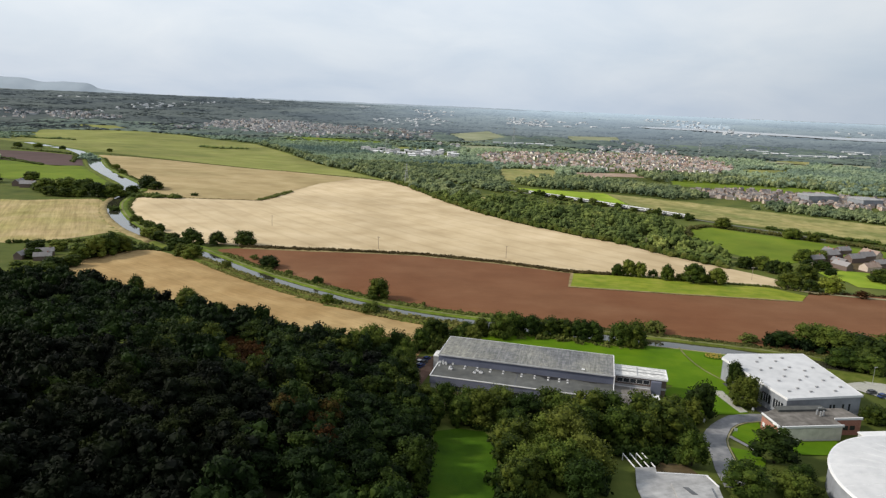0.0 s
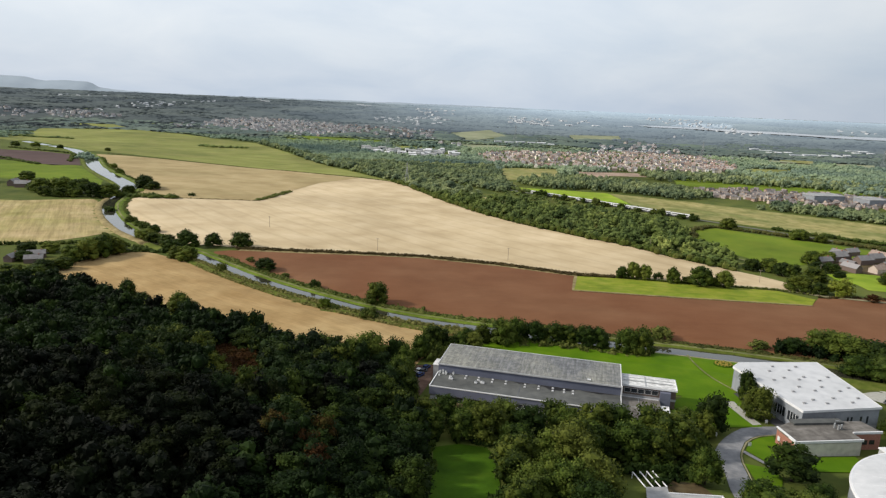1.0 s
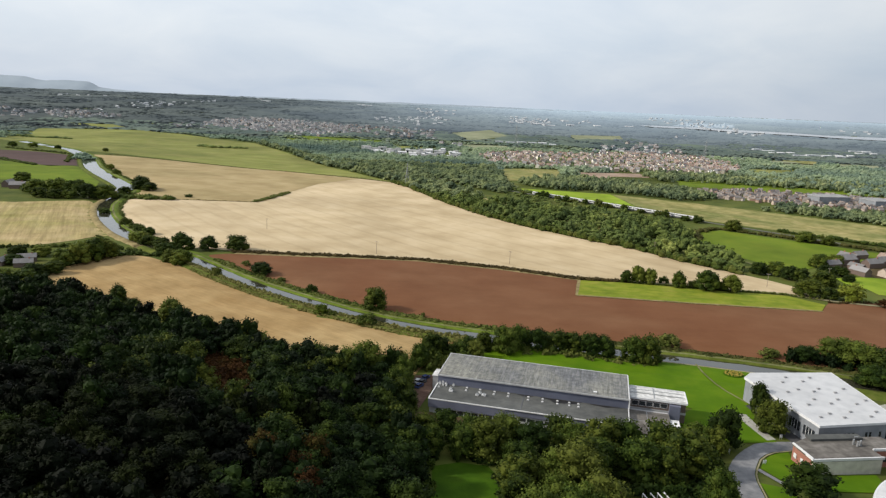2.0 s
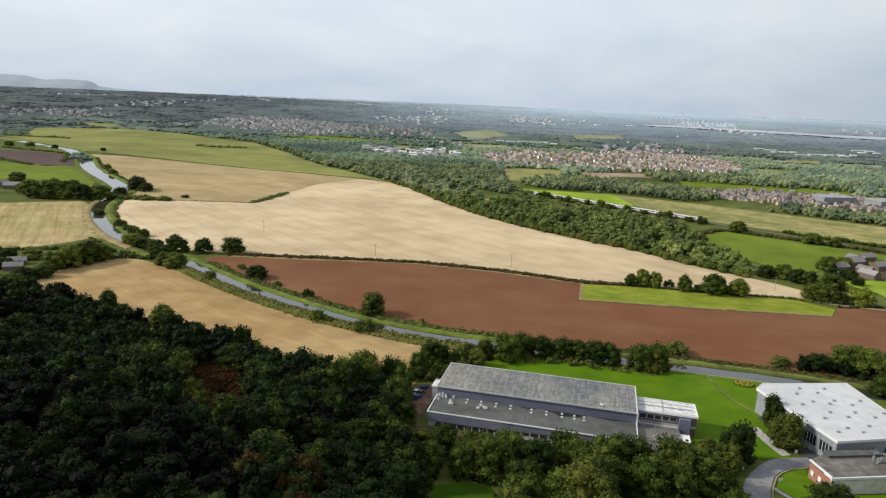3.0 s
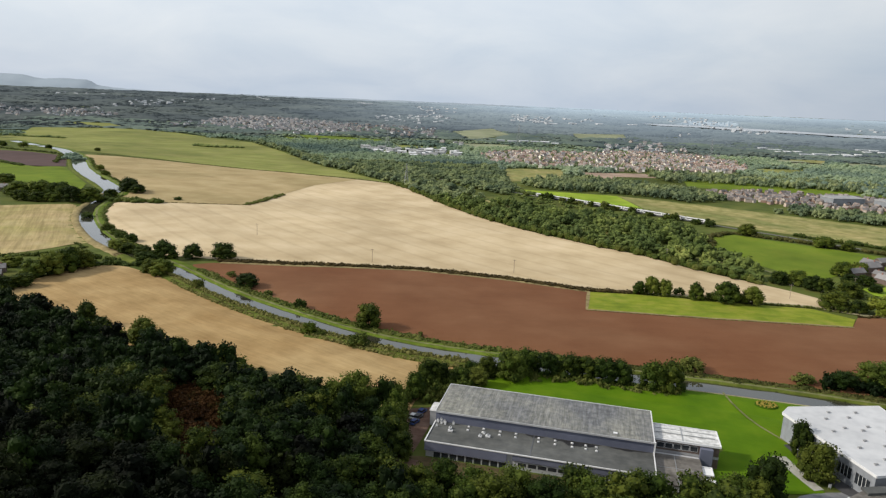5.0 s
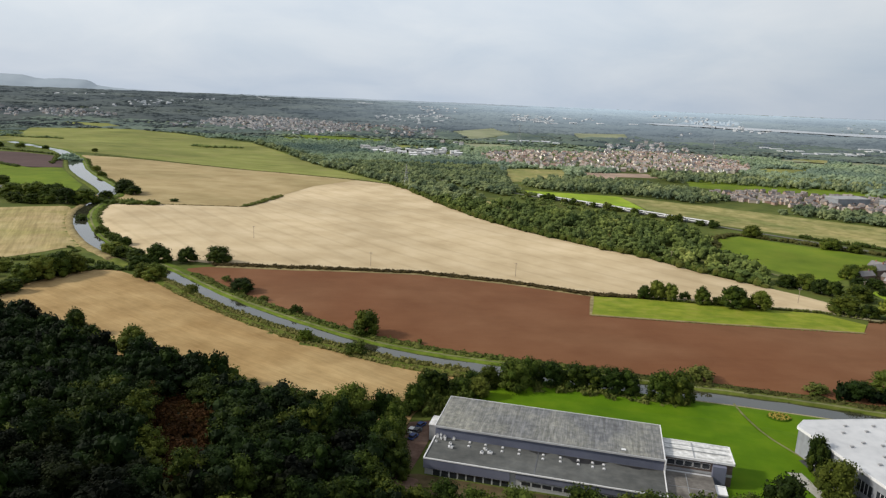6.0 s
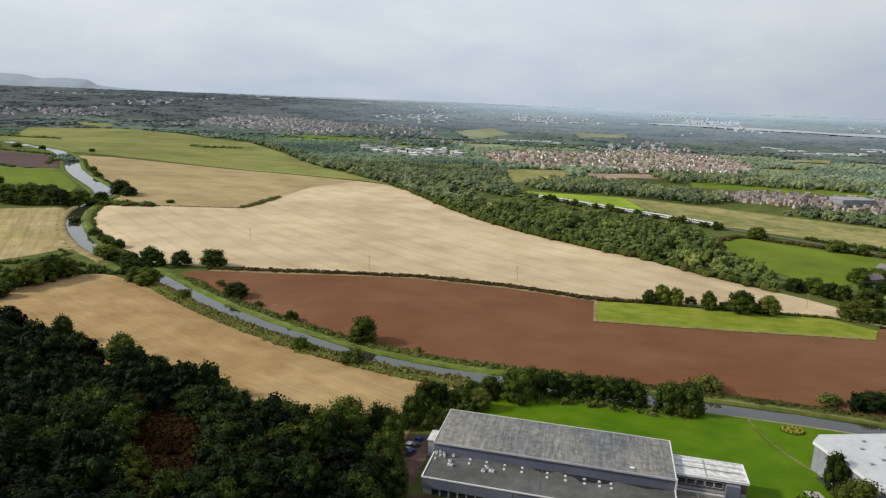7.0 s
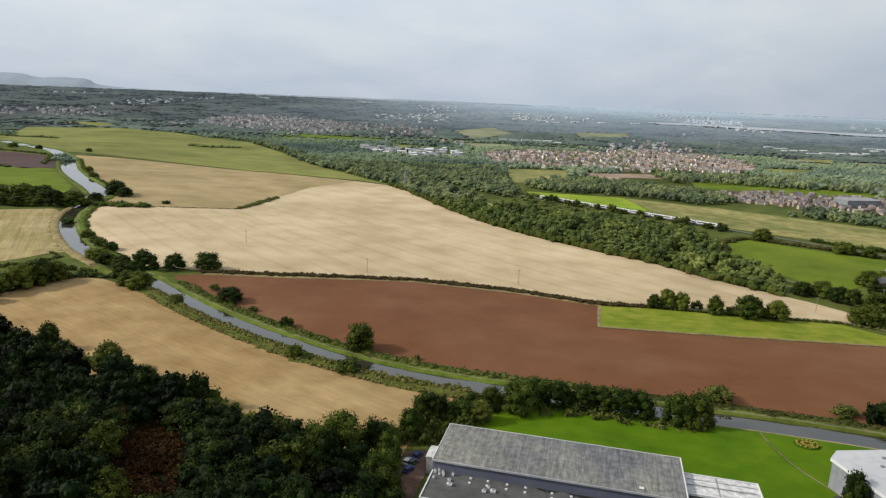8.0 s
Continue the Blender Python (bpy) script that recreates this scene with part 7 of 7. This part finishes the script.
sign_board(83.2, 205.6, -20, 1.7, 1.2)
sign_board(91.8, 199.6, 10, 1.1, 0.9)
sign_board(105.5, 219.2, 0, 0.8, 1.0)


def lamp_post(x, y):
    ob = thing("lamp_post", pose(x, y, land(x, y)), "slim grey lamp post by the yard", "lamp post", "lamp posts")
    bm = bmesh.new()
    bmesh.ops.create_cone(bm, cap_ends=True, segments=8, radius1=0.1, radius2=0.06, depth=8, matrix=Matrix.Translation((0, 0, 3.8)))
    part("mast", bm, M_STEEL, ob)
    part("lantern", boxes((-0.15, 0.9, -0.15, 0.15, 7.7, 7.9)), M_STEEL, ob)


for x, y in ((166, 252), (121, 207)):
    lamp_post(x, y)


def car(x, y, ang, paint, label):
    ob = thing("car", pose(x, y, land(x, y) + 0.26, 0, 0, ang), label, "car", "cars parked by the hall")
    body = boxes((-2.1, 2.1, -0.88, 0.88, 0.3, 0.85))
    bmesh.ops.bevel(body, geom=body.edges[:], offset=0.14, segments=2, affect="EDGES")
    part("body", body, paint, ob)
    part("cabin", prism([(-1.5, -0.76), (0.9, -0.76), (0.9, 0.76), (-1.5, 0.76)], 0.84, 1.42), M_GLASS, ob, "dark glazed cabin")
    part("roof", boxes((-1.35, 0.55, -0.72, 0.72, 1.42, 1.48)), paint, ob)
    for sx in (-1.3, 1.3):
        for sy in (-0.86, 0.86):
            bm = bmesh.new()
            bmesh.ops.create_cone(bm, cap_ends=True, segments=12, radius1=0.32, radius2=0.32, depth=0.2, matrix=Matrix.Translation((sx, sy, 0.32)) @ Matrix.Rotation(math.pi / 2, 4, "X"))
            part("wheel", bm, M_FELT, ob)


for x, y, a, m, label in ((-12.9, 245.2, 60, M_BLUE, "dark blue car parked beside the grey hall"), (-12.0, 249.2, 60, M_FELT, "dark grey car parked beside the grey hall"), (-11.0, 253.4, 60, M_BLUE, "blue car parked beside the grey hall"), (-16, 240.5, 75, M_FELT, "dark grey car parked beside the grey hall"), (-13.6, 249.5, 70, M_WHITE, "white car parked beside the grey hall"), (-17.2, 235.5, 80, M_BLUE, "blue car parked beside the grey hall"), (160.3, 242.6, 20, M_FELT, "dark grey car parked in the pale yard"), (162.4, 239.4, 24, M_BLUE, "dark blue car parked in the pale yard")):
    car(x, y, a, m, label)

bed = thing("flower_bed", pose(111.5, 274.5, 0.25), "round bed of mixed flowers in the lawn", "flower bed")
bm = bmesh.new()
bmesh.ops.create_cone(bm, cap_ends=True, segments=28, radius1=4.2, radius2=3.8, depth=0.6, matrix=Matrix.Diagonal((1, 0.8, 1, 1)) @ Matrix.Translation((0, 0, 0.2)))
part("soil_mound", bm, M_GLADE, bed)
g = np.random.default_rng(5)
v, f = foliage(g, [(3.4 * math.cos(a) * k, 2.7 * math.sin(a) * k, 0.6, 0.5, 0.35) for a in np.linspace(0, 6.28, 16) for k in (0.45, 0.95)], 400, 0.2, 1)
c = new("flowers", mesh_from("flowers", v, f, [M_FLOWER]))
c.parent = bed

# rain pools and stains on the hall's low roof
pool = thing("roof_puddle", hall.matrix_world @ pose(0, 0, LOW), "dark wet ponding stain on the felt roof", "puddle")
for k, (u0, u1, w) in enumerate(((27.5, 33.5, 1.6), (35.5, 50, 3.4), (51, 63, 1.2))):
    gg = random.Random(k)
    pts = [(u0 + (u1 - u0) * i / 12, MID - 0.15) for i in range(13)] + [(u1 - (u1 - u0) * i / 12, MID - 0.25 - w * math.sin(math.pi * i / 12) * gg.uniform(0.5, 1.1)) for i in range(1, 12)]
    part("wet_patch", prism(pts, 0.0, 0.012), M_WET, pool)
hatch = thing("roof_hatch", hall.matrix_world @ pose(53.5, 15.0, HIGH), "small white hatch on the high roof", "roof hatch")
part("upstand", boxes((-0.5, 0.5, -0.4, 0.4, 0, 0.25)), M_GREY, hatch)
part("lid", boxes((-0.6, 0.6, -0.5, 0.5, 0.25, 0.36)), M_WHITE, hatch, "white metal lid")
seam = thing("roof_seam", hall.matrix_world @ pose(0, 0, LOW), "raised felt joint across the low roof", "roof joint")
part("strip", boxes((30.2, 30.5, 0.3, MID - 0.1, 0.0, 0.07)), M_FELT, seam)
